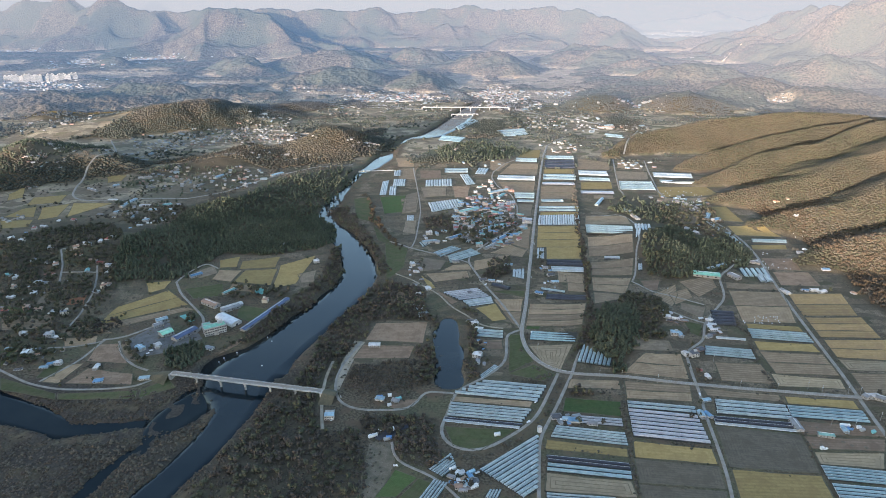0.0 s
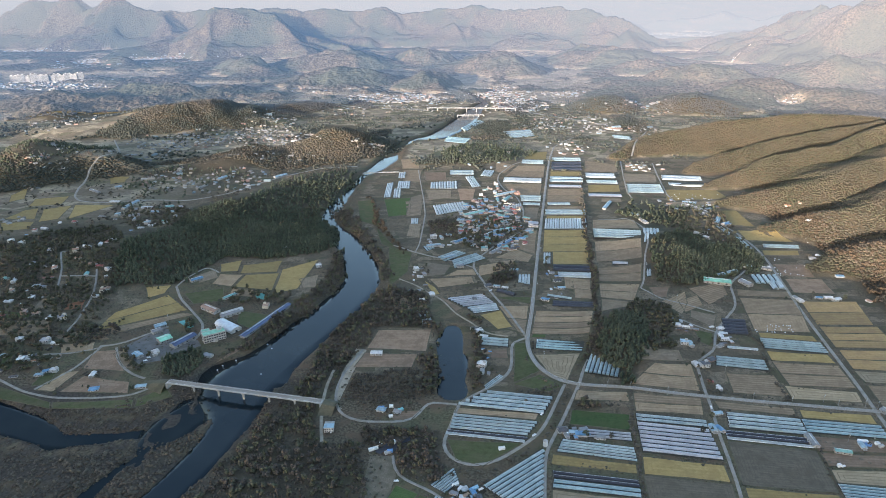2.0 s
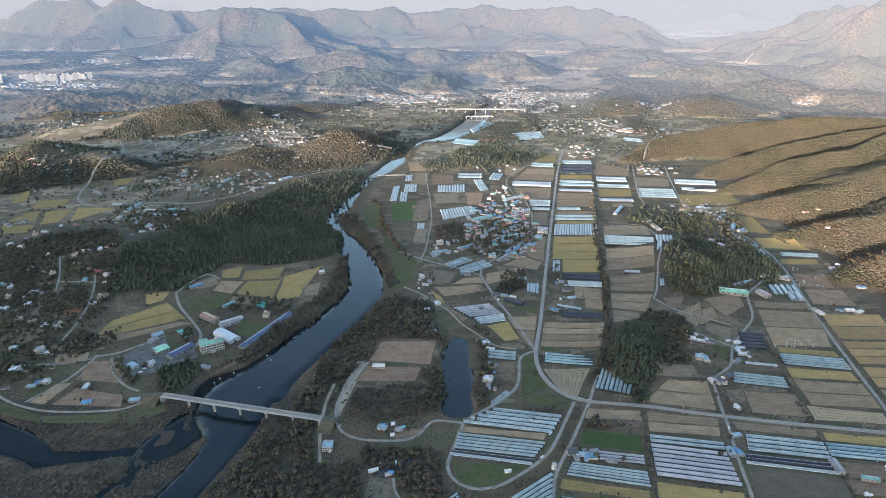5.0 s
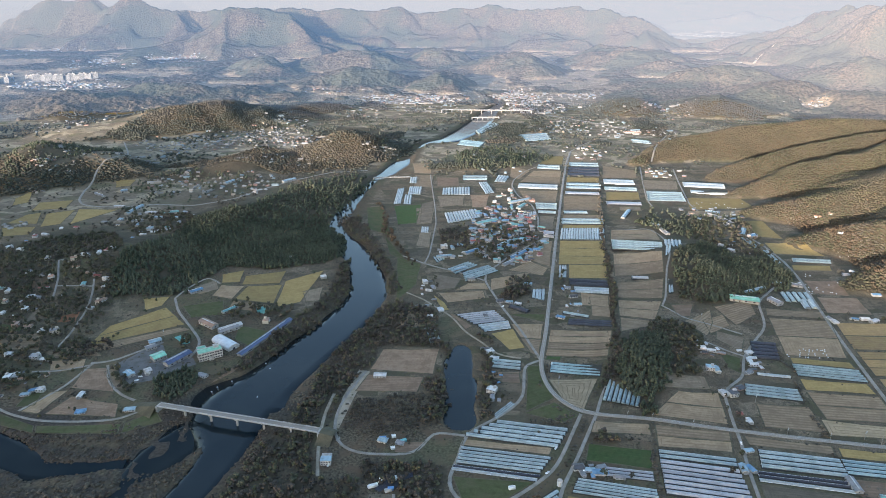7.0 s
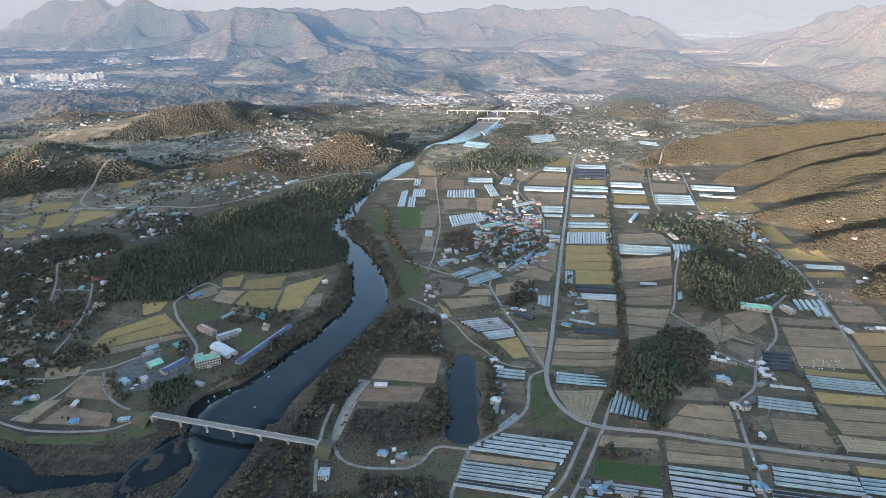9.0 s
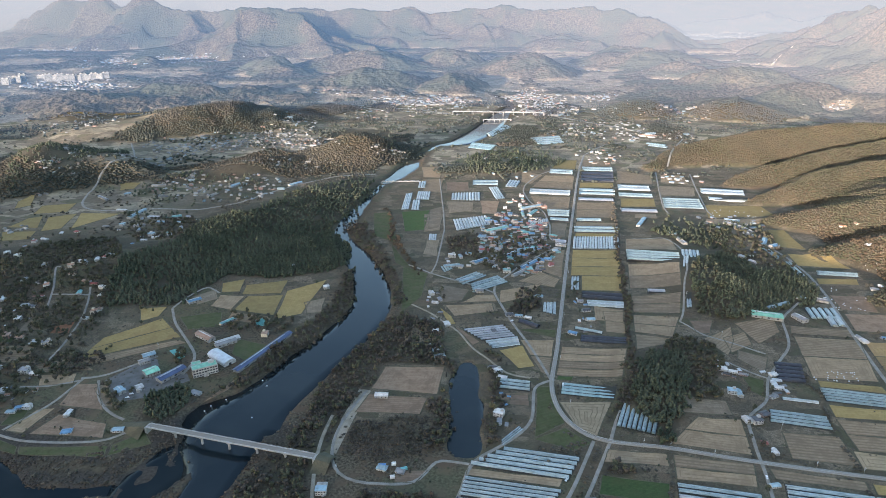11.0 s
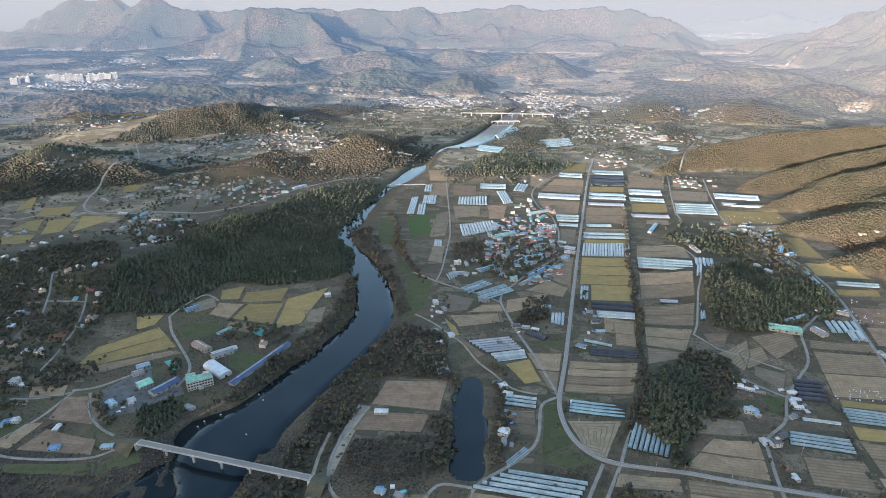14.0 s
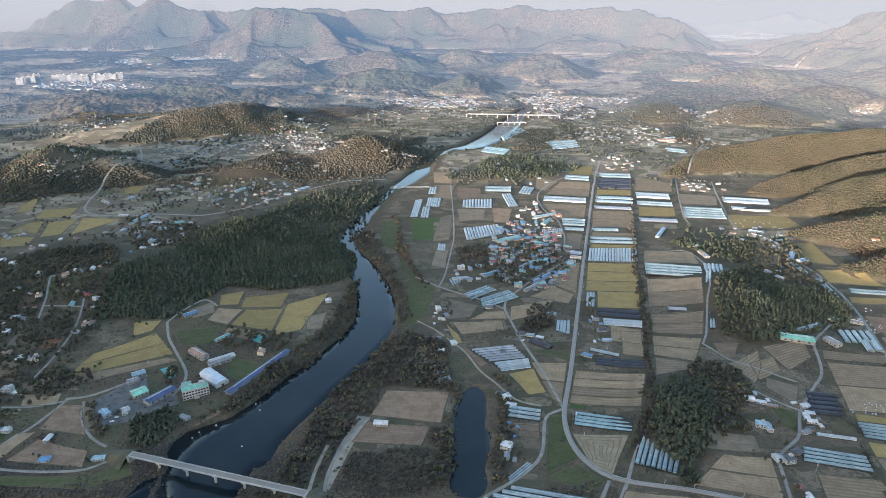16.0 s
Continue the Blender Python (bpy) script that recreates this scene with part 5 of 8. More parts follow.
greenhouses('t', 5, (341.3, 432.5), (407.5, 422.4), (393.8, 403.0), (336.3, 409.2))
greenhouses('t', 4, (113.3, 704.1), (169.9, 696.8), (163.3, 674.1), (109.0, 682.4))
greenhouses('d', 3, (150.6, 813.0), (206.6, 811.2), (201.5, 790.9), (146.7, 798.1))
greenhouses('b', 1, (145.8, 836.1), (178.9, 824.5), (175.8, 816.8), (144.6, 828.3))
greenhouses('d', 2, (170.9, 943.6), (227.5, 938.9), (223.5, 915.3), (167.6, 922.2))
greenhouses('w', 2, (172.8, 915.2), (223.9, 913.0), (219.7, 892.7), (172.6, 897.1))
greenhouses('w', 3, (162.7, 997.1), (155.2, 950.9), (167.4, 950.9), (174.4, 997.2))
greenhouses('w', 17, (190.3, 1176.4), (180.9, 1118.3), (260.6, 1118.5), (272.1, 1180.2))
greenhouses('b', 2, (200.6, 1232.3), (281.2, 1236.3), (274.7, 1198.4), (195.0, 1201.9))
greenhouses('b', 1, (211.8, 1284.6), (258.1, 1284.7), (254.4, 1264.1), (208.8, 1264.0))
greenhouses('g', 1, (235.4, 1427.0), (309.4, 1422.1), (304.6, 1397.4), (231.7, 1402.2))
greenhouses('b', 2, (249.2, 1501.0), (326.6, 1495.6), (316.1, 1442.4), (239.8, 1447.4))
greenhouses('d', 3, (276.6, 1651.9), (353.0, 1652.0), (336.2, 1558.4), (260.2, 1564.1))
greenhouses('b', 2, (286.4, 1706.1), (360.7, 1699.4), (354.3, 1658.6), (279.1, 1658.5))
greenhouses('b', 2, (200.8, 1671.6), (255.5, 1665.1), (249.1, 1619.5), (193.4, 1632.1))
greenhouses('w', 2, (136.3, 1489.7), (225.2, 1479.1), (218.8, 1442.2), (130.4, 1452.4))
greenhouses('b', 3, (158.9, 1336.5), (203.7, 1332.1), (196.5, 1288.8), (156.7, 1292.9))
greenhouses('b', 1, (159.4, 1284.5), (195.4, 1280.4), (191.4, 1260.0), (157.2, 1263.9))
greenhouses('g', 1, (157.0, 1162.2), (175.5, 1158.8), (171.7, 1138.2), (153.5, 1141.6))
greenhouses('g', 6, (-0.8, 822.3), (51.0, 834.0), (65.9, 807.2), (24.9, 792.5))
greenhouses('w', 3, (27.3, 792.5), (68.2, 805.4), (70.8, 785.4), (37.8, 774.8))
greenhouses('b', 3, (44.6, 710.0), (77.1, 705.6), (75.3, 685.2), (42.2, 689.5))
greenhouses('b', 3, (42.4, 603.2), (60.0, 624.6), (64.2, 619.7), (43.1, 594.0))
greenhouses('d', 1, (77.5, 852.1), (101.4, 836.1), (93.9, 828.2), (71.0, 844.0))
greenhouses('w', 4, (111.0, 903.7), (107.4, 877.3), (123.8, 868.8), (129.2, 906.0))
greenhouses('b', 5, (5.7, 965.7), (49.4, 991.6), (61.1, 973.4), (14.6, 926.6))
greenhouses('b', 4, (-18.2, 978.4), (15.7, 1005.0), (30.1, 994.3), (-1.9, 955.6))
greenhouses('w', 4, (-42.6, 779.9), (-31.8, 742.8), (-18.3, 749.3), (-26.9, 783.5))
greenhouses('w', 12, (-32.4, 1259.5), (-21.8, 1197.8), (39.9, 1235.9), (34.1, 1288.5))
greenhouses('w', 10, (-42.0, 1441.7), (-40.6, 1391.9), (20.9, 1392.0), (21.7, 1452.2))
greenhouses('b', 2, (4.2, 1557.6), (63.6, 1557.7), (61.9, 1511.7), (4.1, 1511.6))
greenhouses('w', 4, (41.8, 1495.0), (55.2, 1401.8), (75.5, 1411.7), (61.5, 1500.5))
greenhouses('w', 4, (88.6, 1563.7), (81.4, 1506.1), (102.1, 1500.6), (119.7, 1552.0))
greenhouses('w', 6, (-118.4, 1451.9), (-116.5, 1391.7), (-89.1, 1391.8), (-89.8, 1451.9))
greenhouses('w', 4, (-142.3, 1431.3), (-140.9, 1318.1), (-125.0, 1322.6), (-129.7, 1441.5))
greenhouses('w', 3, (-122.7, 1386.9), (-119.7, 1318.2), (-104.7, 1318.2), (-107.0, 1386.9))
greenhouses('w', 4, (-72.1, 1176.0), (-70.4, 1144.6), (-57.2, 1144.6), (-57.4, 1176.0))
greenhouses('w', 3, (-123.0, 1534.0), (-120.7, 1483.7), (-105.5, 1483.8), (-106.2, 1539.8))
greenhouses('w', 2, (341.6, 1535.0), (410.3, 1529.4), (405.0, 1484.9), (335.0, 1495.6))
greenhouses('b', 2, (330.9, 1468.6), (401.1, 1458.2), (396.0, 1432.4), (325.9, 1437.3))
greenhouses('g', 1, (311.6, 1354.9), (383.2, 1350.5), (377.6, 1323.6), (307.2, 1327.8))
greenhouses('b', 4, (268.6, 1105.6), (353.4, 1096.2), (342.5, 1050.6), (260.8, 1059.3))
greenhouses('g', 1, (268.1, 953.6), (291.8, 951.1), (289.2, 941.4), (265.1, 941.3))
greenhouses('b', 5, (417.5, 1432.4), (492.5, 1427.5), (480.2, 1355.3), (402.2, 1359.7))
greenhouses('w', 2, (525.1, 1518.3), (613.8, 1501.8), (603.8, 1463.9), (514.0, 1474.4))
greenhouses('w', 1, (520.6, 1448.0), (610.4, 1427.8), (604.1, 1407.8), (512.3, 1422.5))
greenhouses('b', 2, (552.7, 1042.2), (610.5, 1036.5), (603.8, 1019.6), (546.8, 1025.1))
greenhouses('w', 5, (361.2, 1108.9), (351.5, 1071.4), (384.6, 1077.6), (392.2, 1112.2))
greenhouses('w', 2, (352.7, 1068.4), (338.2, 1024.8), (346.1, 1024.8), (361.0, 1068.4))
greenhouses('w', 2, (316.8, 934.2), (305.6, 892.8), (311.8, 892.8), (324.1, 934.2))
greenhouses('b', 2, (509.8, 1138.8), (508.3, 1087.0), (522.7, 1096.4), (516.4, 1138.8))
greenhouses('b', 2, (520.2, 1077.8), (515.2, 1016.7), (526.6, 1022.3), (528.5, 1077.8))
greenhouses('b', 5, (394.2, 712.0), (463.2, 700.1), (459.8, 674.4), (389.3, 685.6))
greenhouses('b', 4, (322.5, 667.4), (374.4, 659.4), (369.7, 634.8), (314.2, 646.2))
greenhouses('d', 5, (367.2, 761.5), (395.9, 759.8), (382.9, 718.0), (354.6, 722.6))
greenhouses('w', 1, (344.7, 691.2), (379.3, 685.6), (378.2, 679.9), (343.8, 685.5))
greenhouses('b', 8, (171.3, 668.6), (157.8, 629.6), (191.6, 616.3), (204.1, 644.8))
greenhouses('b', 5, (466.5, 904.2), (464.3, 873.5), (504.7, 877.8), (512.4, 906.5))
greenhouses('w', 2, (484.7, 880.0), (478.8, 854.7), (501.2, 856.8), (505.0, 882.2))
greenhouses('b', 2, (527.6, 2026.0), (575.4, 1997.8), (569.7, 1943.1), (523.0, 1969.9))
greenhouses('w', 4, (115.5, 1267.9), (111.6, 1220.6), (124.4, 1220.6), (129.9, 1268.0))
greenhouses('w', 5, (135.5, 1276.2), (130.6, 1224.4), (148.1, 1224.5), (154.9, 1276.2))
greenhouses('b', 4, (-41.9, 1024.2), (-35.2, 1002.2), (-21.8, 1018.6), (-28.2, 1035.5))
greenhouses('t', 4, (1.6, 1996.1), (67.5, 1950.6), (53.5, 1889.8), (-15.9, 1906.6))
greenhouses('b', 4, (40.7, 2146.1), (111.7, 2294.1), (123.7, 2246.7), (58.2, 2073.7))
greenhouses('b', 4, (180.9, 2074.0), (270.6, 2115.1), (274.8, 1996.9), (199.3, 1969.0))

# ---- trees ----
ICO_V, ICO_F = None, None


def ico():
    bm = bmesh.new()
    bmesh.ops.create_icosphere(bm, subdivisions=1, radius=1.0)
    v = np.array([tuple(p.co) for p in bm.verts])
    f = np.array([[p.index for p in q.verts] for q in bm.faces])
    bm.free()
    return v, f


ICO_V, ICO_F = ico()


def clumps(rng, count, shape):
    """A crown of lumpy leaf clumps in a unit box 1 wide and 1 high, base at 0. shape: cone, round or bush."""
    vs, fs = [], []
    for i in range(count):
        if shape == "cone":
            h = (i + 0.5) / count
            r = 0.50 * (1 - h) ** 0.7 * rng.uniform(0.3, 0.75)
            size = 0.30 * (1.05 - h) + 0.06
            at = (0, 0, 0.18 + 0.78 * h)
        elif shape == "bush":
            r, size = 0.34 * math.sqrt(rng.random()), rng.uniform(0.2, 0.32)
            at = (0, 0, rng.uniform(0.25, 0.6))
        else:
            h = rng.random()
            r = 0.36 * math.sqrt(max(0.0, 1 - (2 * h - 1) ** 2)) * rng.uniform(0.5, 1)
            size = rng.uniform(0.16, 0.27)
            at = (0, 0, 0.36 + 0.48 * h)
        t = rng.uniform(0, 2 * math.pi)
        v = ICO_V * (1 + 0.45 * (rng.random((len(ICO_V), 1)) - 0.5)) * size * np.array((1, 1, rng.uniform(0.7, 1.0)))
        v = v + np.array((r * math.cos(t), r * math.sin(t), at[2]))
        fs.append(ICO_F + sum(len(q) for q in vs))
        vs.append(v)
    return np.concatenate(vs), np.concatenate(fs)


def tuft(rng):
    """A small far crown: an uneven five-sided lump."""
    a = np.linspace(0, 2 * math.pi, 6)[:5] + rng.uniform(-0.3, 0.3, 5)
    r = rng.uniform(0.36, 0.58, 5)
    ring = np.stack([r * np.cos(a), r * np.sin(a), rng.uniform(0.3, 0.6, 5)], 1)
    v = np.concatenate([ring, [(rng.uniform(-0.12, 0.12), rng.uniform(-0.12, 0.12), rng.uniform(0.85, 1.05)), (0, 0, -0.1)]])
    f = [(i, (i + 1) % 5, 5) for i in range(5)] + [((i + 1) % 5, i, 6) for i in range(5)]
    return v, np.array(f)


def crown_set(seed, count, shape, kinds=7):
    rng = np.random.default_rng(seed)
    return [clumps(rng, count, shape) for _ in range(kinds)]


NEAR_PINE, NEAR_ROUND = crown_set(1, 6, "cone"), crown_set(2, 6, "round")
TUFTS = [tuft(np.random.default_rng(50 + i)) for i in range(12)]
FAR_PINE, FAR_ROUND, FAR_BUSH = crown_set(4, 2, "cone"), crown_set(5, 2, "bush"), crown_set(6, 1, "bush")


def wood_object(name, x, y, wide, high, crowns, material, label, seed=0, sink=0.6):
    """A whole stand of trees as one object of leaf clumps over the ground at those places."""
    if not len(x):
        return None
    rng = np.random.default_rng(seed)
    z = ground_z(x, y)
    kind = rng.integers(0, len(crowns), len(x))
    turn = rng.uniform(0, 2 * math.pi, len(x))
    vs, fs, base = [], [], 0
    for k, (cv, cf) in enumerate(crowns):
        pick = np.nonzero(kind == k)[0]
        if not len(pick):
            continue
        c, s = np.cos(turn[pick])[:, None], np.sin(turn[pick])[:, None]
        w, h = wide[pick][:, None], high[pick][:, None]
        px = (cv[:, 0] * c - cv[:, 1] * s) * w + x[pick][:, None]
        py = (cv[:, 0] * s + cv[:, 1] * c) * w + y[pick][:, None]
        pz = cv[:, 2] * h + z[pick][:, None] - sink
        p, _ = squash(np.stack([px, py, pz], -1))
        vs.append(p.reshape(-1, 3))
        f = cf[None] + (np.arange(len(pick)) * len(cv))[:, None, None] + base
        fs.append(f.reshape(-1, 3))
        base += len(pick) * len(cv)
    v, f = np.concatenate(vs), np.concatenate(fs)
    me = bpy.data.meshes.new(name)
    me.vertices.add(len(v))
    me.vertices.foreach_set("co", v.reshape(-1).astype(np.float32))
    me.loops.add(f.size)
    me.loops.foreach_set("vertex_index", f.reshape(-1).astype(np.int32))
    me.polygons.add(len(f))
    me.polygons.foreach_set("loop_start", np.arange(0, f.size, 3, dtype=np.int32))
    me.polygons.foreach_set("use_smooth", np.ones(len(f), bool))
    me.update(calc_edges=True)
    me.materials.append(material)
    return tagged(new(name, me), label, "trees", kind="stuff")


def scattered(x0, x1, y0, y1, gap, seed):
    """Places about gap apart, shaken off the grid."""
    rng = np.random.default_rng(seed)
    gx, gy = np.meshgrid(np.arange(x0, x1, gap), np.arange(y0, y1, gap))
    gx = gx + (np.arange(gx.shape[0]) % 2)[:, None] * gap / 2
    return gx.ravel() + rng.uniform(-0.42, 0.42, gx.size) * gap, gy.ravel() + rng.uniform(-0.42, 0.42, gx.size) * gap


def in_view(x, y, margin=40):
    """Inside the wedge of country that the flight looks over."""
    return (np.abs(x) < 0.80 * (y + 60) + margin) & (y > 380)


def off_roads(x, y, gap=3.0):
    ok = np.ones(len(x), bool)
    for half, pts in ROAD_LINES:
        ok &= near_line(x, y, [(px, py, 0) for px, py in pts])[0] > half + gap
    return ok


def stand(name, box_, gap, test, wide, high, crowns, material, label, seed):
    x, y = scattered(*box_, gap, seed)
    keep = in_view(x, y)
    x, y = x[keep], y[keep]
    rng = np.random.default_rng(seed + 100)
    keep = (rng.random(len(x)) < test(x, y)) & off_roads(x, y)
    x, y = x[keep], y[keep]
    n = len(x)
    grow = 0.7 + 0.6 * fbm(x, y, 30, 2, seed)
    return wood_object(name, x, y, rng.uniform(*wide, n) * grow, rng.uniform(*high, n) * grow, crowns, M[material], label, seed)


def pine_part(x, y):
    return smooth(0.36, 0.60, fbm(x, y, 150, 3, 201))


def east(x, y):
    """The sunny oak slope east of the plain."""
    return smooth(380, 470, x + 0.0 * y) * smooth(760, 830, y + 0.3 * (x - 600))


def open_water(x, y):
    """0 on the water, 1 on dry ground."""
    free = np.ones(len(x))
    for line in (RIVER, BRANCH, SHALLOW, CREEK, POND):
        d, w = near_line(x, y, line)
        free *= d > w + 1.5
    return free


def in_areas(*kinds):
    return lambda x, y: area_mask(x, y, kinds)


def both(test, share):
    return lambda x, y: test(x, y) * share(x, y)


def open_ground(x, y):
    """Rough open ground near the flight: no plot, no water."""
    free = np.ones(len(x))
    for q in PLOT_QUADS:
        c = np.array(q)
        near = (x > c[:, 0].min() - 3) & (x < c[:, 0].max() + 3) & (y > c[:, 1].min() - 3) & (y < c[:, 1].max() + 3)
        if near.any():
            free[near] *= 1 - inside(x[near], y[near], q)
    free *= open_water(x, y)
    return free


near_box = (-900, 900, 390, 1230)
hill_woods = in_areas("pine")
stand("pine_wood", near_box, 5.4, both(hill_woods, lambda x, y: 0.25 + 0.75 * pine_part(x, y)), (4.8, 7.4), (6, 10), NEAR_PINE, "pine", "dense dark green pine wood on a low hill", 301)
stand("pine_wood", near_box, 6.6, both(hill_woods, lambda x, y: 0.6 - 0.3 * pine_part(x, y)), (4.8, 7.4), (6, 10), NEAR_ROUND, "pine", "dark evergreen broadleaf trees of the hill wood", 302)
stand("olive_trees", near_box, 10, both(hill_woods, lambda x, y: 0.3 - 0.3 * pine_part(x, y)), (5, 7.5), (6, 10), NEAR_ROUND, "willow", "dull olive trees mixed into the hill wood", 303)
mid_wood_box = (-1500, 700, 1230, 1900)
stand("pine_wood", mid_wood_box, 8.5, both(in_areas("pine", "mixed"), lambda x, y: 0.3 + 0.7 * pine_part(x, y)), (8, 12), (8, 13), FAR_PINE, "pine", "dark pine wood on the hills up the valley", 304)
stand("oak_wood", mid_wood_box, 6.4, in_areas("oak"), (7, 10.5), (3.6, 6), TUFTS, "oak", "olive-brown oak wood on a low hill", 305)
stand("mixed_trees", near_box, 7.5, in_areas("mixed"), (5, 9), (5, 10), NEAR_ROUND, "willow", "olive trees between the village houses", 311)
stand("mixed_trees", near_box, 9.0, in_areas("mixed", "oak"), (5, 8), (5, 9), NEAR_ROUND, "bush", "bare brownish trees between the village houses", 312)
stand("rust_trees", near_box, 8.0, in_areas("rust"), (6, 9), (6, 10), NEAR_ROUND, "rust", "rust-brown autumn trees in a row by the levee", 313)
stand("rust_trees", mid_wood_box, 9.0, in_areas("rust"), (7, 10), (6, 10), FAR_ROUND, "rust", "rust-brown autumn trees at the edge of the fields", 314)
stand("thicket", near_box, 5.8, both(in_areas("thicket"), lambda x, y: 0.35 + 0.65 * smooth(0.40, 0.52, fbm(x, y, 28, 3, 207))), (3.2, 8.5), (3, 9), NEAR_ROUND, "brush", "dense brownish riverside thicket", 315)
stand("thicket", near_box, 9.0, in_areas("thicket"), (5, 8), (5, 9), NEAR_ROUND, "willow", "dull green willows in the riverside thicket", 316)
stand("thicket", mid_wood_box, 8.0, in_areas("thicket"), (6, 9), (5, 9), FAR_ROUND, "bush", "brownish thicket along the upper river", 317)
stand("scrub", near_box, 6.5, both(in_areas("scrub"), lambda x, y: open_water(x, y) * smooth(0.40, 0.54, fbm(x, y, 26, 3, 206))), (4, 7), (2.4, 4.6), FAR_ROUND, "bush", "rounded brown shrubs on the gravel bars", 326)
stand("thicket_floor", near_box, 3.6, in_areas("thicket", "orchard"), (2.0, 4.2), (0.8, 2.6), TUFTS, "brush", "dry grey-brown undergrowth of the thicket", 330)
stand("marsh_reeds", (-620, -150, 390, 600), 2.8, lambda x, y: marsh(x, y) * open_water(x, y) * (0.15 + 0.75 * smooth(0.42, 0.55, fbm(x, y, 22, 3, 210))), (1.8, 4.6), (0.6, 1.7), TUFTS, "marsh", "dark brown reed beds on the river bars", 331)
stand("reeds", near_box, 3.0, both(in_areas("scrub"), lambda x, y: 0.6 * smooth(0.45, 0.58, fbm(x, y, 34, 4, 208))), (2.2, 4.5), (0.8, 2.2), TUFTS, "reed", "dry straw-brown reeds on the gravel bars", 327)
stand("scrub", near_box, 3.4, both(in_areas("scrub"), lambda x, y: smooth(0.38, 0.5, fbm(x, y, 40, 4, 209))), (2.2, 4.5), (1.0, 2.8), TUFTS, "bush", "low brown scrub and reeds on the gravel bars", 318)
stand("orchard", near_box, 6.4, in_areas("orchard"), (4.5, 5.5), (4, 5), NEAR_ROUND, "bush", "rows of bare grey-brown orchard trees", 319)
stand("bank_reeds", (-420, 60, 560, 1400), 4.0, lambda x, y: smooth(3, 6, near_line(x, y, RIVER)[0] - near_line(x, y, RIVER)[1]) * smooth(26, 10, near_line(x, y, RIVER)[0] - near_line(x, y, RIVER)[1]) * 0.6,
      (2.5, 5), (1.5, 3), FAR_BUSH, "bush", "brown reeds and scrub along the river bank", 320)
stand("field_trees", (-950, -420, 480, 1100), 9, lambda x, y: 0.16 * smooth(0.5, 0.62, fbm(x, y, 60, 2, 99)), (4, 7), (4, 8), NEAR_ROUND, "willow", "scattered trees among the western farms", 321)
foot_box = (300, 900, 560, 1300)
stand("slope_foot_wood", foot_box, 5.0, in_areas("foot"), (4, 7), (4, 7), FAR_ROUND, "bush", "grey-brown half-bare trees at the foot of the slope", 328)
stand("slope_foot_wood", foot_box, 7.5, in_areas("foot"), (5, 8), (5, 8), FAR_ROUND, "rust", "rusty brown trees at the foot of the slope", 329)
slope_box = (380, 1250, 760, 1950)
stand("oak_wood", slope_box, 3.9, lambda x, y: wooded(x, y) * east(x, y) * (0.95 - 0.5 * pine_part(x, y)), (4.6, 7.4), (2.4, 4.0), TUFTS, "oak", "olive and ochre autumn oaks covering the slope", 306)
stand("rust_wood", slope_box, 9, lambda x, y: wooded(x, y) * east(x, y) * 0.45 * smooth(60, 15, relief(x, y)), (4.5, 7.5), (5, 8), FAR_ROUND, "rust", "rust-brown autumn trees at the foot of the slope", 307)
stand("slope_pines", slope_box, 4.8, lambda x, y: wooded(x, y) * east(x, y) * (0.1 + 0.6 * pine_part(x, y)), (4.4, 6.6), (3.0, 5.0), TUFTS, "willow", "olive green trees scattered over the slope", 308)
mid_box = (-2300, 2100, 1250, 2880)


def up_valley(x, y):
    return wooded(x, y) * (1 - east(x, y) * (y < 1900)) * ((y > 1600) | ((x < -700) & (y > 1250)))


stand("far_wood", mid_box, 6.9, lambda x, y: up_valley(x, y) * pine_part(x, y), (7, 11), (3.6, 6), TUFTS, "far_pine", "grey-green wooded hills up the valley", 309)
stand("far_wood", mid_box, 6.9, lambda x, y: up_valley(x, y) * (1 - pine_part(x, y)), (7, 11), (3.4, 5.6), TUFTS, "far_bare", "grey-brown bare woods on the hills up the valley", 310)
stand("hedge_trees", (-2300, 2100, 1560, 2880), 13, lambda x, y: 0.42 * open_ground(x, y) * smooth(0.46, 0.60, fbm(x, y, 90, 3, 202)) * (1 - wooded(x, y)) * (near_line(x, y, RIVER)[0] > near_line(x, y, RIVER)[1] + 8), (6, 14), (4, 8), TUFTS, "far_pine", "hedges and tree clumps between far fields", 322)
stand("hedge_trees", (-1400, -250, 1050, 1650), 9, lambda x, y: 0.45 * open_ground(x, y) * smooth(0.45, 0.58, fbm(x, y, 60, 3, 203)), (5, 9), (4, 7), FAR_ROUND, "bush", "hedges and garden trees round the western farms", 323)


stand("tussocks", (-640, 560, 400, 960), 5.2, lambda x, y: 0.75 * open_ground(x, y) * smooth(0.40, 0.55, fbm(x, y, 24, 3, 204)), (1.6, 4.2), (0.6, 2.2), TUFTS, "bush", "dry brown tussocks and small bushes on open ground", 324)
stand("tussocks", (-640, 560, 400, 960), 8, lambda x, y: 0.4 * open_ground(x, y) * smooth(0.45, 0.6, fbm(x, y, 40, 3, 205)), (2, 5), (1.2, 3.5), FAR_BUSH, "willow", "small olive bushes on open ground", 325)


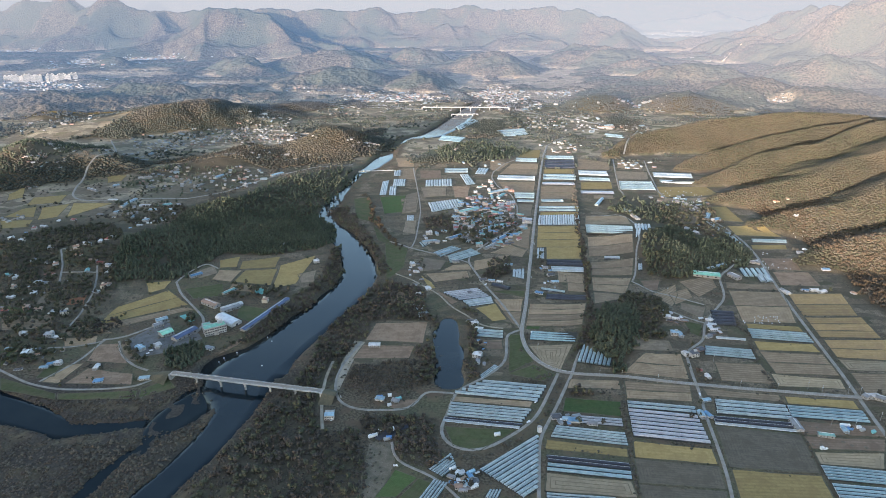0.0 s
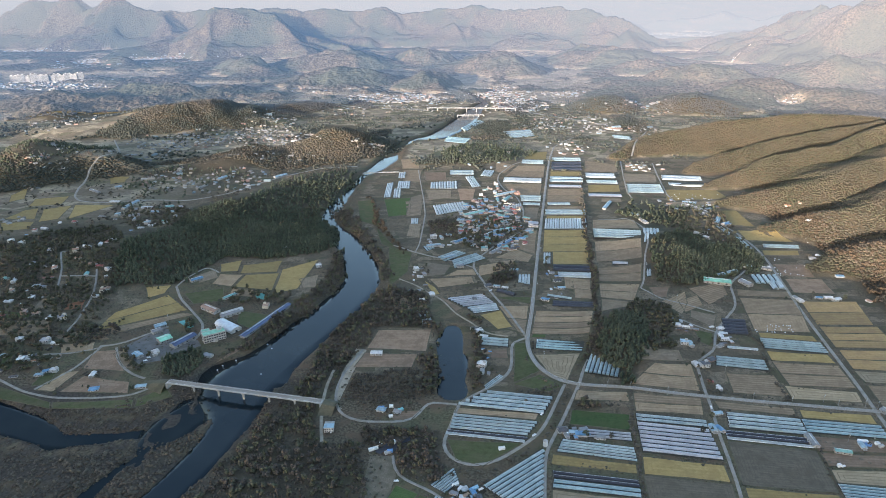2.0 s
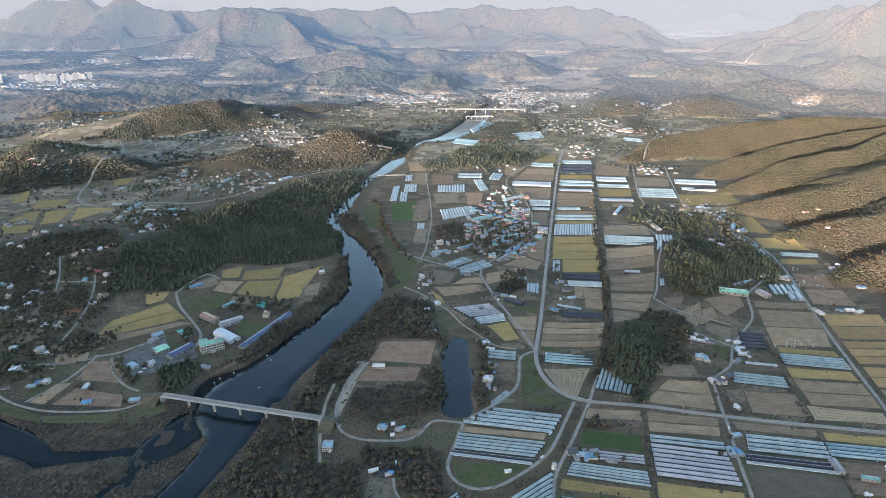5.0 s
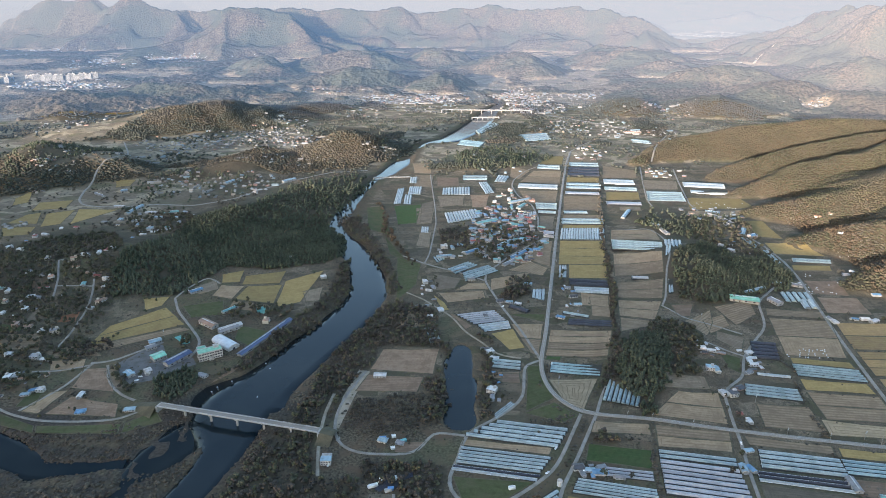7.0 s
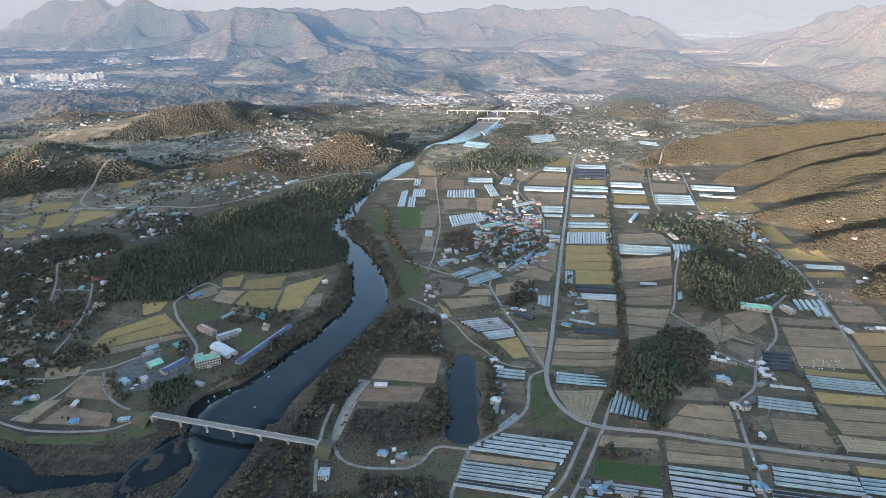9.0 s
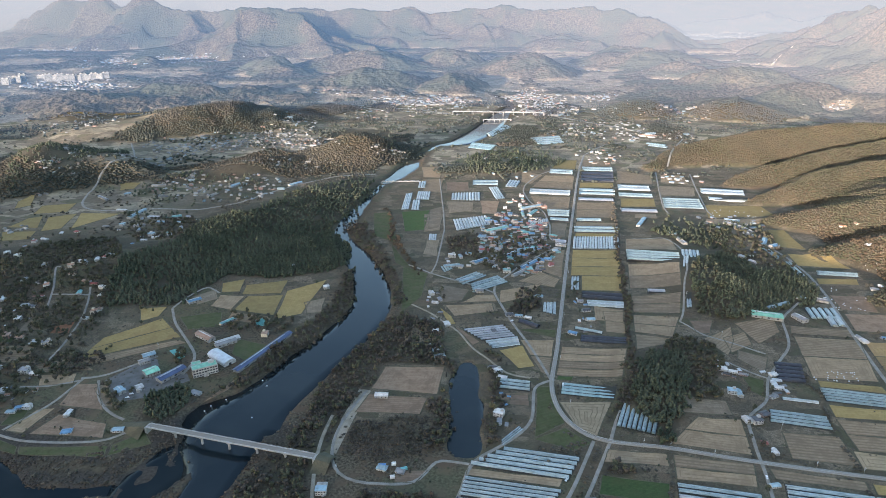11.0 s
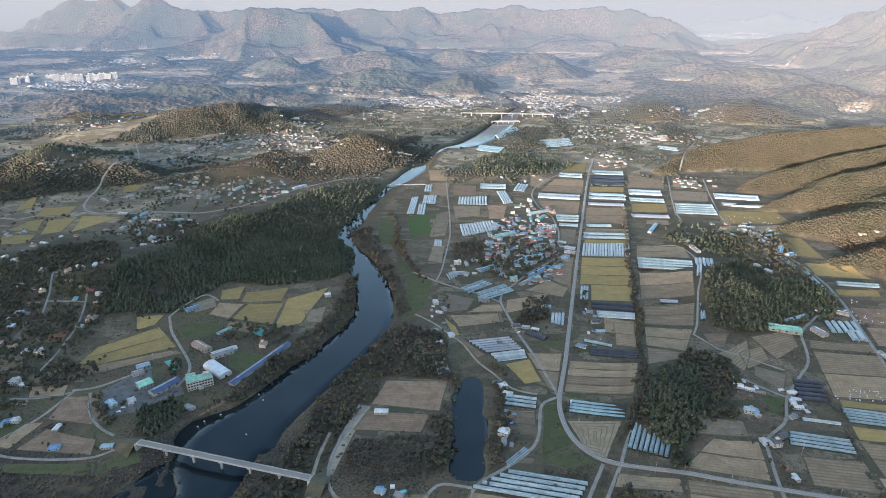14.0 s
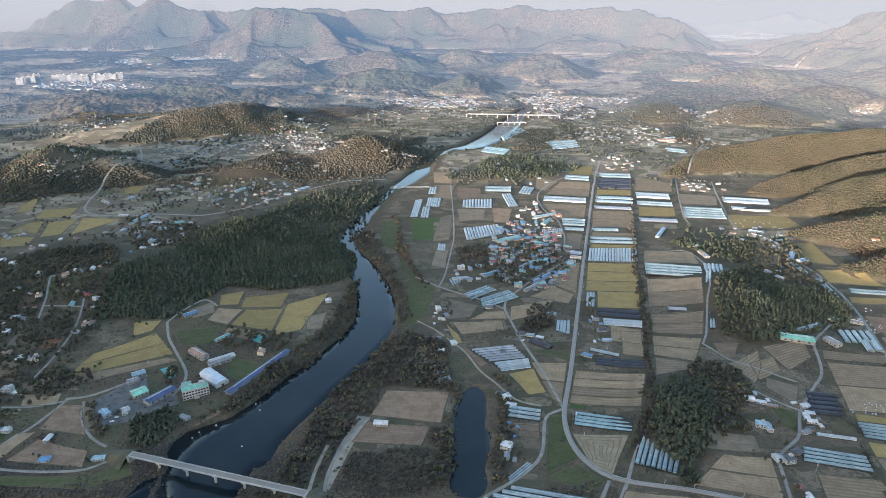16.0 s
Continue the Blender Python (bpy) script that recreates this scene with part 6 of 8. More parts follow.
# single trees that stand by houses and lanes
def tree(x, y, high, kind):
    """A tree with a tapered trunk, limbs and a crown of many small clumps."""
    key = ("tree", kind)
    m = spot(x, y, random.uniform(0, 360), -0.1, high / 8.0)
    if key in SINGLES:
        return copy_thing(SINGLES[key], m)
    rng = np.random.default_rng(len(SINGLES) + 900)
    label = {"pine": "dark green pine with a ragged crown", "willow": "olive green broadleaf tree", "rust": "rust-brown autumn tree", "bush": "nearly bare brownish tree"}[kind]
    top = thing("tree", m, label + " by the houses", "tree", "single trees")
    bm = bmesh.new()
    bmesh.ops.create_cone(bm, cap_ends=True, segments=8, radius1=0.26, radius2=0.08, depth=5.6, matrix=Matrix.Translation((0, 0, 2.8)))
    trunk = part("trunk", bm, M["bark"], top, "brown bark")
    for i in range(2):
        a, z = i * 2.6, 2.4 + 0.9 * i
        bm = bmesh.new()
        bmesh.ops.create_cone(bm, cap_ends=True, segments=5, radius1=0.09, radius2=0.03, depth=2.0,
                              matrix=Matrix.Translation((0.75 * math.cos(a), 0.75 * math.sin(a), z + 0.6)) @ pose(0, 0, 0, 0, 52, math.degrees(a)))
        part("limb", bm, M["bark"], trunk)
    vs, fs = [], []
    for i in range(34):
        h = rng.random()
        r = (2.6 * (1 - h) ** 0.7 + 0.2 if kind == "pine" else 2.7 * math.sqrt(max(0.04, 1 - (1.7 * h - 0.75) ** 2))) * math.sqrt(rng.uniform(0.15, 1))
        a = rng.uniform(0, 6.28)
        v = ICO_V * (1 + 0.5 * (rng.random((len(ICO_V), 1)) - 0.5)) * rng.uniform(0.5, 0.95) + (r * math.cos(a), r * math.sin(a), 2.2 + 5.4 * h)
        fs.append(ICO_F + sum(len(q) for q in vs))
        vs.append(v)
    mesh_object("crown", np.concatenate(vs), np.concatenate(fs), M[kind], top)
    SINGLES[key] = top
    return top


SINGLES = {}

# ---- houses, sheds and other buildings ----
def roof_mat(name, c, rough=0.55):
    d = tuple(v * 0.7 for v in c)
    return surface(name, c, tuple(min(1, v * 1.12) for v in c), d, 0.5, 5, rough, relief_m=0.03, vary=0.18, stretch=(3, 0.4, 1))


ROOF = {
    "blue": (roof_mat("blue_sheet_roof", (0.085, 0.185, 0.29)), "blue sheet roof"), "sky": (roof_mat("pale_blue_roof", (0.19, 0.28, 0.325)), "pale blue roof"),
    "teal": (roof_mat("teal_roof", (0.11, 0.24, 0.235)), "teal green roof"), "red": (roof_mat("red_roof", (0.21, 0.060, 0.050)), "dull red roof"),
    "orange": (roof_mat("orange_tiles", (0.26, 0.14, 0.09)), "orange tiled roof"), "white": (roof_mat("white_roof", (0.40, 0.40, 0.39)), "white roof"),
    "grey": (roof_mat("grey_tiles", (0.17, 0.17, 0.175)), "grey roof"), "dark": (roof_mat("black_tiles", (0.06, 0.06, 0.065)), "dark tiled roof"),
    "brown": (roof_mat("rusty_roof", (0.22, 0.14, 0.10)), "rusty brown roof"), "green": (roof_mat("green_roof", (0.16, 0.38, 0.28)), "bright green roof"),
    "navy": (roof_mat("navy_panels", (0.05, 0.07, 0.13), 0.35), "dark navy panel roof"),
}
WALL = {
    "white": surface("white_render", (0.33, 0.32, 0.30), (0.42, 0.41, 0.39), (0.25, 0.235, 0.215), 0.8, 3, 0.85, vary=0.12),
    "cream": surface("cream_render", (0.36, 0.32, 0.255), (0.44, 0.39, 0.31), (0.28, 0.25, 0.20), 0.8, 3, 0.85, vary=0.12),
    "brick": surface("brick_wall", (0.19, 0.115, 0.09), (0.25, 0.155, 0.12), (0.16, 0.105, 0.085), 0.3, 3, 0.9, vary=0.12),
    "grey": surface("block_wall", (0.22, 0.21, 0.20), (0.29, 0.28, 0.26), (0.17, 0.16, 0.145), 0.5, 3, 0.9, vary=0.12),
}
M["glass"] = surface("dark_window_glass", (0.02, 0.025, 0.03), (0.035, 0.04, 0.05), (0.03, 0.03, 0.035), 1, 4, 0.08, relief_m=0, spec=0.5)
M["door"] = surface("painted_door", (0.10, 0.08, 0.06), (0.15, 0.12, 0.09), (0.08, 0.06, 0.05), 0.4, 1, 0.6)
M["steel"] = surface("galvanised_steel", (0.42, 0.43, 0.44), (0.55, 0.56, 0.57), (0.35, 0.34, 0.32), 0.3, 2, 0.45, 0.7, 0.0)
M["tyre"] = surface("tyre_rubber", (0.02, 0.02, 0.02), (0.03, 0.03, 0.03), (0.025, 0.024, 0.022), 0.2, 1, 0.9)
M["car_paint"] = surface("white_car_paint", (0.62, 0.62, 0.62), (0.7, 0.7, 0.7), (0.5, 0.5, 0.5), 1, 3, 0.25, relief_m=0, vary=0.25)
M["bale"] = surface("bale_film", (0.40, 0.41, 0.42), (0.47, 0.48, 0.49), (0.43, 0.44, 0.45), 0.3, 1, 0.4)


def gable_bm(l, w, h, rise):
    """Walls with gable ends along x."""
    bm = bmesh.new()
    v = [bm.verts.new(p) for p in ((-l / 2, -w / 2, -0.6), (l / 2, -w / 2, -0.6), (l / 2, w / 2, -0.6), (-l / 2, w / 2, -0.6), (-l / 2, -w / 2, h), (l / 2, -w / 2, h), (l / 2, w / 2, h), (-l / 2, w / 2, h),
                                   (-l / 2, 0, h + rise), (l / 2, 0, h + rise))]
    for f in ((0, 1, 5, 4), (2, 3, 7, 6), (1, 2, 6, 9, 5), (3, 0, 4, 8, 7), (3, 2, 1, 0)):
        bm.faces.new([v[i] for i in f])
    return bm


def slab_roof(l, w, h, rise, over, hip=0.0, thick=0.22):
    """A pitched roof with eaves, as a thick folded slab; hip draws the ridge in."""
    bm = bmesh.new()
    e = h - rise * over / (w / 2) + 0.06
    tops = [(-l / 2 - over, -w / 2 - over, e), (l / 2 + over, -w / 2 - over, e), (l / 2 + over, w / 2 + over, e), (-l / 2 - over, w / 2 + over, e),
            (-l / 2 - over + hip, 0, h + rise + 0.06), (l / 2 + over - hip, 0, h + rise + 0.06)]
    v = [bm.verts.new(p) for p in tops] + [bm.verts.new((x, y, z + thick)) for x, y, z in tops]
    up = ((6, 7, 11, 10), (8, 9, 10, 11), (7, 8, 11), (9, 6, 10))
    for f in up if hip else up[:2]:
        bm.faces.new([v[i] for i in f])
    down = ((0, 4, 5, 1), (2, 5, 4, 3), (1, 5, 2), (3, 4, 0))
    for f in down if hip else down[:2]:
        bm.faces.new([v[i] for i in f])
    rim = ((0, 1, 7, 6), (1, 2, 8, 7), (2, 3, 9, 8), (3, 0, 6, 9)) if hip else ((0, 1, 7, 6), (2, 3, 9, 8), (1, 5, 11, 7), (5, 2, 8, 11), (3, 4, 10, 9), (4, 0, 6, 10))
    for f in rim:
        bm.faces.new([v[i] for i in f])
    return bm


def window_part(top, x, y, z, w, h, side):
    """A framed window on a wall; side: the axis that it faces."""
    bm = bmesh.new()
    if side == "y":
        box(bm, x - w / 2, y - 0.06, z, x + w / 2, y + 0.06, z + h, 0.02)
    else:
        box(bm, x - 0.06, y - w / 2, z, x + 0.06, y + w / 2, z + h, 0.02)
    return part("window", bm, M["glass"], top)


def template(kind, roof, wall, lite=False):
    """One house of a kind at the origin, out of which the others are copied."""
    rm, rlabel = ROOF[roof]
    if kind == "cottage":
        l, w, h, rise = 11.0, 7.5, 3.0, 1.7
        top = thing("house", Matrix(), "single-storey %s-walled farmhouse with a %s" % (wall, rlabel), "house", "village houses")
        part("wall", gable_bm(l, w, h, rise), WALL[wall], top)
        roof_ob = part("roof", slab_roof(l, w, h, rise, 0.7, 2.6), rm, top, rlabel)
        part("ridge", box(bmesh.new(), -3.6, -0.2, h + rise + 0.16, 3.6, 0.2, h + rise + 0.46, 0.06), rm, roof_ob)
        part("porch", box(bmesh.new(), -2.0, -w / 2 - 1.6, 2.5, 3.0, -w / 2 + 0.05, 2.68, 0.03), rm, top)
    elif kind == "gable":
        l, w, h, rise = 12.5, 7.0, 2.8, 1.6
        top = thing("house", Matrix(), "low %s-walled village house with a gabled %s" % (wall, rlabel), "house", "village houses")
        part("wall", gable_bm(l, w, h, rise), WALL[wall], top)
        part("roof", slab_roof(l, w, h, rise, 0.5), rm, top, rlabel)
        part("lean_to", box(bmesh.new(), -l / 2 - 2.6, -2.4, -0.4, -l / 2 + 0.04, 2.4, 2.1, 0.05), WALL["grey"], top)
    elif kind == "outhouse":
        l, w, h, rise = 8.0, 5.0, 2.3, 0.7
        top = thing("outhouse", Matrix(), "small %s-walled outhouse with a %s" % (wall, rlabel), "outhouse", "village outhouses")
        part("wall", gable_bm(l, w, h, rise), WALL[wall], top)
        part("roof", slab_roof(l, w, h, rise, 0.4), rm, top, rlabel)
        return top
    elif kind == "villa":
        l, w, h, rise = 11.0, 9.0, 6.0, 0.4
        top = thing("house", Matrix(), "two-storey %s-walled villa with a flat %s" % (wall, rlabel), "house", "village houses")
        part("wall", box(bmesh.new(), -l / 2, -w / 2, -0.6, l / 2, w / 2, h, 0.05), WALL[wall], top)
        part("roof", box(bmesh.new(), -l / 2 - 0.3, -w / 2 - 0.3, h + 0.003, l / 2 + 0.3, w / 2 + 0.3, h + 0.35, 0.08), rm, top, rlabel)
        part("stair_box", box(bmesh.new(), 1.2, 0.5, h + 0.353, l / 2 - 0.6, w / 2 - 0.5, h + 2.6, 0.06), WALL[wall], top)
        part("balcony", box(bmesh.new(), -4.2, -w / 2 - 1.4, 3.0, 2.0, -w / 2 + 0.04, 3.9, 0.05), WALL["white"], top)
    else:
        l, w, h, rise = 22.0, 8.5, 3.2, 1.5
        top = thing("shed", Matrix(), "long farm shed with a %s" % rlabel, "shed", "farm sheds")
        part("wall", gable_bm(l, w, h, rise), WALL["grey" if wall == "brick" else wall], top)
        part("roof", slab_roof(l, w, h, rise, 0.4), rm, top, rlabel)
        part("vent", box(bmesh.new(), -l / 2 + 2, -0.45, h + rise + 0.2, l / 2 - 2, 0.45, h + rise + 0.7, 0.08), M["steel"], top)
    rows = (0.9, 3.9) if kind == "villa" else (0.9,)
    for z in rows:
        for x in (-0.36, 0.05, 0.34) if not lite else (0.2,):
            window_part(top, x * l, -w / 2, z, 1.7, 1.3, "y")
        window_part(top, l / 2, 0.0, z, 1.4, 1.2, "x")
    d = part("door", box(bmesh.new(), -l * 0.16 - 0.5, -w / 2 - 0.07, -0.05, -l * 0.16 + 0.5, -w / 2 + 0.05, 2.05, 0.02), M["door"], top)
    if not lite:
        part("handle", box(bmesh.new(), -l * 0.16 + 0.3, -w / 2 - 0.14, 0.95, -l * 0.16 + 0.4, -w / 2 - 0.06, 1.1, 0.01), M["steel"], d)
    return top


TEMPLATES, PLACED = {}, []


def house(kind, roof, x, y, turn=0.0, size=1.0, wall="white", deep=1.0, tall=0.85):
    key = (kind, roof, wall, y > 900)
    m = spot(x, y, turn, 0.35, size) @ Matrix.Diagonal((1, deep, tall, 1))
    PLACED.append((x, y))
    if key not in TEMPLATES:
        TEMPLATES[key] = template(*key)
        TEMPLATES[key].matrix_world = m
        return TEMPLATES[key]
    ob = copy_thing(TEMPLATES[key], Matrix())
    ob.matrix_basis = m
    return ob


def shed(roof, ax, ay, bx, by, width=8.5, wall="grey"):
    """A long shed from one end to the other."""
    l = math.hypot(bx - ax, by - ay)
    m = spot((ax + bx) / 2, (ay + by) / 2, math.degrees(math.atan2(by - ay, bx - ax)), 0.3)
    key = ("shed", roof, wall, ay > 900)
    if key in TEMPLATES:
        ob = copy_thing(TEMPLATES[key], Matrix())
    else:
        ob = TEMPLATES[key] = template(*key)
    PLACED.append(((ax + bx) / 2, (ay + by) / 2))
    ob.matrix_basis = m @ Matrix.Diagonal((l / 22.0, width / 8.5, max(0.8, min(1.2, width / 8.5)), 1))
    return ob


def village(count, roofs, walls, cx, cy, rx, ry, turn=0.0, kinds=("cottage", "gable", "gable", "outhouse", "outhouse", "outhouse", "villa"), size=(0.65, 1.1), gap=12.5, seed=1):
    """Houses strewn over an ellipse, clear of roads and of each other."""
    rng = random.Random(seed)
    c, s = math.cos(radians(turn)), math.sin(radians(turn))
    made, tries = 0, 0
    while made < count and tries < count * 60:
        tries += 1
        r, t = math.sqrt(rng.random()), rng.uniform(0, 2 * math.pi)
        u, v = rx * r * math.cos(t), ry * r * math.sin(t)
        x, y = cx + u * c - v * s, cy + u * s + v * c
        if any((x - px) ** 2 + (y - py) ** 2 < gap * gap for px, py in PLACED):
            continue
        if not off_roads(np.array([x]), np.array([y]), 5.0)[0]:
            continue
        house(rng.choice(kinds), rng.choice(roofs), x, y, rng.choice((0, 90, 15, -20, 100)) + rng.uniform(-12, 12), rng.uniform(*size), rng.choice(walls), rng.uniform(0.8, 1.15), rng.uniform(0.62, 0.8))
        made += 1


def far_houses(name, label, rows, seed, material="far_houses", scale=1.0):
    """Far settlements as one object of small gabled blocks: rows of x, y, half width, half depth, count."""
    rng = np.random.default_rng(seed)
    unit = np.array([(-1, -1, 0), (1, -1, 0), (1, 1, 0), (-1, 1, 0), (-1, -1, 1), (1, -1, 1), (1, 1, 1), (-1, 1, 1), (-1, 0, 1.55), (1, 0, 1.55)], float)
    tris = ((0, 1, 5, 4), (1, 2, 6, 9, 5), (2, 3, 7, 6), (3, 0, 4, 8, 7), (4, 5, 9, 8), (6, 7, 8, 9))
    vs, fs, base = [], [], 0
    for cx, cy, rx, ry, n in rows:
        r, t = np.sqrt(rng.random(n)), rng.uniform(0, 2 * math.pi, n)
        x, y = cx + rx * r * np.cos(t), cy + ry * r * np.sin(t)
        z = ground_z(x, y)
        low = relief(x, y) < (1e9 if scale == 1.0 else 32)
        for i in np.nonzero(low)[0]:
            l, w, h = rng.uniform(2.6, 4.6), rng.uniform(2.2, 3.2), rng.uniform(1.5, 3.0)
            if rng.random() < 0.12:
                l, w, h = l * 2.2, w * 1.6, h * 1.3
            a = rng.choice((0.0, 1.57)) + rng.uniform(-0.4, 0.4)
            p = unit * (l * scale, w * scale, h * scale)
            px, py = p[:, 0] * math.cos(a) - p[:, 1] * math.sin(a) + x[i], p[:, 0] * math.sin(a) + p[:, 1] * math.cos(a) + y[i]
            q, _ = squash(np.stack([px, py, p[:, 2] + z[i] - 0.5], -1))
            vs.append(q)
            fs += [tuple(j + base for j in f) for f in tris]
            base += 10
    ob = mesh_object(name, np.concatenate(vs), fs, M[material])
    return tagged(ob, label, "houses", kind="stuff")


def far_house_material(name="far_house_paint", far=False, light=0.46):
    m, t, s = nodes(name)
    g = t.nodes.new("ShaderNodeNewGeometry")
    tone = t.nodes.new("ShaderNodeValToRGB")
    tone.color_ramp.interpolation = "CONSTANT"
    stops = ((0.0, (0.30, 0.29, 0.275)), (0.26, (0.12, 0.114, 0.106)), (0.44, (0.48, 0.47, 0.45)), (0.62, (0.20, 0.30, 0.36)), (0.72, (0.32, 0.16, 0.11)), (0.80, (0.18, 0.18, 0.18)), (0.90, (0.36, 0.30, 0.23)))
    while len(tone.color_ramp.elements) < len(stops):
        tone.color_ramp.elements.new(0.5)
    for e, (p, c) in zip(tone.color_ramp.elements, stops):
        e.position, e.color = p, (*(v * light for v in c), 1)
    t.links.new(g.outputs["Random Per Island"], tone.inputs[0])
    n = grain(t, 2.0, 3)
    col = mix(t, ramp(t, n, 0.3, 0.7, 0, 0.3), tone.outputs[0], (0.25, 0.23, 0.2))
    t.links.new(col, s.inputs["Base Color"])
    s.inputs["Roughness"].default_value = 0.7
    # far: glowing haze is mixed over the house paint
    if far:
        mix_in_haze(t, s)
    return m


M["far_houses"] = far_house_material()
M["hazy_houses"] = far_house_material("haze_mixed_house_paint", True, 0.5)


M["tower"] = surface("hazed_white_tower_paint", (0.19, 0.19, 0.185), (0.23, 0.23, 0.222), (0.165, 0.165, 0.16), 2, 14, 0.8, vary=0.08)

# The towers' paint gets the same emissive haze.
mix_in_haze(M["tower"].node_tree, M["tower"].node_tree.nodes["Principled BSDF"])


def tower_block(x, y, turn, storeys, l=34.0):
    """A far block of flats: body, roof housing and a strip of windows for each storey pair."""
    h, w = storeys * 2.1, 13.0
    top = thing("apartment_tower", spot(x, y, turn), "white concrete apartment tower in the far town", "apartment building", "apartment towers")
    part("wall", box(bmesh.new(), -l / 2, -w / 2, -2, l / 2, w / 2, h, 0.1), M["tower"], top)
    part("roof", box(bmesh.new(), -l / 2 - 0.2, -w / 2 - 0.2, h + 0.003, l / 2 + 0.2, w / 2 + 0.2, h + 0.8, 0.1), WALL["grey"], top)
    for sx in (-0.28, 0.28):
        part("lift_housing", box(bmesh.new(), sx * l - 3, -3, h + 0.803, sx * l + 3, 3, h + 4.5, 0.1), WALL["white"], top)
    for i in range(1, storeys, 2):
        part("window", box(bmesh.new(), -l * 0.46, -w / 2 - 0.08, i * 2.1 + 0.5, l * 0.46, -w / 2 + 0.05, i * 2.1 + 1.4, 0.02), M["glass"], top)


def bridge(ax, ay, bx, by, deck, half, spans, name_label, floor_z=-3.5):
    """A beam bridge on hammerhead piers with kerbs and railings."""
    l = math.hypot(bx - ax, by - ay)
    p, k = squash(np.array([[(ax + bx) / 2, (ay + by) / 2, 0.0]]))
    m = Matrix.Translation(p[0]) @ pose(0, 0, 0, 0, 0, math.degrees(math.atan2(by - ay, bx - ax))) @ Matrix.Scale(float(k[0]), 4)
    top = thing("bridge", m, name_label, "bridge")
    part("deck", box(bmesh.new(), -l / 2, -half, deck - 0.45, l / 2, half, deck, 0.05), M["pier"], top)
    part("roadway", box(bmesh.new(), -l / 2, -half + 0.55, deck + 0.003, l / 2, half - 0.55, deck + 0.09, 0.02), M["asphalt"], top, "grey asphalt roadway")
    for y in (-half * 0.6, 0.0, half * 0.6):
        part("girder", box(bmesh.new(), -l / 2, y - 0.3, deck - 1.75, l / 2, y + 0.3, deck - 0.453, 0.04), M["pier"], top)
    for side in (-1, 1):
        part("kerb", box(bmesh.new(), -l / 2, side * (half - 0.27) - 0.25, deck + 0.002, l / 2, side * (half - 0.27) + 0.25, deck + 0.35, 0.04), M["pier"], top)
        rail = part("railing", box(bmesh.new(), -l / 2, side * (half - 0.25) - 0.06, deck + 1.0, l / 2, side * (half - 0.25) + 0.06, deck + 1.12, 0.02), M["steel"], top, "galvanised railing")
        part("lower_rail", box(bmesh.new(), -l / 2, side * (half - 0.25) - 0.05, deck + 0.65, l / 2, side * (half - 0.25) + 0.05, deck + 0.73, 0.02), M["steel"], rail)
        n = int(l / 4)
        post = None
        for i in range(n + 1):
            x = -l / 2 + 0.2 + (l - 0.4) * i / n
            if post is None:
                post = part("post", box(bmesh.new(), -0.07, -0.07, deck + 0.352, 0.07, 0.07, deck + 1.05), M["steel"], rail)
            else:
                post = new("post", post.data)
                post.parent = rail
            post.location = (x, side * (half - 0.25), 0)
    for i in range(1, spans):
        x = -l / 2 + l * i / spans
        pier = part("pier", rod(bmesh.new(), x, 0, floor_z - 2, deck - 2.9, 1.15, 1.15, 16), M["pier"], top)
        bm = bmesh.new()
        v = [bm.verts.new(q) for s in (-0.9, 0.9) for q in ((x + s, -1.2, deck - 3.1), (x + s, 1.2, deck - 3.1), (x + s, half * 0.85, deck - 2.3), (x + s, half * 0.85, deck - 1.76), (x + s, -half * 0.85, deck - 1.76), (x + s, -half * 0.85, deck - 2.3))]
        bm.faces.new(v[:6][::-1])
        bm.faces.new(v[6:])
        for j in range(6):
            bm.faces.new((v[j], v[(j + 1) % 6], v[6 + (j + 1) % 6], v[6 + j]))
        part("pier_cap", bm, M["pier"], pier)
        part("footing", box(bmesh.new(), x - 2.2, -2.6, floor_z - 2, x + 2.2, 2.6, floor_z - 0.2, 0.1), M["pier"], pier)
    for side in (-1, 1):
        part("abutment", box(bmesh.new(), side * (l / 2 + 1.2) - 1.3, -half - 0.6, -4, side * (l / 2 + 1.2) + 1.3, half + 0.6, deck - 0.46, 0.08), M["pier"], top)
    return top


def ramp_bank(ax, ay, az, bx, by, bz, half, label):
    """An earth bank that carries a road up to a bridge."""
    n = 8
    a, b = np.array((ax, ay, az), float), np.array((bx, by, bz), float)
    d = (b - a)[:2] / np.linalg.norm((b - a)[:2])
    side = np.array((-d[1], d[0], 0))
    rows = []
    for i in range(n + 1):
        p = a + (b - a) * i / n
        spread = half + max(0.5, (p[2] + 0.8) * 1.8)
        rows.append([p + side * spread - (0, 0, p[2] + 0.8), p + side * half, p - side * half, p - side * spread - (0, 0, p[2] + 0.8)])
    ob = tagged(grid_mesh("embankment", np.array(rows), M["bund"], smooth_on=False), label, "embankment", kind="structure")
    return ob


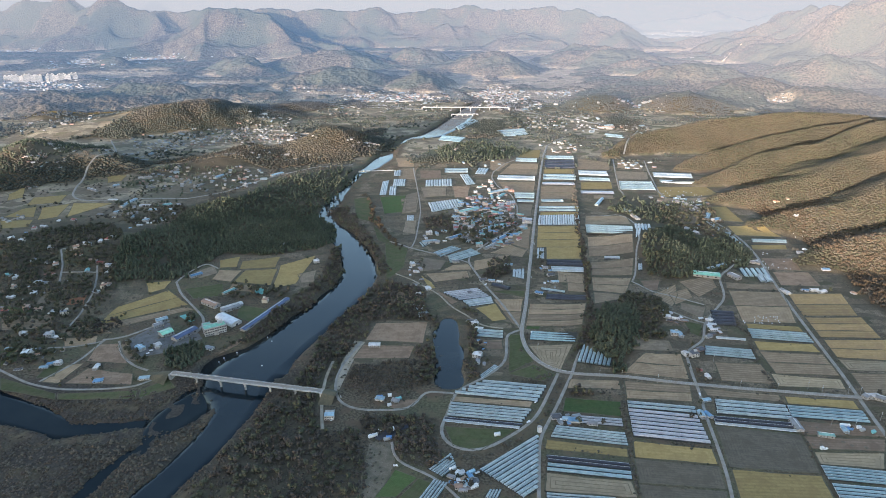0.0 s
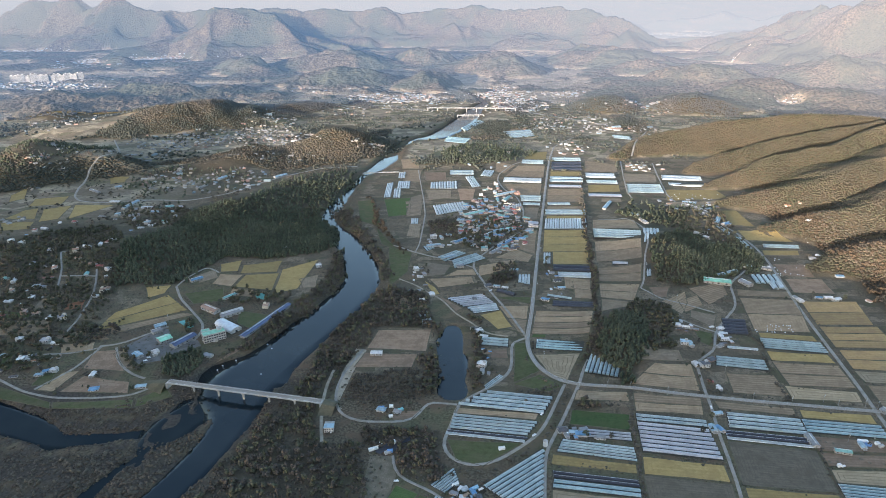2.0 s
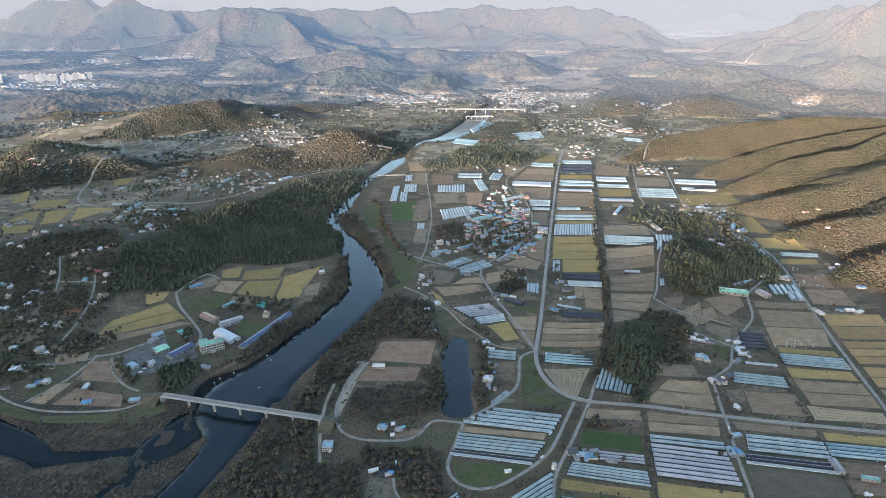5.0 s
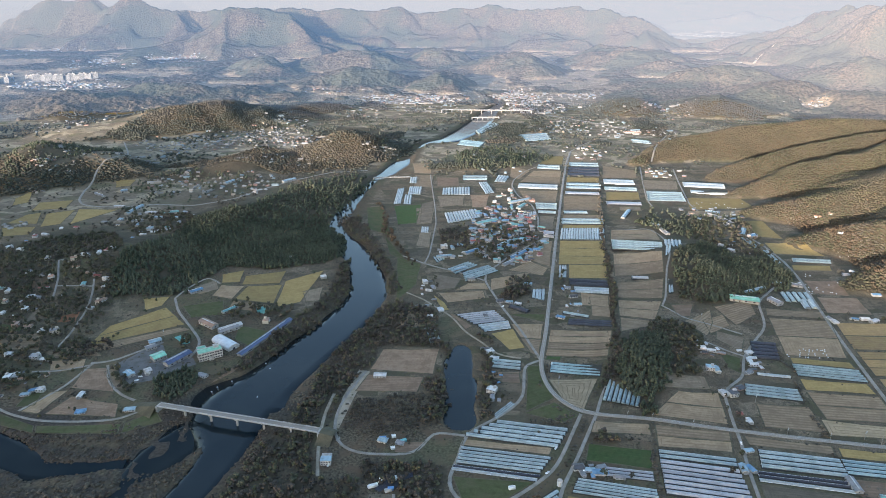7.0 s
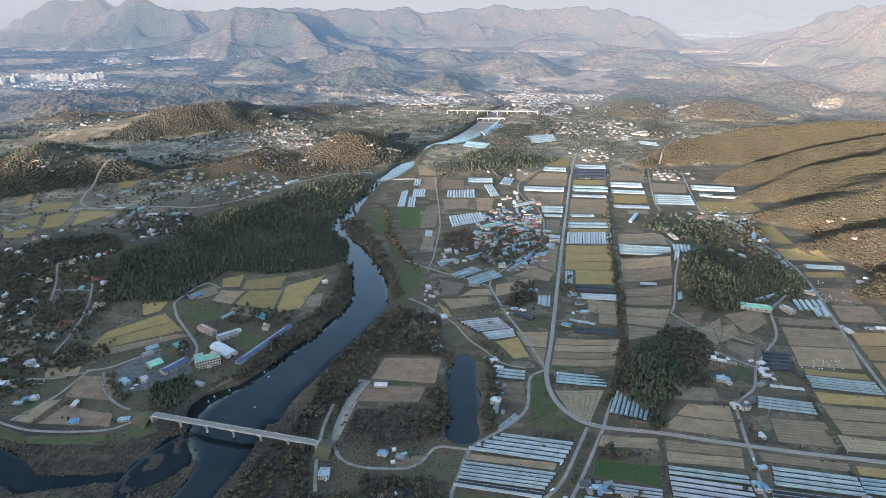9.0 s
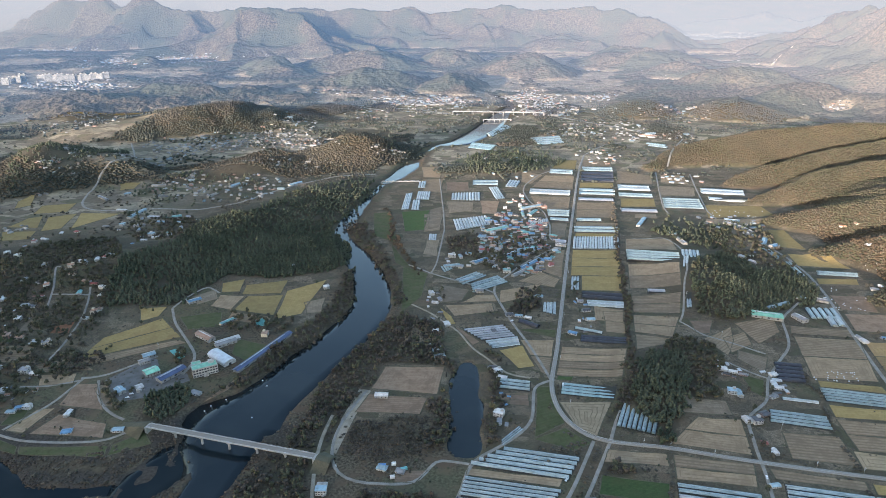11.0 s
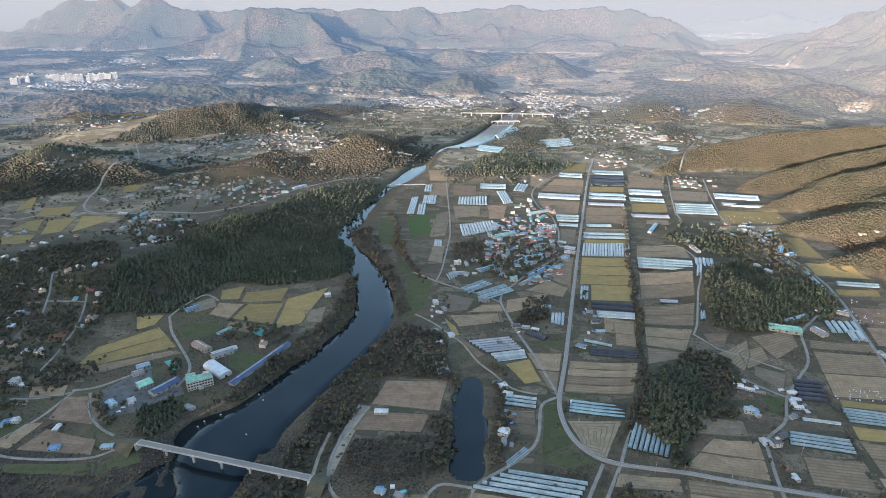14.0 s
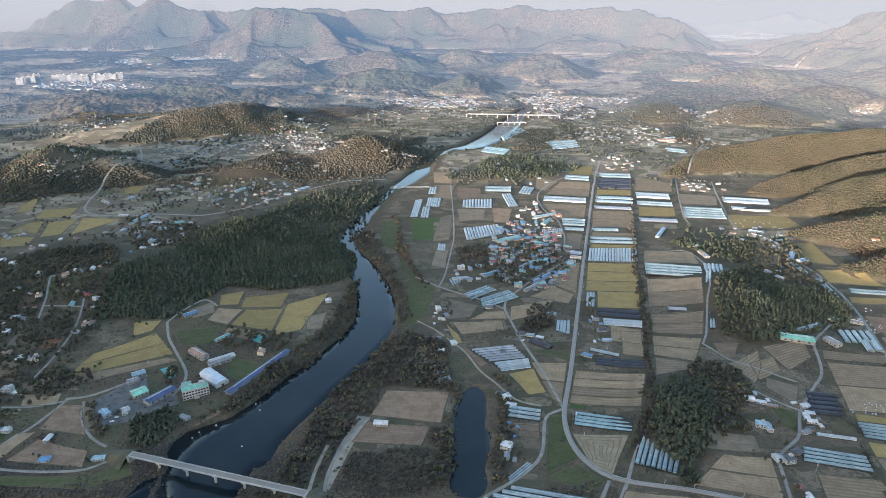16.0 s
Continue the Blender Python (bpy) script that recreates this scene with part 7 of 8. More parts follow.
def utility_pole(x, y, turn, high=11.0):
    key = "pole"
    m = spot(x, y, turn)
    if key in TEMPLATES:
        return copy_thing(TEMPLATES[key], m)
    top = TEMPLATES[key] = thing("utility_pole", m, "grey concrete utility pole with cross-arms by the road", "utility pole", "utility poles")
    part("pole", rod(bmesh.new(), 0, 0, -0.5, high, 0.20, 0.11, 10), M["concrete"], top)
    for z in (high - 0.6, high - 1.8):
        arm = part("cross_arm", box(bmesh.new(), -0.9, -0.16, z, 0.9, -0.04, z + 0.12, 0.01), M["steel"], top)
        for x0 in (-0.8, 0.0, 0.8):
            part("insulator", rod(bmesh.new(), x0, -0.10, z + 0.12, z + 0.42, 0.07, 0.05, 8), M["bale"], arm)
    part("transformer", rod(bmesh.new(), 0.42, 0, high - 3.6, high - 2.5, 0.28, 0.28, 10), M["steel"], top)
    return top


def silage_bale(x, y):
    m = spot(x, y, random.uniform(0, 180), 0.2, random.uniform(0.72, 0.9))
    if "bale" in TEMPLATES:
        return copy_thing(TEMPLATES["bale"], m)
    bm = bmesh.new()
    bmesh.ops.create_cone(bm, cap_ends=True, segments=14, radius1=0.85, radius2=0.85, depth=1.5, matrix=Matrix.Translation((0, 0, 0.8)) @ pose(0, 0, 0, 0, 90, 0))
    bmesh.ops.bevel(bm, geom=[e for e in bm.edges if len(e.link_faces) == 2 and abs(e.link_faces[0].normal.dot(e.link_faces[1].normal)) < 0.3], offset=0.15, segments=2, affect="EDGES")
    me = bpy.data.meshes.new("silage_bale")
    bm.to_mesh(me)
    bm.free()
    me.materials.append(M["bale"])
    ob = new("silage_bale", me)
    ob.matrix_world = m
    TEMPLATES["bale"] = ob
    return tagged(ob, "round silage bale wrapped in white film on stubble", "bale", "silage bales")


def car(x, y, turn):
    m = spot(x, y, turn, 0.55)
    if "car" in TEMPLATES:
        return copy_thing(TEMPLATES["car"], m)
    top = TEMPLATES["car"] = thing("car", m, "small white farm pickup parked beside a lane", "car", "parked cars")
    body = part("body", box(bmesh.new(), -2.3, -0.85, 0.4, 2.3, 0.85, 0.95, 0.12), M["car_paint"], top)
    part("cabin", box(bmesh.new(), 0.1, -0.8, 0.953, 1.7, 0.8, 1.75, 0.18), M["car_paint"], top)
    part("windscreen", box(bmesh.new(), 1.5, -0.66, 1.1, 1.74, 0.66, 1.62, 0.03), M["glass"], top)
    part("cargo_bed", box(bmesh.new(), -2.2, -0.8, 0.953, -0.1, 0.8, 1.25, 0.04), M["steel"], top)
    for hx in (-1.5, 1.45):
        for hy in (-0.8, 0.8):
            bm = bmesh.new()
            bmesh.ops.create_cone(bm, cap_ends=True, segments=14, radius1=0.36, radius2=0.36, depth=0.24, matrix=Matrix.Translation((hx, hy, 0.36)) @ pose(0, 0, 0, 90, 0, 0))
            part("wheel", bm, M["tyre"], top)
    for hy in (-0.6, 0.6):
        part("headlight", box(bmesh.new(), 2.24, hy - 0.14, 0.62, 2.36, hy + 0.14, 0.78, 0.02), M["glass"], body)
    return top


# ---- houses and sheds, place by place ----
house('villa', 'grey', -647, 954, 99, 0.81, 'cream')
house('villa', 'orange', -597, 942, 26, 0.83, 'cream')
house('cottage', 'white', -588, 955, -9, 0.90, 'white')
house('cottage', 'orange', -579, 916, -16, 0.81, 'cream')
house('gable', 'grey', -645, 904, 96, 0.81, 'white')
house('villa', 'orange', -600, 887, 111, 0.78, 'white')
house('cottage', 'dark', -618, 897, 88, 0.83, 'white')
house('gable', 'teal', -546, 876, 108, 0.86, 'white')
house('villa', 'white', -522, 893, 163, 0.72, 'white')
house('gable', 'white', -517, 878, 97, 0.75, 'white')
house('gable', 'red', -537, 899, -1, 0.79, 'brick')
house('gable', 'brown', -550, 902, 173, 0.85, 'brick')
house('cottage', 'teal', -650, 850, -12, 0.85, 'white')
house('gable', 'white', -636, 845, 110, 0.91, 'white')
house('villa', 'orange', -621, 816, 92, 0.70, 'cream')
house('villa', 'white', -584, 802, 96, 0.73, 'white')
house('cottage', 'white', -608, 789, 174, 0.87, 'white')
house('gable', 'white', -599, 838, 24, 0.80, 'white')
house('gable', 'grey', -589, 837, -6, 0.76, 'white')
house('villa', 'brown', -570, 762, 109, 0.82, 'brick')
house('cottage', 'brown', -554, 762, 11, 0.89, 'cream')
house('cottage', 'white', -530, 752, 101, 0.85, 'white')
house('villa', 'grey', -512, 751, 28, 0.90, 'cream')
house('villa', 'orange', -501, 835, 99, 0.85, 'cream')
house('cottage', 'brown', -499, 844, 99, 0.74, 'white')
house('cottage', 'white', -504, 818, -7, 0.80, 'white')
house('villa', 'white', -532, 694, 176, 0.70, 'white')
house('villa', 'grey', -497, 690, 4, 0.90, 'white')
house('gable', 'white', -483, 687, 0, 0.78, 'white')
house('cottage', 'sky', -527, 657, -21, 0.69, 'white')
house('villa', 'white', -500, 647, 97, 0.77, 'white')
house('cottage', 'white', -495, 652, 106, 0.81, 'white')
house('gable', 'blue', -456, 625, 27, 0.74, 'white')
house('villa', 'white', -448, 625, 0, 0.68, 'white')
house('gable', 'sky', -460, 617, 8, 0.69, 'white')
house('gable', 'white', -400, 618, 94, 0.75, 'white')
house('cottage', 'blue', -383, 589, 15, 0.85, 'white')
house('gable', 'white', -557, 983, 21, 0.77, 'white')
house('cottage', 'red', -560, 971, 93, 0.77, 'white')
house('gable', 'white', -566, 960, 108, 0.83, 'white')
house('gable', 'grey', -577, 948, 113, 0.70, 'white')
house('villa', 'red', -748, 1072, 104, 0.78, 'white')
house('gable', 'white', -740, 1087, 168, 0.90, 'white')
house('cottage', 'red', -712, 1135, -16, 0.81, 'white')
house('cottage', 'white', -736, 1127, 106, 0.68, 'white')
house('villa', 'white', -744, 1003, -6, 0.76, 'white')
house('villa', 'white', -714, 986, -6, 0.83, 'cream')
house('gable', 'white', -565, 1094, 1, 0.79, 'white')
house('gable', 'white', -554, 1111, 172, 0.83, 'white')
house('cottage', 'white', -531, 1119, 26, 0.69, 'white')
house('gable', 'grey', -542, 1114, -9, 0.91, 'white')
house('villa', 'white', -206, 934, 25, 0.75, 'white')
house('cottage', 'white', -280, 1013, 106, 0.72, 'white')
house('villa', 'brown', -251, 790, 91, 0.86, 'cream')
house('gable', 'white', -349, 665, 104, 0.75, 'white')
house('gable', 'grey', -284, 660, -21, 0.87, 'white')
house('gable', 'sky', -334, 595, 9, 0.84, 'white')
house('cottage', 'sky', -367, 659, 90, 0.80, 'white')
house('cottage', 'red', 294, 612, 169, 0.55, 'brick')
house('gable', 'white', 299, 600, 94, 0.62, 'white')
house('gable', 'white', 348, 707, -6, 0.82, 'white')
house('cottage', 'white', 354, 734, 18, 0.79, 'white')
house('gable', 'white', 347, 715, 83, 0.76, 'white')
house('cottage', 'white', 298, 737, 167, 0.89, 'white')
house('gable', 'white', 309, 734, -16, 0.73, 'white')
house('villa', 'sky', 294, 696, -8, 0.81, 'white')
house('gable', 'sky', 301, 694, 91, 0.87, 'white')
house('cottage', 'white', 291, 647, 101, 0.89, 'white')
house('villa', 'dark', 300, 645, 13, 0.87, 'white')
house('gable', 'grey', 336, 690, 29, 0.71, 'white')
house('cottage', 'dark', 313, 658, 27, 0.87, 'brick')
house('villa', 'white', 42, 722, 25, 0.76, 'white')
house('gable', 'white', 47, 710, -15, 0.78, 'white')
house('villa', 'white', 41, 642, -23, 0.90, 'white')
house('gable', 'grey', 41, 630, 87, 0.68, 'white')
house('villa', 'white', -49, 922, 112, 0.78, 'white')
house('gable', 'white', -42, 895, 168, 0.69, 'white')
house('cottage', 'white', -34, 813, -8, 0.91, 'white')
house('cottage', 'white', -22, 832, 106, 0.89, 'white')
house('cottage', 'dark', 115, 525, 9, 0.91, 'white')
house('gable', 'sky', 125, 522, -2, 0.69, 'white')
house('gable', 'blue', 132, 519, 177, 0.90, 'white')
house('gable', 'grey', 150, 514, -6, 0.69, 'white')
house('gable', 'grey', 8, 439, -21, 0.53, 'white')
house('cottage', 'white', 16, 444, 18, 0.62, 'white')
house('gable', 'blue', 24, 441, 113, 0.58, 'white')
house('cottage', 'dark', 29, 434, 99, 0.56, 'white')
house('gable', 'white', 27, 427, 28, 0.58, 'white')
house('gable', 'grey', 18, 423, 2, 0.54, 'white')
house('cottage', 'brown', 14, 427, 8, 0.66, 'white')
house('cottage', 'grey', 163, 911, -4, 0.74, 'white')
house('gable', 'dark', 167, 882, 15, 0.88, 'white')
house('gable', 'sky', 169, 856, 6, 0.83, 'white')
house('gable', 'blue', 140, 817, -23, 0.86, 'white')
house('gable', 'sky', 264, 529, 89, 0.83, 'white')
house('gable', 'blue', 271, 529, 109, 0.69, 'white')
house('gable', 'sky', 279, 554, 11, 0.66, 'white')
house('gable', 'sky', 396, 505, 82, 0.71, 'white')
house('gable', 'white', 460, 561, 6, 0.91, 'white')
house('cottage', 'sky', -67, 556, 163, 0.80, 'white')
house('cottage', 'grey', -50, 553, -14, 0.72, 'white')
house('gable', 'sky', 74, 861, -6, 0.75, 'white')
house('cottage', 'dark', 61, 863, 17, 0.92, 'white')
house('gable', 'white', 86, 856, -21, 0.71, 'white')
house('gable', 'sky', 106, 922, 3, 0.87, 'white')
house('cottage', 'dark', 39, 817, 101, 0.69, 'white')
house('gable', 'dark', 37, 730, -7, 0.77, 'white')
house('gable', 'white', 473, 1099, 4, 0.69, 'white')
house('gable', 'white', 545, 827, 176, 0.86, 'white')
house('gable', 'white', 554, 821, 24, 0.91, 'white')
house('gable', 'blue', 532, 827, -10, 0.68, 'white')
house('gable', 'grey', 499, 826, 98, 0.74, 'white')
house('cottage', 'white', 500, 817, 98, 0.87, 'white')
house('cottage', 'brown', 700, 1211, 94, 0.71, 'cream')
house('gable', 'white', 657, 1096, 1, 0.77, 'white')
house('gable', 'white', 613, 977, 104, 0.71, 'white')
house('cottage', 'grey', 601, 972, 164, 0.91, 'white')
house('gable', 'blue', 603, 900, 177, 0.87, 'white')
house('gable', 'orange', 679, 1214, 164, 0.86, 'cream')
house('cottage', 'brown', 597, 817, 113, 0.70, 'white')
shed('brown', -336, 787, -312, 771, 10)
shed('white', -303, 761, -281, 780, 9)
shed('navy', -335, 679, -319, 707, 11)
shed('green', -357, 691, -347, 702, 13)
shed('sky', -378, 727, -367, 736, 9)
shed('grey', -376, 714, -367, 722, 8)
shed('sky', -373, 663, -363, 655, 8)
shed('grey', -302, 757, -283, 774, 9)
shed('white', -352, 663, -347, 668, 9)
shed('blue', -388, 872, -375, 885, 8)
shed('navy', -257, 704, -221, 794, 8)
shed('green', 385, 876, 421, 866, 15)
shed('sky', 413, 892, 448, 911, 7)
shed('sky', 473, 939, 484, 933, 7)
shed('grey', 496, 936, 513, 927, 7)
shed('grey', 442, 878, 450, 861, 10)
shed('white', -91, 667, -77, 667, 7)
shed('grey', 489, 1269, 510, 1253, 8)
shed('grey', 510, 1253, 522, 1214, 8)
shed('grey', 507, 1214, 517, 1192, 8)
shed('sky', 498, 1290, 522, 1277, 7)
shed('sky', 514, 1149, 532, 1184, 8)
shed('blue', 524, 1142, 538, 1149, 10)
shed('white', 454, 1099, 461, 1089, 7)
shed('white', 462, 1077, 470, 1065, 7)
shed('sky', 366, 1213, 379, 1198, 7)
shed('grey', 376, 1175, 380, 1146, 8)
shed('sky', 320, 1240, 344, 1289, 7)
shed('grey', 15, 934, 26, 936, 8)
shed('teal', 365, 497, 379, 494, 5)
shed('grey', 352, 520, 351, 502, 7)
shed('grey', 461, 559, 472, 552, 8)
shed('grey', 451, 562, 453, 556, 8)
shed('sky', -664, 1224, -659, 1278, 9)
shed('white', -629, 1233, -606, 1233, 8)
shed('teal', -582, 1233, -565, 1240, 10)
shed('sky', -603, 1206, -580, 1205, 7)
shed('grey', -630, 1178, -611, 1186, 7)
shed('white', -715, 1274, -694, 1274, 7)
shed('sky', -759, 1381, -748, 1390, 9)
shed('sky', -551, 1456, -539, 1483, 9)
shed('grey', -808, 1367, -776, 1344, 6)
shed('sky', -419, 1475, -398, 1503, 9)
shed('teal', -318, 812, -304, 832, 5)
shed('blue', 85, 1019, 119, 1062, 8)
shed('grey', 72, 992, 101, 1027, 6)
shed('teal', 32, 1191, 71, 1217, 10)
shed('sky', 106, 1332, 146, 1359, 8)
shed('blue', 11, 1039, 32, 1059, 8)
shed('sky', -11, 966, 13, 981, 6)
shed('teal', 118, 1293, 135, 1323, 8)
shed('grey', 153, 1132, 171, 1128, 7)
shed('sky', 69, 1077, 87, 1102, 7)
shed('sky', -36, 1024, -12, 1030, 7)
shed('orange', 533, 2130, 588, 2116, 14)
shed('sky', 557, 2154, 589, 2164, 10)
village(185, ('blue', 'sky', 'teal', 'red', 'grey', 'blue', 'teal', 'brown', 'dark', 'grey', 'red', 'dark'), ('cream', 'grey', 'brick', 'grey', 'white'), 88, 1157, 71, 166, gap=7.0, seed=11)
village(8, ('white', 'sky', 'grey'), ('cream', 'grey', 'brick', 'grey', 'white'), -12, 1053, 28, 45, gap=11, seed=12)
village(16, ('white', 'orange', 'brown', 'teal'), ('cream', 'grey', 'brick', 'grey', 'white'), 112, 1351, 41, 91, gap=12, seed=13)
village(20, ('white', 'brown', 'orange', 'grey', 'sky'), ('cream', 'grey', 'brick', 'grey', 'white'), 93, 1702, 87, 139, gap=13, seed=14)
village(24, ('white', 'grey', 'sky', 'brown'), ('cream', 'grey', 'brick', 'grey', 'white'), 349, 1830, 63, 95, gap=13, seed=15)
village(14, ('white', 'sky', 'grey'), ('cream', 'grey', 'brick', 'grey', 'white'), 501, 1603, 60, 50, gap=14, seed=16)
village(16, ('grey', 'white', 'sky', 'brown'), ('cream', 'grey', 'brick', 'grey', 'white'), 500, 1269, 60, 55, gap=13, seed=17)
village(14, ('white', 'sky', 'grey', 'teal'), ('cream', 'grey', 'brick', 'grey', 'white'), -588, 1183, 94, 66, gap=14, seed=18)
village(6, ('dark', 'grey', 'blue'), ('grey', 'brick', 'white'), 128, 522, 13, 8, kinds=('outhouse', 'outhouse', 'gable'), size=(0.42, 0.75), gap=7, seed=19)
village(8, ('grey', 'white', 'dark', 'blue'), ('grey', 'brick', 'white'), 161, 869, 13, 53, kinds=('outhouse', 'outhouse', 'gable'), size=(0.42, 0.75), gap=8, seed=20)
village(8, ('white', 'grey', 'dark'), ('grey', 'brick', 'white'), 308, 740, 18, 16, kinds=('outhouse', 'outhouse', 'gable'), size=(0.42, 0.75), gap=8, seed=21)
village(6, ('grey', 'white', 'dark'), ('grey', 'brick', 'white'), 350, 712, 9, 34, kinds=('outhouse', 'outhouse', 'gable'), size=(0.42, 0.75), gap=8, seed=22)
village(8, ('grey', 'blue', 'sky', 'white'), ('grey', 'brick', 'white'), 20, 433, 12, 12, kinds=('outhouse', 'outhouse', 'gable'), size=(0.42, 0.75), gap=7, seed=23)
village(6, ('grey', 'white', 'blue'), ('grey', 'brick', 'white'), 44, 669, 9, 61, kinds=('outhouse', 'outhouse', 'gable'), size=(0.42, 0.75), gap=8, seed=24)
village(8, ('white', 'grey', 'sky', 'dark'), ('grey', 'brick', 'white'), -43, 875, 13, 58, kinds=('outhouse', 'outhouse', 'gable'), size=(0.42, 0.75), gap=9, seed=25)
village(8, ('white', 'grey', 'orange', 'dark'), ('grey', 'brick', 'white'), -492, 646, 37, 38, kinds=('outhouse', 'outhouse', 'gable'), size=(0.42, 0.75), gap=9, seed=26)
village(10, ('white', 'grey', 'brown', 'red'), ('grey', 'brick', 'white'), -591, 816, 44, 73, kinds=('outhouse', 'outhouse', 'gable'), size=(0.42, 0.75), gap=10, seed=27)
village(6, ('grey', 'dark', 'blue'), ('grey', 'brick', 'white'), 483, 1092, 19, 40, kinds=('outhouse', 'outhouse', 'gable'), size=(0.42, 0.75), gap=8, seed=28)
village(8, ('white', 'grey', 'blue', 'dark'), ('grey', 'brick', 'white'), -648, 1027, 98, 85, kinds=('outhouse', 'outhouse', 'gable'), size=(0.42, 0.75), gap=12, seed=29)
far_houses('far_village', 'pale houses of the hillside village in low sun', ((-652, 1956, 239, 146, 150), (-626, 2170, 89, 194, 110), (-607, 1945, 167, 73, 90), (-475, 1672, 128, 73, 50), (-810, 1906, 174, 130, 80)), 401, 'far_houses')
far_houses('far_village', 'farmhouses and sheds of the western villages', ((-968, 1648, 80, 110, 60), (-856, 1746, 80, 148, 50), (-653, 1446, 81, 93, 55), (-520, 1449, 96, 114, 75), (-1178, 1753, 81, 46, 40), (-1346, 2160, 157, 213, 60), (-944, 1356, 19, 34, 6), (-960, 1480, 48, 40, 24), (-843, 1152, 22, 28, 10), (-240, 1764, 68, 32, 18), (-363, 1858, 68, 136, 18)), 402, 'far_houses')
far_houses('far_village', 'pale houses along the upper valley', ((-214, 2862, 254, 263, 190), (272, 3040, 149, 285, 170), (91, 2847, 455, 399, 120), (460, 2234, 163, 190, 100), (325, 2167, 94, 92, 40), (-346, 2507, 157, 133, 40), (698, 2580, 223, 208, 70), (659, 2107, 73, 116, 30), (1466, 2670, 249, 42, 60)), 403, 'far_houses')
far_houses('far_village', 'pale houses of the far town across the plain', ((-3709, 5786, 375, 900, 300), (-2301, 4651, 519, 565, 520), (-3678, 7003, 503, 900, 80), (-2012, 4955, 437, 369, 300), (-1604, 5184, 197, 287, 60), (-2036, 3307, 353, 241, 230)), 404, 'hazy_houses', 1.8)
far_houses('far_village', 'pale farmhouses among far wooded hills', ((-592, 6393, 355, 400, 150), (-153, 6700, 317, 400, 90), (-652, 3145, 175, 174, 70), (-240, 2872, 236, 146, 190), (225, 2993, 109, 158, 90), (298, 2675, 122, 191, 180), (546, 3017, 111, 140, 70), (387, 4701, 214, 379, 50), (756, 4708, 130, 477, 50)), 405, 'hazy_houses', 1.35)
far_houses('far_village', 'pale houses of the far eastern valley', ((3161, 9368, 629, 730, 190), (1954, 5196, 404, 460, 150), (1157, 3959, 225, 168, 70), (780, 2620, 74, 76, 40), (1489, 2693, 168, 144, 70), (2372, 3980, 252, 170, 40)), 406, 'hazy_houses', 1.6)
tower_block(-2348, 3446, 20, 15)
tower_block(-2307, 3442, 30, 17)
tower_block(-2284, 3454, 12, 14)
tower_block(-2247, 3457, 28, 18)
tower_block(-2225, 3467, 20, 15)
tower_block(-2186, 3455, 30, 17)
tower_block(-2161, 3479, 12, 14)
tower_block(-2138, 3485, 28, 18)
tower_block(-2103, 3478, 20, 15)
tower_block(-2067, 3471, 30, 17)
tower_block(-2037, 3473, 12, 14)
tower_block(-2010, 3487, 28, 18)
tower_block(-2421, 3272, 20, 15)
tower_block(-2428, 3331, 30, 17)
tower_block(-2453, 3408, 12, 14)
tower_block(-2457, 3450, 28, 18)

# ---- bridges, poles, bales, cars ----
bridge(-303, 596, -130, 561, 7.2, 3.4, 6, 'long pale concrete beam bridge over the river')
ramp_bank(-336, 603, 1.2, -305, 597, 6.9, 3.4, 'grassed earth bank up to the bridge')
ramp_bank(-114, 558, 5.0, -128, 561, 6.9, 3.4, 'grassed earth bank up to the bridge')
bridge(-82, 2512, 261, 2505, 13.0, 8.0, 9, 'long highway viaduct over the upper river', -3)
bridge(34, 2382, 131, 2395, 5.0, 4.0, 5, 'low concrete bridge over the upper river', -3)
bridge(-211, 1529, -125, 1540, 0.6, 2.2, 6, 'low concrete weir bridge across the river', -3)
utility_pole(238, 587, 84)
utility_pole(325, 577, 82)
utility_pole(362, 570, 82)
utility_pole(408, 566, 80)
utility_pole(437, 567, 80)
utility_pole(448, 564, 70)
utility_pole(176, 598, 88)
utility_pole(200, 595, 86)
utility_pole(441, 520, 30)
utility_pole(398, 575, 80)
utility_pole(115, 658, 40)
utility_pole(115, 746, 5)
utility_pole(133, 856, 5)
utility_pole(157, 997, 5)
utility_pole(-107, 548, 40)
utility_pole(-368, 746, 60)
utility_pole(-387, 866, 40)
utility_pole(386, 511, 0)
utility_pole(407, 507, 0)
utility_pole(318, 632, 10)
utility_pole(312, 920, 0)
utility_pole(325, 816, 20)
silage_bale(398, 731)
silage_bale(398, 727)
silage_bale(398, 727)
silage_bale(416, 736)
silage_bale(445, 732)
silage_bale(449, 744)
silage_bale(433, 741)
silage_bale(432, 734)
silage_bale(418, 742)
silage_bale(420, 726)
silage_bale(444, 743)
silage_bale(446, 743)
silage_bale(440, 744)
silage_bale(411, 727)
silage_bale(425, 742)
silage_bale(444, 727)
silage_bale(420, 725)
silage_bale(431, 731)
silage_bale(417, 726)
silage_bale(433, 725)
silage_bale(447, 740)
silage_bale(430, 743)
silage_bale(424, 745)
silage_bale(424, 733)
silage_bale(413, 731)
silage_bale(428, 739)
silage_bale(443, 736)
silage_bale(530, 922)
silage_bale(557, 937)
silage_bale(570, 939)
silage_bale(545, 910)
silage_bale(511, 911)
silage_bale(531, 919)
silage_bale(523, 938)
silage_bale(516, 906)
silage_bale(520, 913)
silage_bale(551, 906)
silage_bale(534, 927)
silage_bale(535, 912)
silage_bale(516, 913)
silage_bale(547, 909)
silage_bale(509, 906)
silage_bale(522, 927)
silage_bale(554, 1315)
silage_bale(521, 1314)
silage_bale(556, 1341)
silage_bale(530, 1347)
silage_bale(501, 1349)
silage_bale(562, 1311)
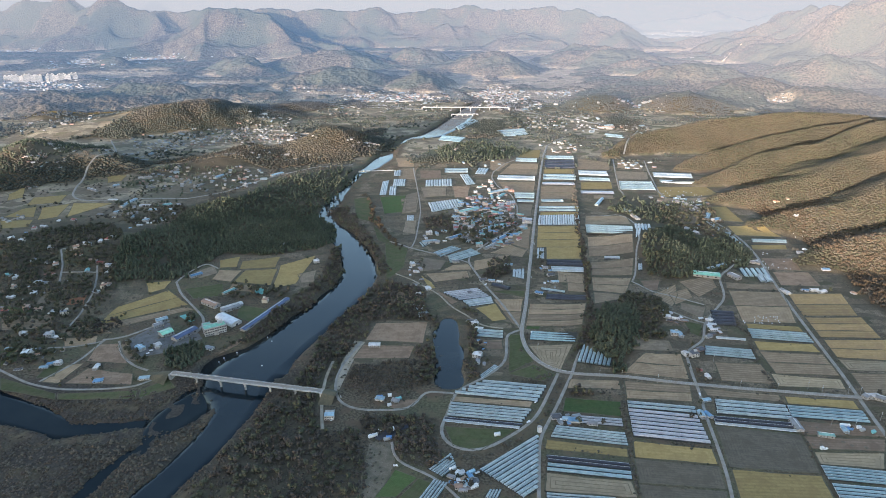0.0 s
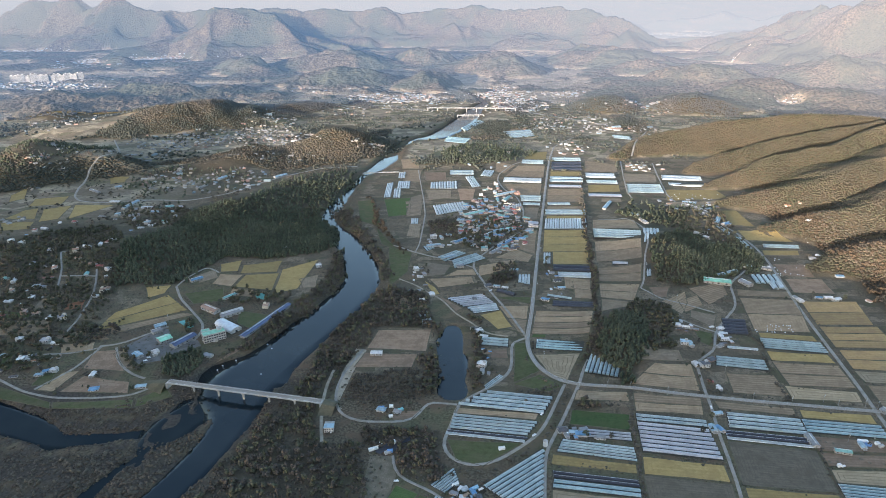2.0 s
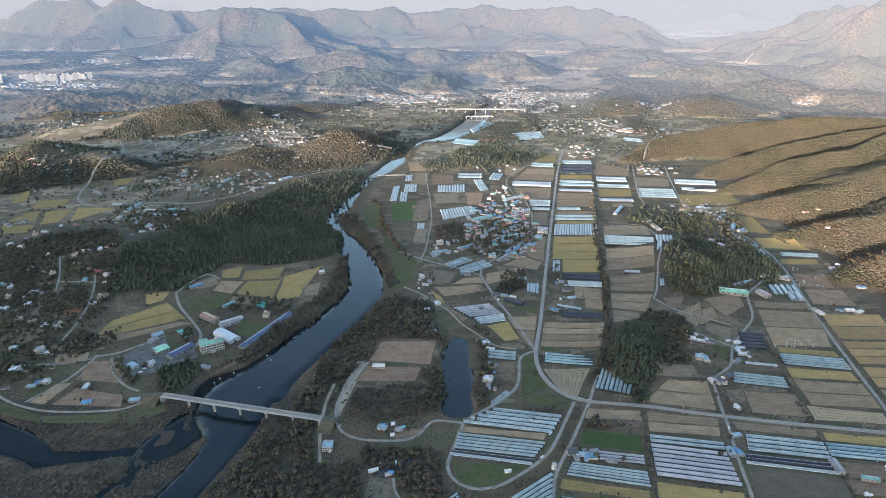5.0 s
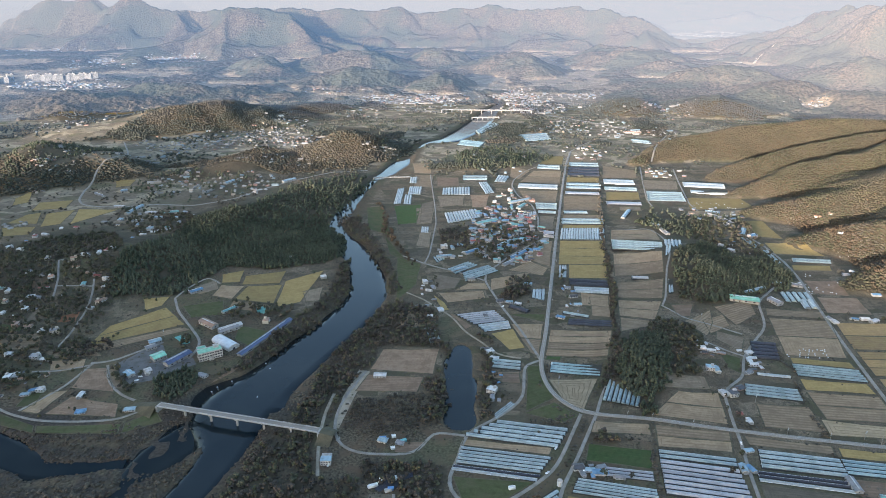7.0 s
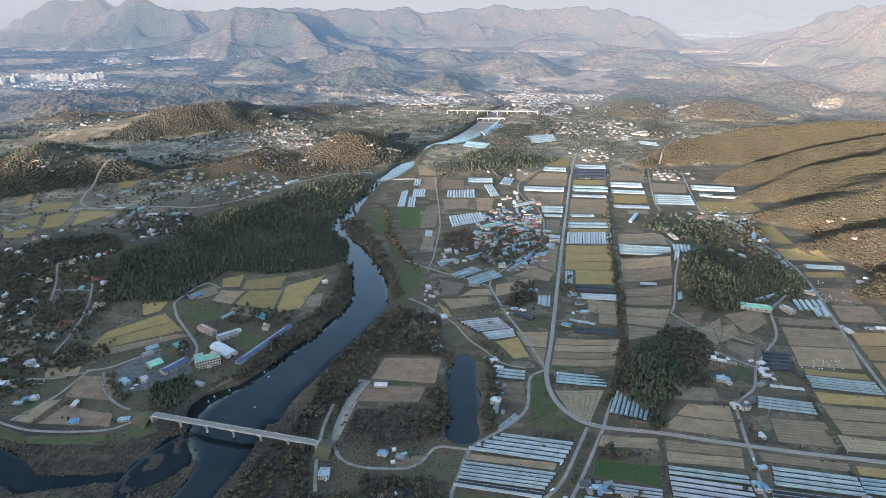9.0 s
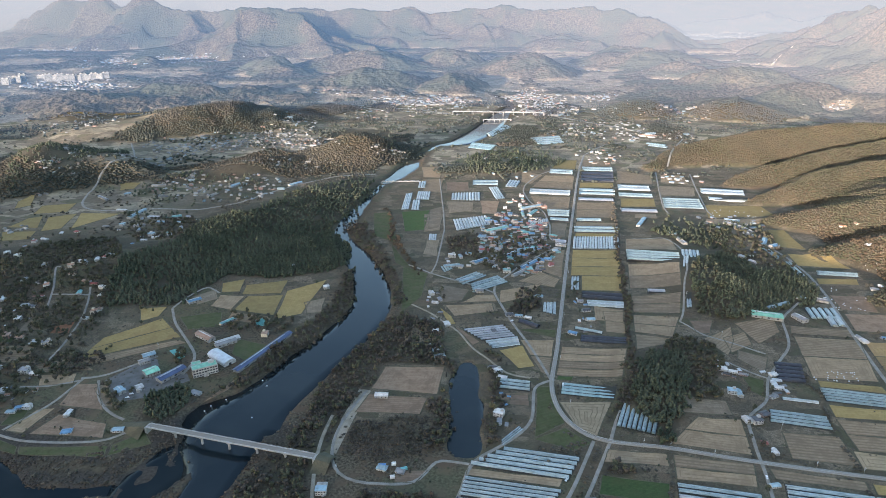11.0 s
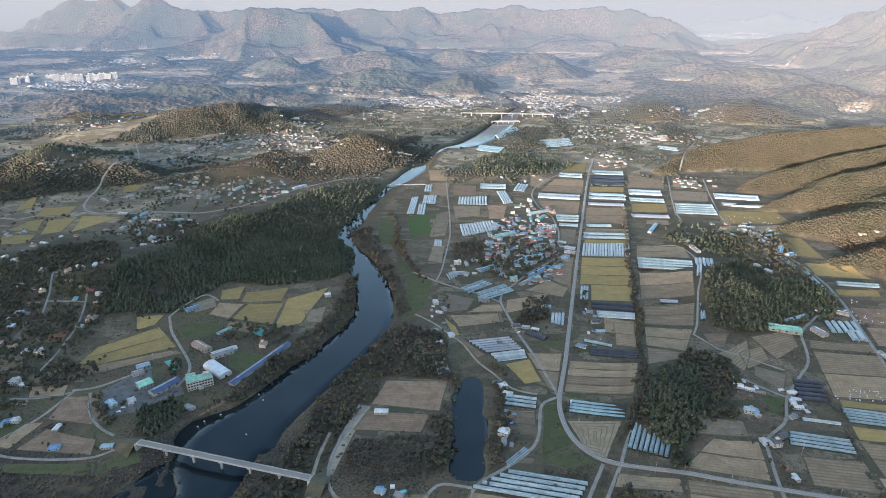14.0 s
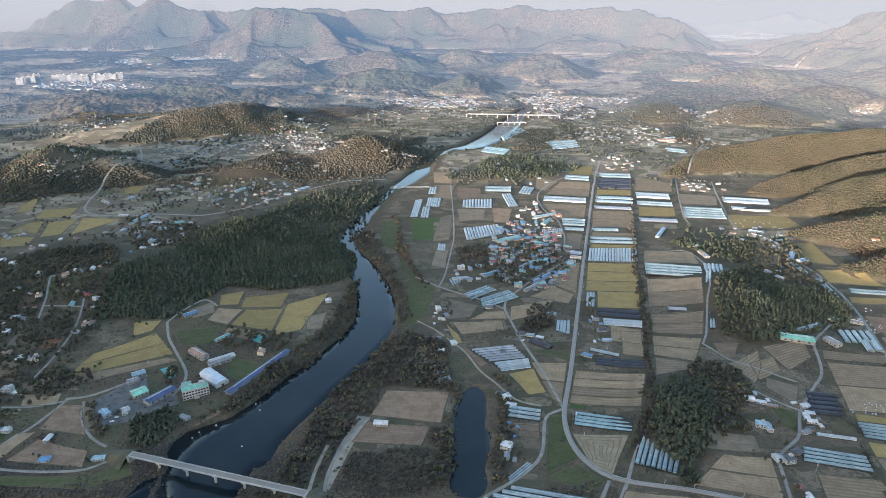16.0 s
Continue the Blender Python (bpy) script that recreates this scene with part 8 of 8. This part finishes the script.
silage_bale(513, 1353)
silage_bale(597, 1310)
silage_bale(540, 1345)
silage_bale(554, 1319)
silage_bale(543, 1337)
silage_bale(486, 1314)
silage_bale(490, 1333)
silage_bale(596, 1350)
silage_bale(568, 1313)
silage_bale(559, 1320)
silage_bale(500, 1336)
silage_bale(499, 1317)
silage_bale(636, 1060)
silage_bale(645, 1045)
silage_bale(650, 1055)
silage_bale(635, 1050)
silage_bale(542, 976)
silage_bale(542, 977)
silage_bale(537, 967)
silage_bale(546, 971)
car(98, 551, 60)
car(86, 517, 40)
car(-353, 655, 10)
car(-355, 639, 60)
car(-354, 648, 20)
car(31, 444, 30)
car(13, 430, 70)
car(297, 599, 0)
car(515, 941, 0)
car(113, 700, 80)
car(118, 520, 10)
car(-112, 520, 80)
car(-43, 453, 0)
car(361, 476, 20)
car(276, 564, 80)
car(64, 846, 40)
car(-336, 685, 30)
car(-335, 691, 30)
car(-333, 695, 30)

# single trees
tree(-644, 968, 7.5, 'bush')
tree(-605, 934, 7.7, 'bush')
tree(-570, 955, 5.3, 'pine')
tree(-599, 923, 7.9, 'pine')
tree(-654, 897, 6.4, 'pine')
tree(-631, 909, 6.0, 'pine')
tree(-624, 901, 6.2, 'bush')
tree(-626, 890, 5.0, 'rust')
tree(-564, 880, 4.5, 'pine')
tree(-533, 890, 6.9, 'willow')
tree(-507, 876, 7.7, 'willow')
tree(-545, 897, 7.2, 'willow')
tree(-557, 898, 8.8, 'willow')
tree(-658, 841, 6.8, 'rust')
tree(-655, 852, 8.5, 'bush')
tree(-608, 809, 7.9, 'bush')
tree(-583, 811, 5.5, 'bush')
tree(-620, 793, 6.8, 'pine')
tree(-587, 837, 5.6, 'pine')
tree(-594, 831, 6.8, 'rust')
tree(-558, 757, 5.7, 'pine')
tree(-567, 768, 5.0, 'willow')
tree(-562, 763, 8.0, 'bush')
tree(-522, 753, 5.7, 'pine')
tree(-505, 761, 6.5, 'rust')
tree(-485, 829, 7.5, 'bush')
tree(-484, 836, 5.7, 'willow')
tree(-510, 811, 8.4, 'willow')
tree(-521, 694, 4.9, 'rust')
tree(-482, 683, 4.6, 'rust')
tree(-473, 687, 8.6, 'pine')
tree(-524, 662, 5.1, 'pine')
tree(-490, 641, 7.8, 'rust')
tree(-511, 657, 8.2, 'rust')
tree(-462, 624, 7.3, 'bush')
tree(-459, 633, 7.9, 'pine')
tree(-450, 617, 6.6, 'pine')
tree(-390, 612, 7.2, 'bush')
tree(-391, 592, 5.5, 'willow')
tree(-399, 595, 4.7, 'pine')
tree(-566, 977, 6.6, 'rust')
tree(-569, 982, 5.6, 'bush')
tree(-580, 991, 7.2, 'pine')
tree(-562, 970, 8.3, 'rust')
tree(-619, 993, 4.7, 'willow')
tree(-712, 1048, 8.6, 'pine')
tree(-773, 1092, 7.2, 'bush')
tree(-740, 1110, 5.9, 'bush')
tree(-708, 1154, 6.3, 'bush')
tree(-731, 1146, 7.7, 'willow')
tree(-762, 1010, 7.2, 'bush')
tree(-757, 996, 4.8, 'rust')
tree(-740, 999, 8.3, 'rust')
tree(-553, 1108, 6.9, 'pine')
tree(-551, 1128, 5.2, 'pine')
tree(-511, 1115, 8.5, 'rust')
tree(-530, 1121, 5.9, 'bush')
tree(-224, 950, 7.6, 'pine')
tree(-260, 1005, 5.7, 'willow')
tree(-240, 798, 6.0, 'bush')
tree(-357, 659, 4.6, 'willow')
tree(-295, 664, 7.9, 'willow')
tree(-341, 590, 7.1, 'pine')
tree(-345, 592, 6.7, 'pine')
tree(-355, 660, 7.8, 'willow')
tree(284, 619, 6.1, 'willow')
tree(291, 608, 7.5, 'bush')
tree(340, 704, 7.1, 'willow')
tree(367, 742, 5.8, 'pine')
tree(333, 707, 4.7, 'willow')
tree(284, 730, 8.7, 'bush')
tree(297, 742, 9.0, 'willow')
tree(304, 691, 7.5, 'rust')
tree(313, 699, 7.3, 'bush')
tree(279, 645, 6.6, 'pine')
tree(291, 642, 5.6, 'bush')
tree(326, 692, 5.7, 'bush')
tree(306, 667, 7.8, 'willow')
tree(35, 716, 7.7, 'bush')
tree(40, 713, 6.4, 'willow')
tree(31, 637, 6.1, 'willow')
tree(52, 630, 6.3, 'willow')
tree(-38, 930, 6.5, 'rust')
tree(-34, 935, 8.5, 'willow')
tree(-30, 908, 8.8, 'bush')
tree(-43, 823, 7.7, 'bush')
tree(-33, 844, 5.7, 'willow')
tree(123, 531, 5.8, 'pine')
tree(108, 531, 6.5, 'pine')
tree(134, 518, 8.9, 'pine')
tree(137, 517, 8.5, 'willow')
tree(160, 514, 7.9, 'bush')
tree(13, 439, 7.7, 'pine')
tree(1, 437, 7.8, 'pine')
tree(8, 444, 5.2, 'bush')
tree(34, 441, 4.6, 'bush')
tree(20, 434, 5.7, 'rust')
tree(18, 429, 7.8, 'rust')
tree(24, 427, 7.6, 'bush')
tree(24, 427, 8.0, 'bush')
tree(20, 432, 6.3, 'bush')
tree(8, 430, 5.8, 'bush')
tree(147, 922, 7.6, 'pine')
tree(158, 878, 8.8, 'pine')
tree(185, 859, 5.3, 'pine')
tree(131, 809, 5.2, 'bush')
tree(252, 524, 7.8, 'bush')
tree(262, 527, 5.7, 'willow')
tree(270, 548, 7.8, 'willow')
tree(403, 506, 7.2, 'rust')
tree(468, 564, 8.1, 'bush')
tree(-74, 564, 7.0, 'bush')
tree(-41, 552, 4.5, 'bush')
tree(-52, 499, 8.1, 'bush')
tree(90, 872, 5.6, 'willow')
tree(47, 872, 4.8, 'bush')
tree(100, 858, 6.4, 'bush')
tree(96, 922, 4.5, 'pine')
tree(53, 830, 8.0, 'rust')
tree(52, 736, 5.2, 'bush')
tree(459, 1114, 7.9, 'pine')
tree(527, 822, 4.7, 'willow')
tree(567, 824, 8.9, 'willow')
tree(530, 839, 5.9, 'bush')
tree(483, 823, 7.2, 'pine')
tree(519, 824, 4.8, 'bush')
tree(642, 1101, 8.7, 'rust')
tree(601, 981, 7.7, 'bush')
tree(597, 985, 7.8, 'bush')
tree(620, 898, 7.2, 'willow')
tree(609, 819, 5.4, 'bush')

# ---- the school, the pump house and other single buildings ----
M["vault"] = surface("vault_sheet", (0.38, 0.41, 0.43), (0.47, 0.50, 0.52), (0.32, 0.34, 0.36), 0.8, 6, 0.4, stretch=(0.2, 3, 1))
M["yard"] = surface("worn_yard_asphalt", (0.085, 0.083, 0.080), (0.115, 0.112, 0.107), (0.070, 0.068, 0.063), 0.7, 9, 0.9)
M["court"] = surface("teal_court", (0.07, 0.26, 0.24), (0.10, 0.32, 0.29), (0.06, 0.20, 0.19), 0.6, 5, 0.7)


def school(x, y, turn):
    top = thing("school", spot(x, y, turn), "three-storey white school with a bright green flat roof", "school")
    for name, x0, y0, x1, y1, h in (("main_block", -13.5, -7, 13.5, 5, 10.0), ("rear_wing", -12, 5.003, -2, 15, 8.5)):
        b = part(name, box(bmesh.new(), x0, y0, -1, x1, y1, h, 0.06), WALL["white"], top)
        part("roof", box(bmesh.new(), x0 + 0.35, y0 + 0.35, h + 0.004, x1 - 0.35, y1 - 0.35, h + 0.18, 0.04), ROOF["green"][0], b, "green roof coating")
        for px0, py0, px1, py1 in ((x0, y0, x1, y0 + 0.3), (x0, y1 - 0.3, x1, y1), (x0, y0 + 0.303, x0 + 0.3, y1 - 0.303), (x1 - 0.3, y0 + 0.303, x1, y1 - 0.303)):
            part("parapet", box(bmesh.new(), px0, py0, h + 0.003, px1, py1, h + 0.9, 0.04), WALL["white"], b)
    part("stair_box", box(bmesh.new(), 5, 0, 10.185, 11, 4.5, 13.2, 0.06), WALL["white"], top)
    for z in (1.0, 4.3, 7.6):
        for i in range(9):
            window_part(top, -11.8 + i * 2.95, -7, z, 2.1, 1.6, "y")
        for i in range(3):
            window_part(top, 13.5, -4.8 + i * 3.6, z, 1.8, 1.5, "x")
            window_part(top, -13.5, -4.8 + i * 3.6, z, 1.8, 1.5, "x")
        part("sill_band", box(bmesh.new(), -13.6, -7.18, z - 0.35, 13.6, -6.95, z - 0.1, 0.03), WALL["white"], top)
    part("entrance", box(bmesh.new(), -2.6, -9.4, 0, 2.6, -7.003, 3.0, 0.08), WALL["white"], top)


def vaulted_hall(x, y, turn, l, w, h):
    top = thing("gymnasium", spot(x, y, turn), "white barrel-vaulted gymnasium beside the school", "gymnasium")
    a = np.linspace(0, math.pi, 21)
    rows = np.array([[(px, -w / 2 * math.cos(t) * 1.03, 2.8 + (h - 2.8) * math.sin(t)) for t in a] for px in np.linspace(-l / 2 - 0.5, l / 2 + 0.5, 9)])
    roof = grid_mesh("roof", rows, M["vault"])
    roof.parent = top
    for i in range(1, 8):
        px = -l / 2 + l * i / 8
        rib = np.array([[(px + s, -w / 2 * math.cos(t) * 1.035, 2.8 + (h - 2.8) * math.sin(t) * 1.012 + 0.03) for t in a] for s in (-0.12, 0.12)])
        r = grid_mesh("seam", rib, M["steel"])
        r.parent = roof
    for sign in (-1, 1):
        bm = bmesh.new()
        pts = [(-w / 2, -1)] + [(-w / 2 * math.cos(t), 2.8 + (h - 2.8) * math.sin(t) - 0.05) for t in a] + [(w / 2, -1)]
        va = [bm.verts.new((sign * l / 2, p, q)) for p, q in pts]
        vb = [bm.verts.new((sign * (l / 2 - 0.3), p, q)) for p, q in pts]
        bm.faces.new(va)
        bm.faces.new(vb[::-1])
        for i in range(len(pts)):
            j = (i + 1) % len(pts)
            bm.faces.new((va[i], vb[i], vb[j], va[j]))
        end = part("end_wall", bm, WALL["white"], top)
        part("door", box(bmesh.new(), sign * l / 2 - 0.06, -1.6, 0, sign * l / 2 + 0.06, 1.6, 2.6, 0.02), M["glass"], end)
        part("side_wall", box(bmesh.new(), -l / 2, sign * w / 2 - 0.15, -1, l / 2, sign * w / 2 + 0.15, 2.9, 0.03), WALL["white"], top)


def pump_house(x, y, turn):
    top = thing("pump_house", spot(x, y, turn, 0.0, 0.72), "white flat-roofed pump house with a lower wing by the levee", "pump house")
    a = part("main_block", box(bmesh.new(), -6.5, -5, -1, 6.5, 4, 7.2, 0.06), WALL["white"], top)
    part("roof", box(bmesh.new(), -6.9, -5.4, 7.203, 6.9, 4.4, 7.6, 0.06), ROOF["sky"][0], a)
    b = part("wing", box(bmesh.new(), -6.5, 4.003, -1, 6.0, 13, 4.0, 0.06), WALL["grey"], top)
    part("roof", box(bmesh.new(), -6.8, 4.403, 4.003, 6.3, 13.3, 4.35, 0.06), WALL["grey"], b)
    for i in range(4):
        window_part(top, -4.8 + 3.2 * i, -5, 4.2, 2.0, 1.6, "y")
        window_part(top, -4.8 + 3.2 * i, -5, 1.0, 2.0, 1.6, "y")
    part("door", box(bmesh.new(), 6.44, -2, 0, 6.56, 0, 2.4, 0.02), M["door"], top)


def water_tank(x, y):
    top = thing("water_tank", spot(x, y), "round white water tank with a domed cap beside the lane", "water tank")
    body = part("body", rod(bmesh.new(), 0, 0, -0.5, 5.5, 2.3, 2.3, 24), M["bale"], top)
    part("cap", rod(bmesh.new(), 0, 0, 5.503, 6.4, 2.45, 0.5, 24), WALL["white"], top)
    part("ladder", box(bmesh.new(), -0.25, -2.5, 0, 0.25, -2.32, 5.8, 0.02), M["steel"], body)


def pad(name, material, label, category, lift, *pts):
    """A flat paved patch with a shallow edge."""
    c = np.mean(np.array(pts, float), axis=0)
    z0 = float(relief(c[0], c[1]))
    bm = bmesh.new()
    up = [bm.verts.new((x - c[0], y - c[1], lift)) for x, y in pts]
    low = [bm.verts.new((x - c[0], y - c[1], -0.6)) for x, y in pts]
    bm.faces.new(up)
    for i in range(len(pts)):
        j = (i + 1) % len(pts)
        bm.faces.new((low[i], low[j], up[j], up[i]))
    bmesh.ops.recalc_face_normals(bm, faces=bm.faces)
    me = bpy.data.meshes.new(name)
    bm.to_mesh(me)
    bm.free()
    me.materials.append(material)
    ob = new(name, me)
    ob.location = (c[0], c[1], z0)
    return tagged(ob, label, category, kind="structure")


def buoy(x, y):
    m = Matrix.Translation((x, y, WATER_Z + 0.15))
    if "buoy" in TEMPLATES:
        return copy_thing(TEMPLATES["buoy"], m)
    bm = bmesh.new()
    bmesh.ops.create_icosphere(bm, subdivisions=2, radius=0.9, matrix=Matrix.Diagonal((1, 1, 0.7, 1)))
    me = bpy.data.meshes.new("buoy")
    bm.to_mesh(me)
    bm.free()
    me.materials.append(M["bale"])
    ob = TEMPLATES["buoy"] = new("buoy", me)
    ob.matrix_world = m
    return tagged(ob, "white float anchored in the river", "buoy", "river floats")

school(-292, 702, 33)
vaulted_hall(-284, 731, -37, 36, 15, 6.8)
pump_house(-115, 524, 4)
water_tank(95, 503)
pad("yard", M["yard"], "worn grey asphalt yard round the low workshops", "yard", 0.25, (-397, 680), (-385, 699), (-373, 730), (-360, 726), (-337, 690), (-312, 699), (-302, 685), (-326, 663), (-333, 652), (-359, 642), (-380, 660))
pad("sports_court", M["court"], "small teal sports court behind the school", "sports court", 0.3, (-277, 828), (-269, 836), (-258, 830), (-255, 820), (-262, 814), (-272, 818))
pad("sports_court", M["court"], "small teal play court near the workshops", "sports court", 0.3, (-355, 746), (-349, 751), (-330, 734), (-335, 728))
pad("dirt_yard", M["track"], "pale bare dirt track along the orchard", "yard", 0.2, (-119, 576), (-113, 574), (-106, 632), (-97, 677), (-110, 681), (-119, 626))
buoy(-223, 694)
buoy(-215, 684)
buoy(-262, 644)
buoy(-265, 635)
buoy(-198, 775)
buoy(-250, 656)
buoy(-212, 627)

# ---- farm clutter: storage boxes, heaps of earth and tarpaulins ----
M["rough_dirt"] = surface("rough_dirt", (0.085, 0.070, 0.050), (0.150, 0.124, 0.090), (0.070, 0.062, 0.040), 0.9, 9, 0.95)
M["tarp"] = surface("dark_tarpaulin", (0.018, 0.020, 0.028), (0.040, 0.044, 0.058), (0.030, 0.032, 0.036), 0.8, 5, 0.55)
BOX_PAINT = {"white": (0.62, 0.62, 0.60), "blue": (0.10, 0.24, 0.46), "grey": (0.30, 0.30, 0.29), "teal": (0.12, 0.34, 0.34), "sky": (0.26, 0.44, 0.55), "brown": (0.30, 0.19, 0.12)}


def container(colour, x, y, turn, l):
    """A storage box: body, flat roof sheet, two door leaves and a sill beam."""
    key = ("container", colour, l)
    m = spot(x, y, turn, 0.12)
    if key in TEMPLATES:
        return copy_thing(TEMPLATES[key], m)
    c = BOX_PAINT[colour]
    if "box_" + colour not in M:
        M["box_" + colour] = surface("box_paint_" + colour, c, tuple(v * 0.85 for v in c), tuple(v * 0.6 for v in c), 0.5, 3, 0.5, vary=0.12)
    paint = M["box_" + colour]
    top = TEMPLATES[key] = thing("storage_container", m, "weathered %s metal storage box standing in a farm yard" % colour, "container", "storage boxes in farm yards")
    w, h = 2.6, 2.5
    bm = box(bmesh.new(), -l / 2, -w / 2, 0.15, l / 2, w / 2, h, 0.04)
    part("body", bm, paint, top)
    part("roof", box(bmesh.new(), -l / 2 - 0.08, -w / 2 - 0.1, h + 0.003, l / 2 + 0.08, w / 2 + 0.1, h + 0.1, 0.02), paint, top)
    for side in (-1, 1):
        part("door", box(bmesh.new(), l / 2 + 0.003, side * 0.62 - 0.58, 0.25, l / 2 + 0.06, side * 0.62 + 0.58, h - 0.1, 0.01), paint, top)
    part("sill_beam", box(bmesh.new(), -l / 2, -w / 2 + 0.1, 0.0, l / 2, w / 2 - 0.1, 0.147, 0.02), M["hoop"], top)
    return top


def heap(x, y, r):
    """A heap of earth and rubble with an uneven outline."""
    rng = np.random.default_rng(int(abs(x) * 7 + y))
    a = np.linspace(0, 2 * math.pi, 15)[:14]
    rows = []
    for f, z in ((1.0, -0.15), (0.8, 0.28), (0.5, 0.55), (0.2, 0.72)):
        k = r * f * rng.uniform(0.78, 1.2, 14)
        rows.append(np.stack([k * np.cos(a), 0.8 * k * np.sin(a), r * z * 0.6 * rng.uniform(0.85, 1.15, 14)], -1))
    ob = grid_mesh("earth_mound", np.array(rows), M["rough_dirt"], wrap=True)
    ob.matrix_world = spot(x, y, rng.uniform(0, 360), 0.1)
    return tagged(ob, "low mound of brown earth and rubble on bare ground", "mound", "earth mounds")


pad("dirt_yard", M["rough_dirt"], "rough bare dirt yard among brown thickets", "yard", 0.2, (-70, 486), (-50, 487), (-44, 460), (-47, 441), (-54, 419), (-57, 404), (-77, 404), (-73, 419), (-72, 453))
pad("tarpaulin", M["tarp"], "dark tarpaulins spread over stores in the dirt yard", "tarpaulin", 0.45, (-64, 501), (-53, 508), (-41, 511), (-35, 515), (-34, 509), (-44, 503), (-49, 492), (-56, 495), (-61, 489), (-66, 492))
container('white', -68, 495, 25, 9.0)
container('white', -62, 502, 80, 5.0)
container('blue', -52, 492, 10, 5.0)
container('white', -49, 505, 70, 4.0)
container('grey', -54, 490, 20, 6.0)
container('blue', -67, 559, 5, 6.0)
container('white', -57, 562, 10, 4.0)
container('white', -56, 545, 15, 4.0)
container('teal', -47, 556, 25, 6.0)
container('white', 53, 497, 15, 6.0)
container('white', 9, 449, 30, 6.0)
container('white', 13, 444, 60, 5.0)
container('sky', 26, 445, 30, 6.0)
container('brown', 18, 436, 40, 6.0)
container('grey', 20, 427, 50, 6.0)
container('white', 400, 511, -8, 9.0)
container('blue', 402, 506, -8, 5.0)
container('white', 412, 508, 0, 4.0)
container('white', 358, 477, 20, 3.5)
container('grey', 413, 504, 15, 5.0)
container('teal', 422, 501, 20, 4.0)
heap(-70, 468, 1.6)
heap(-69, 462, 1.8)
heap(-63, 458, 2.2)
heap(-55, 492, 2.0)
heap(361, 513, 1.8)
heap(365, 511, 1.6)
heap(371, 509, 1.7)
heap(353, 483, 2.2)
heap(360, 483, 1.9)
heap(384, 487, 2.4)
heap(389, 482, 2.2)
heap(401, 479, 2.4)
heap(-50, 548, 1.8)
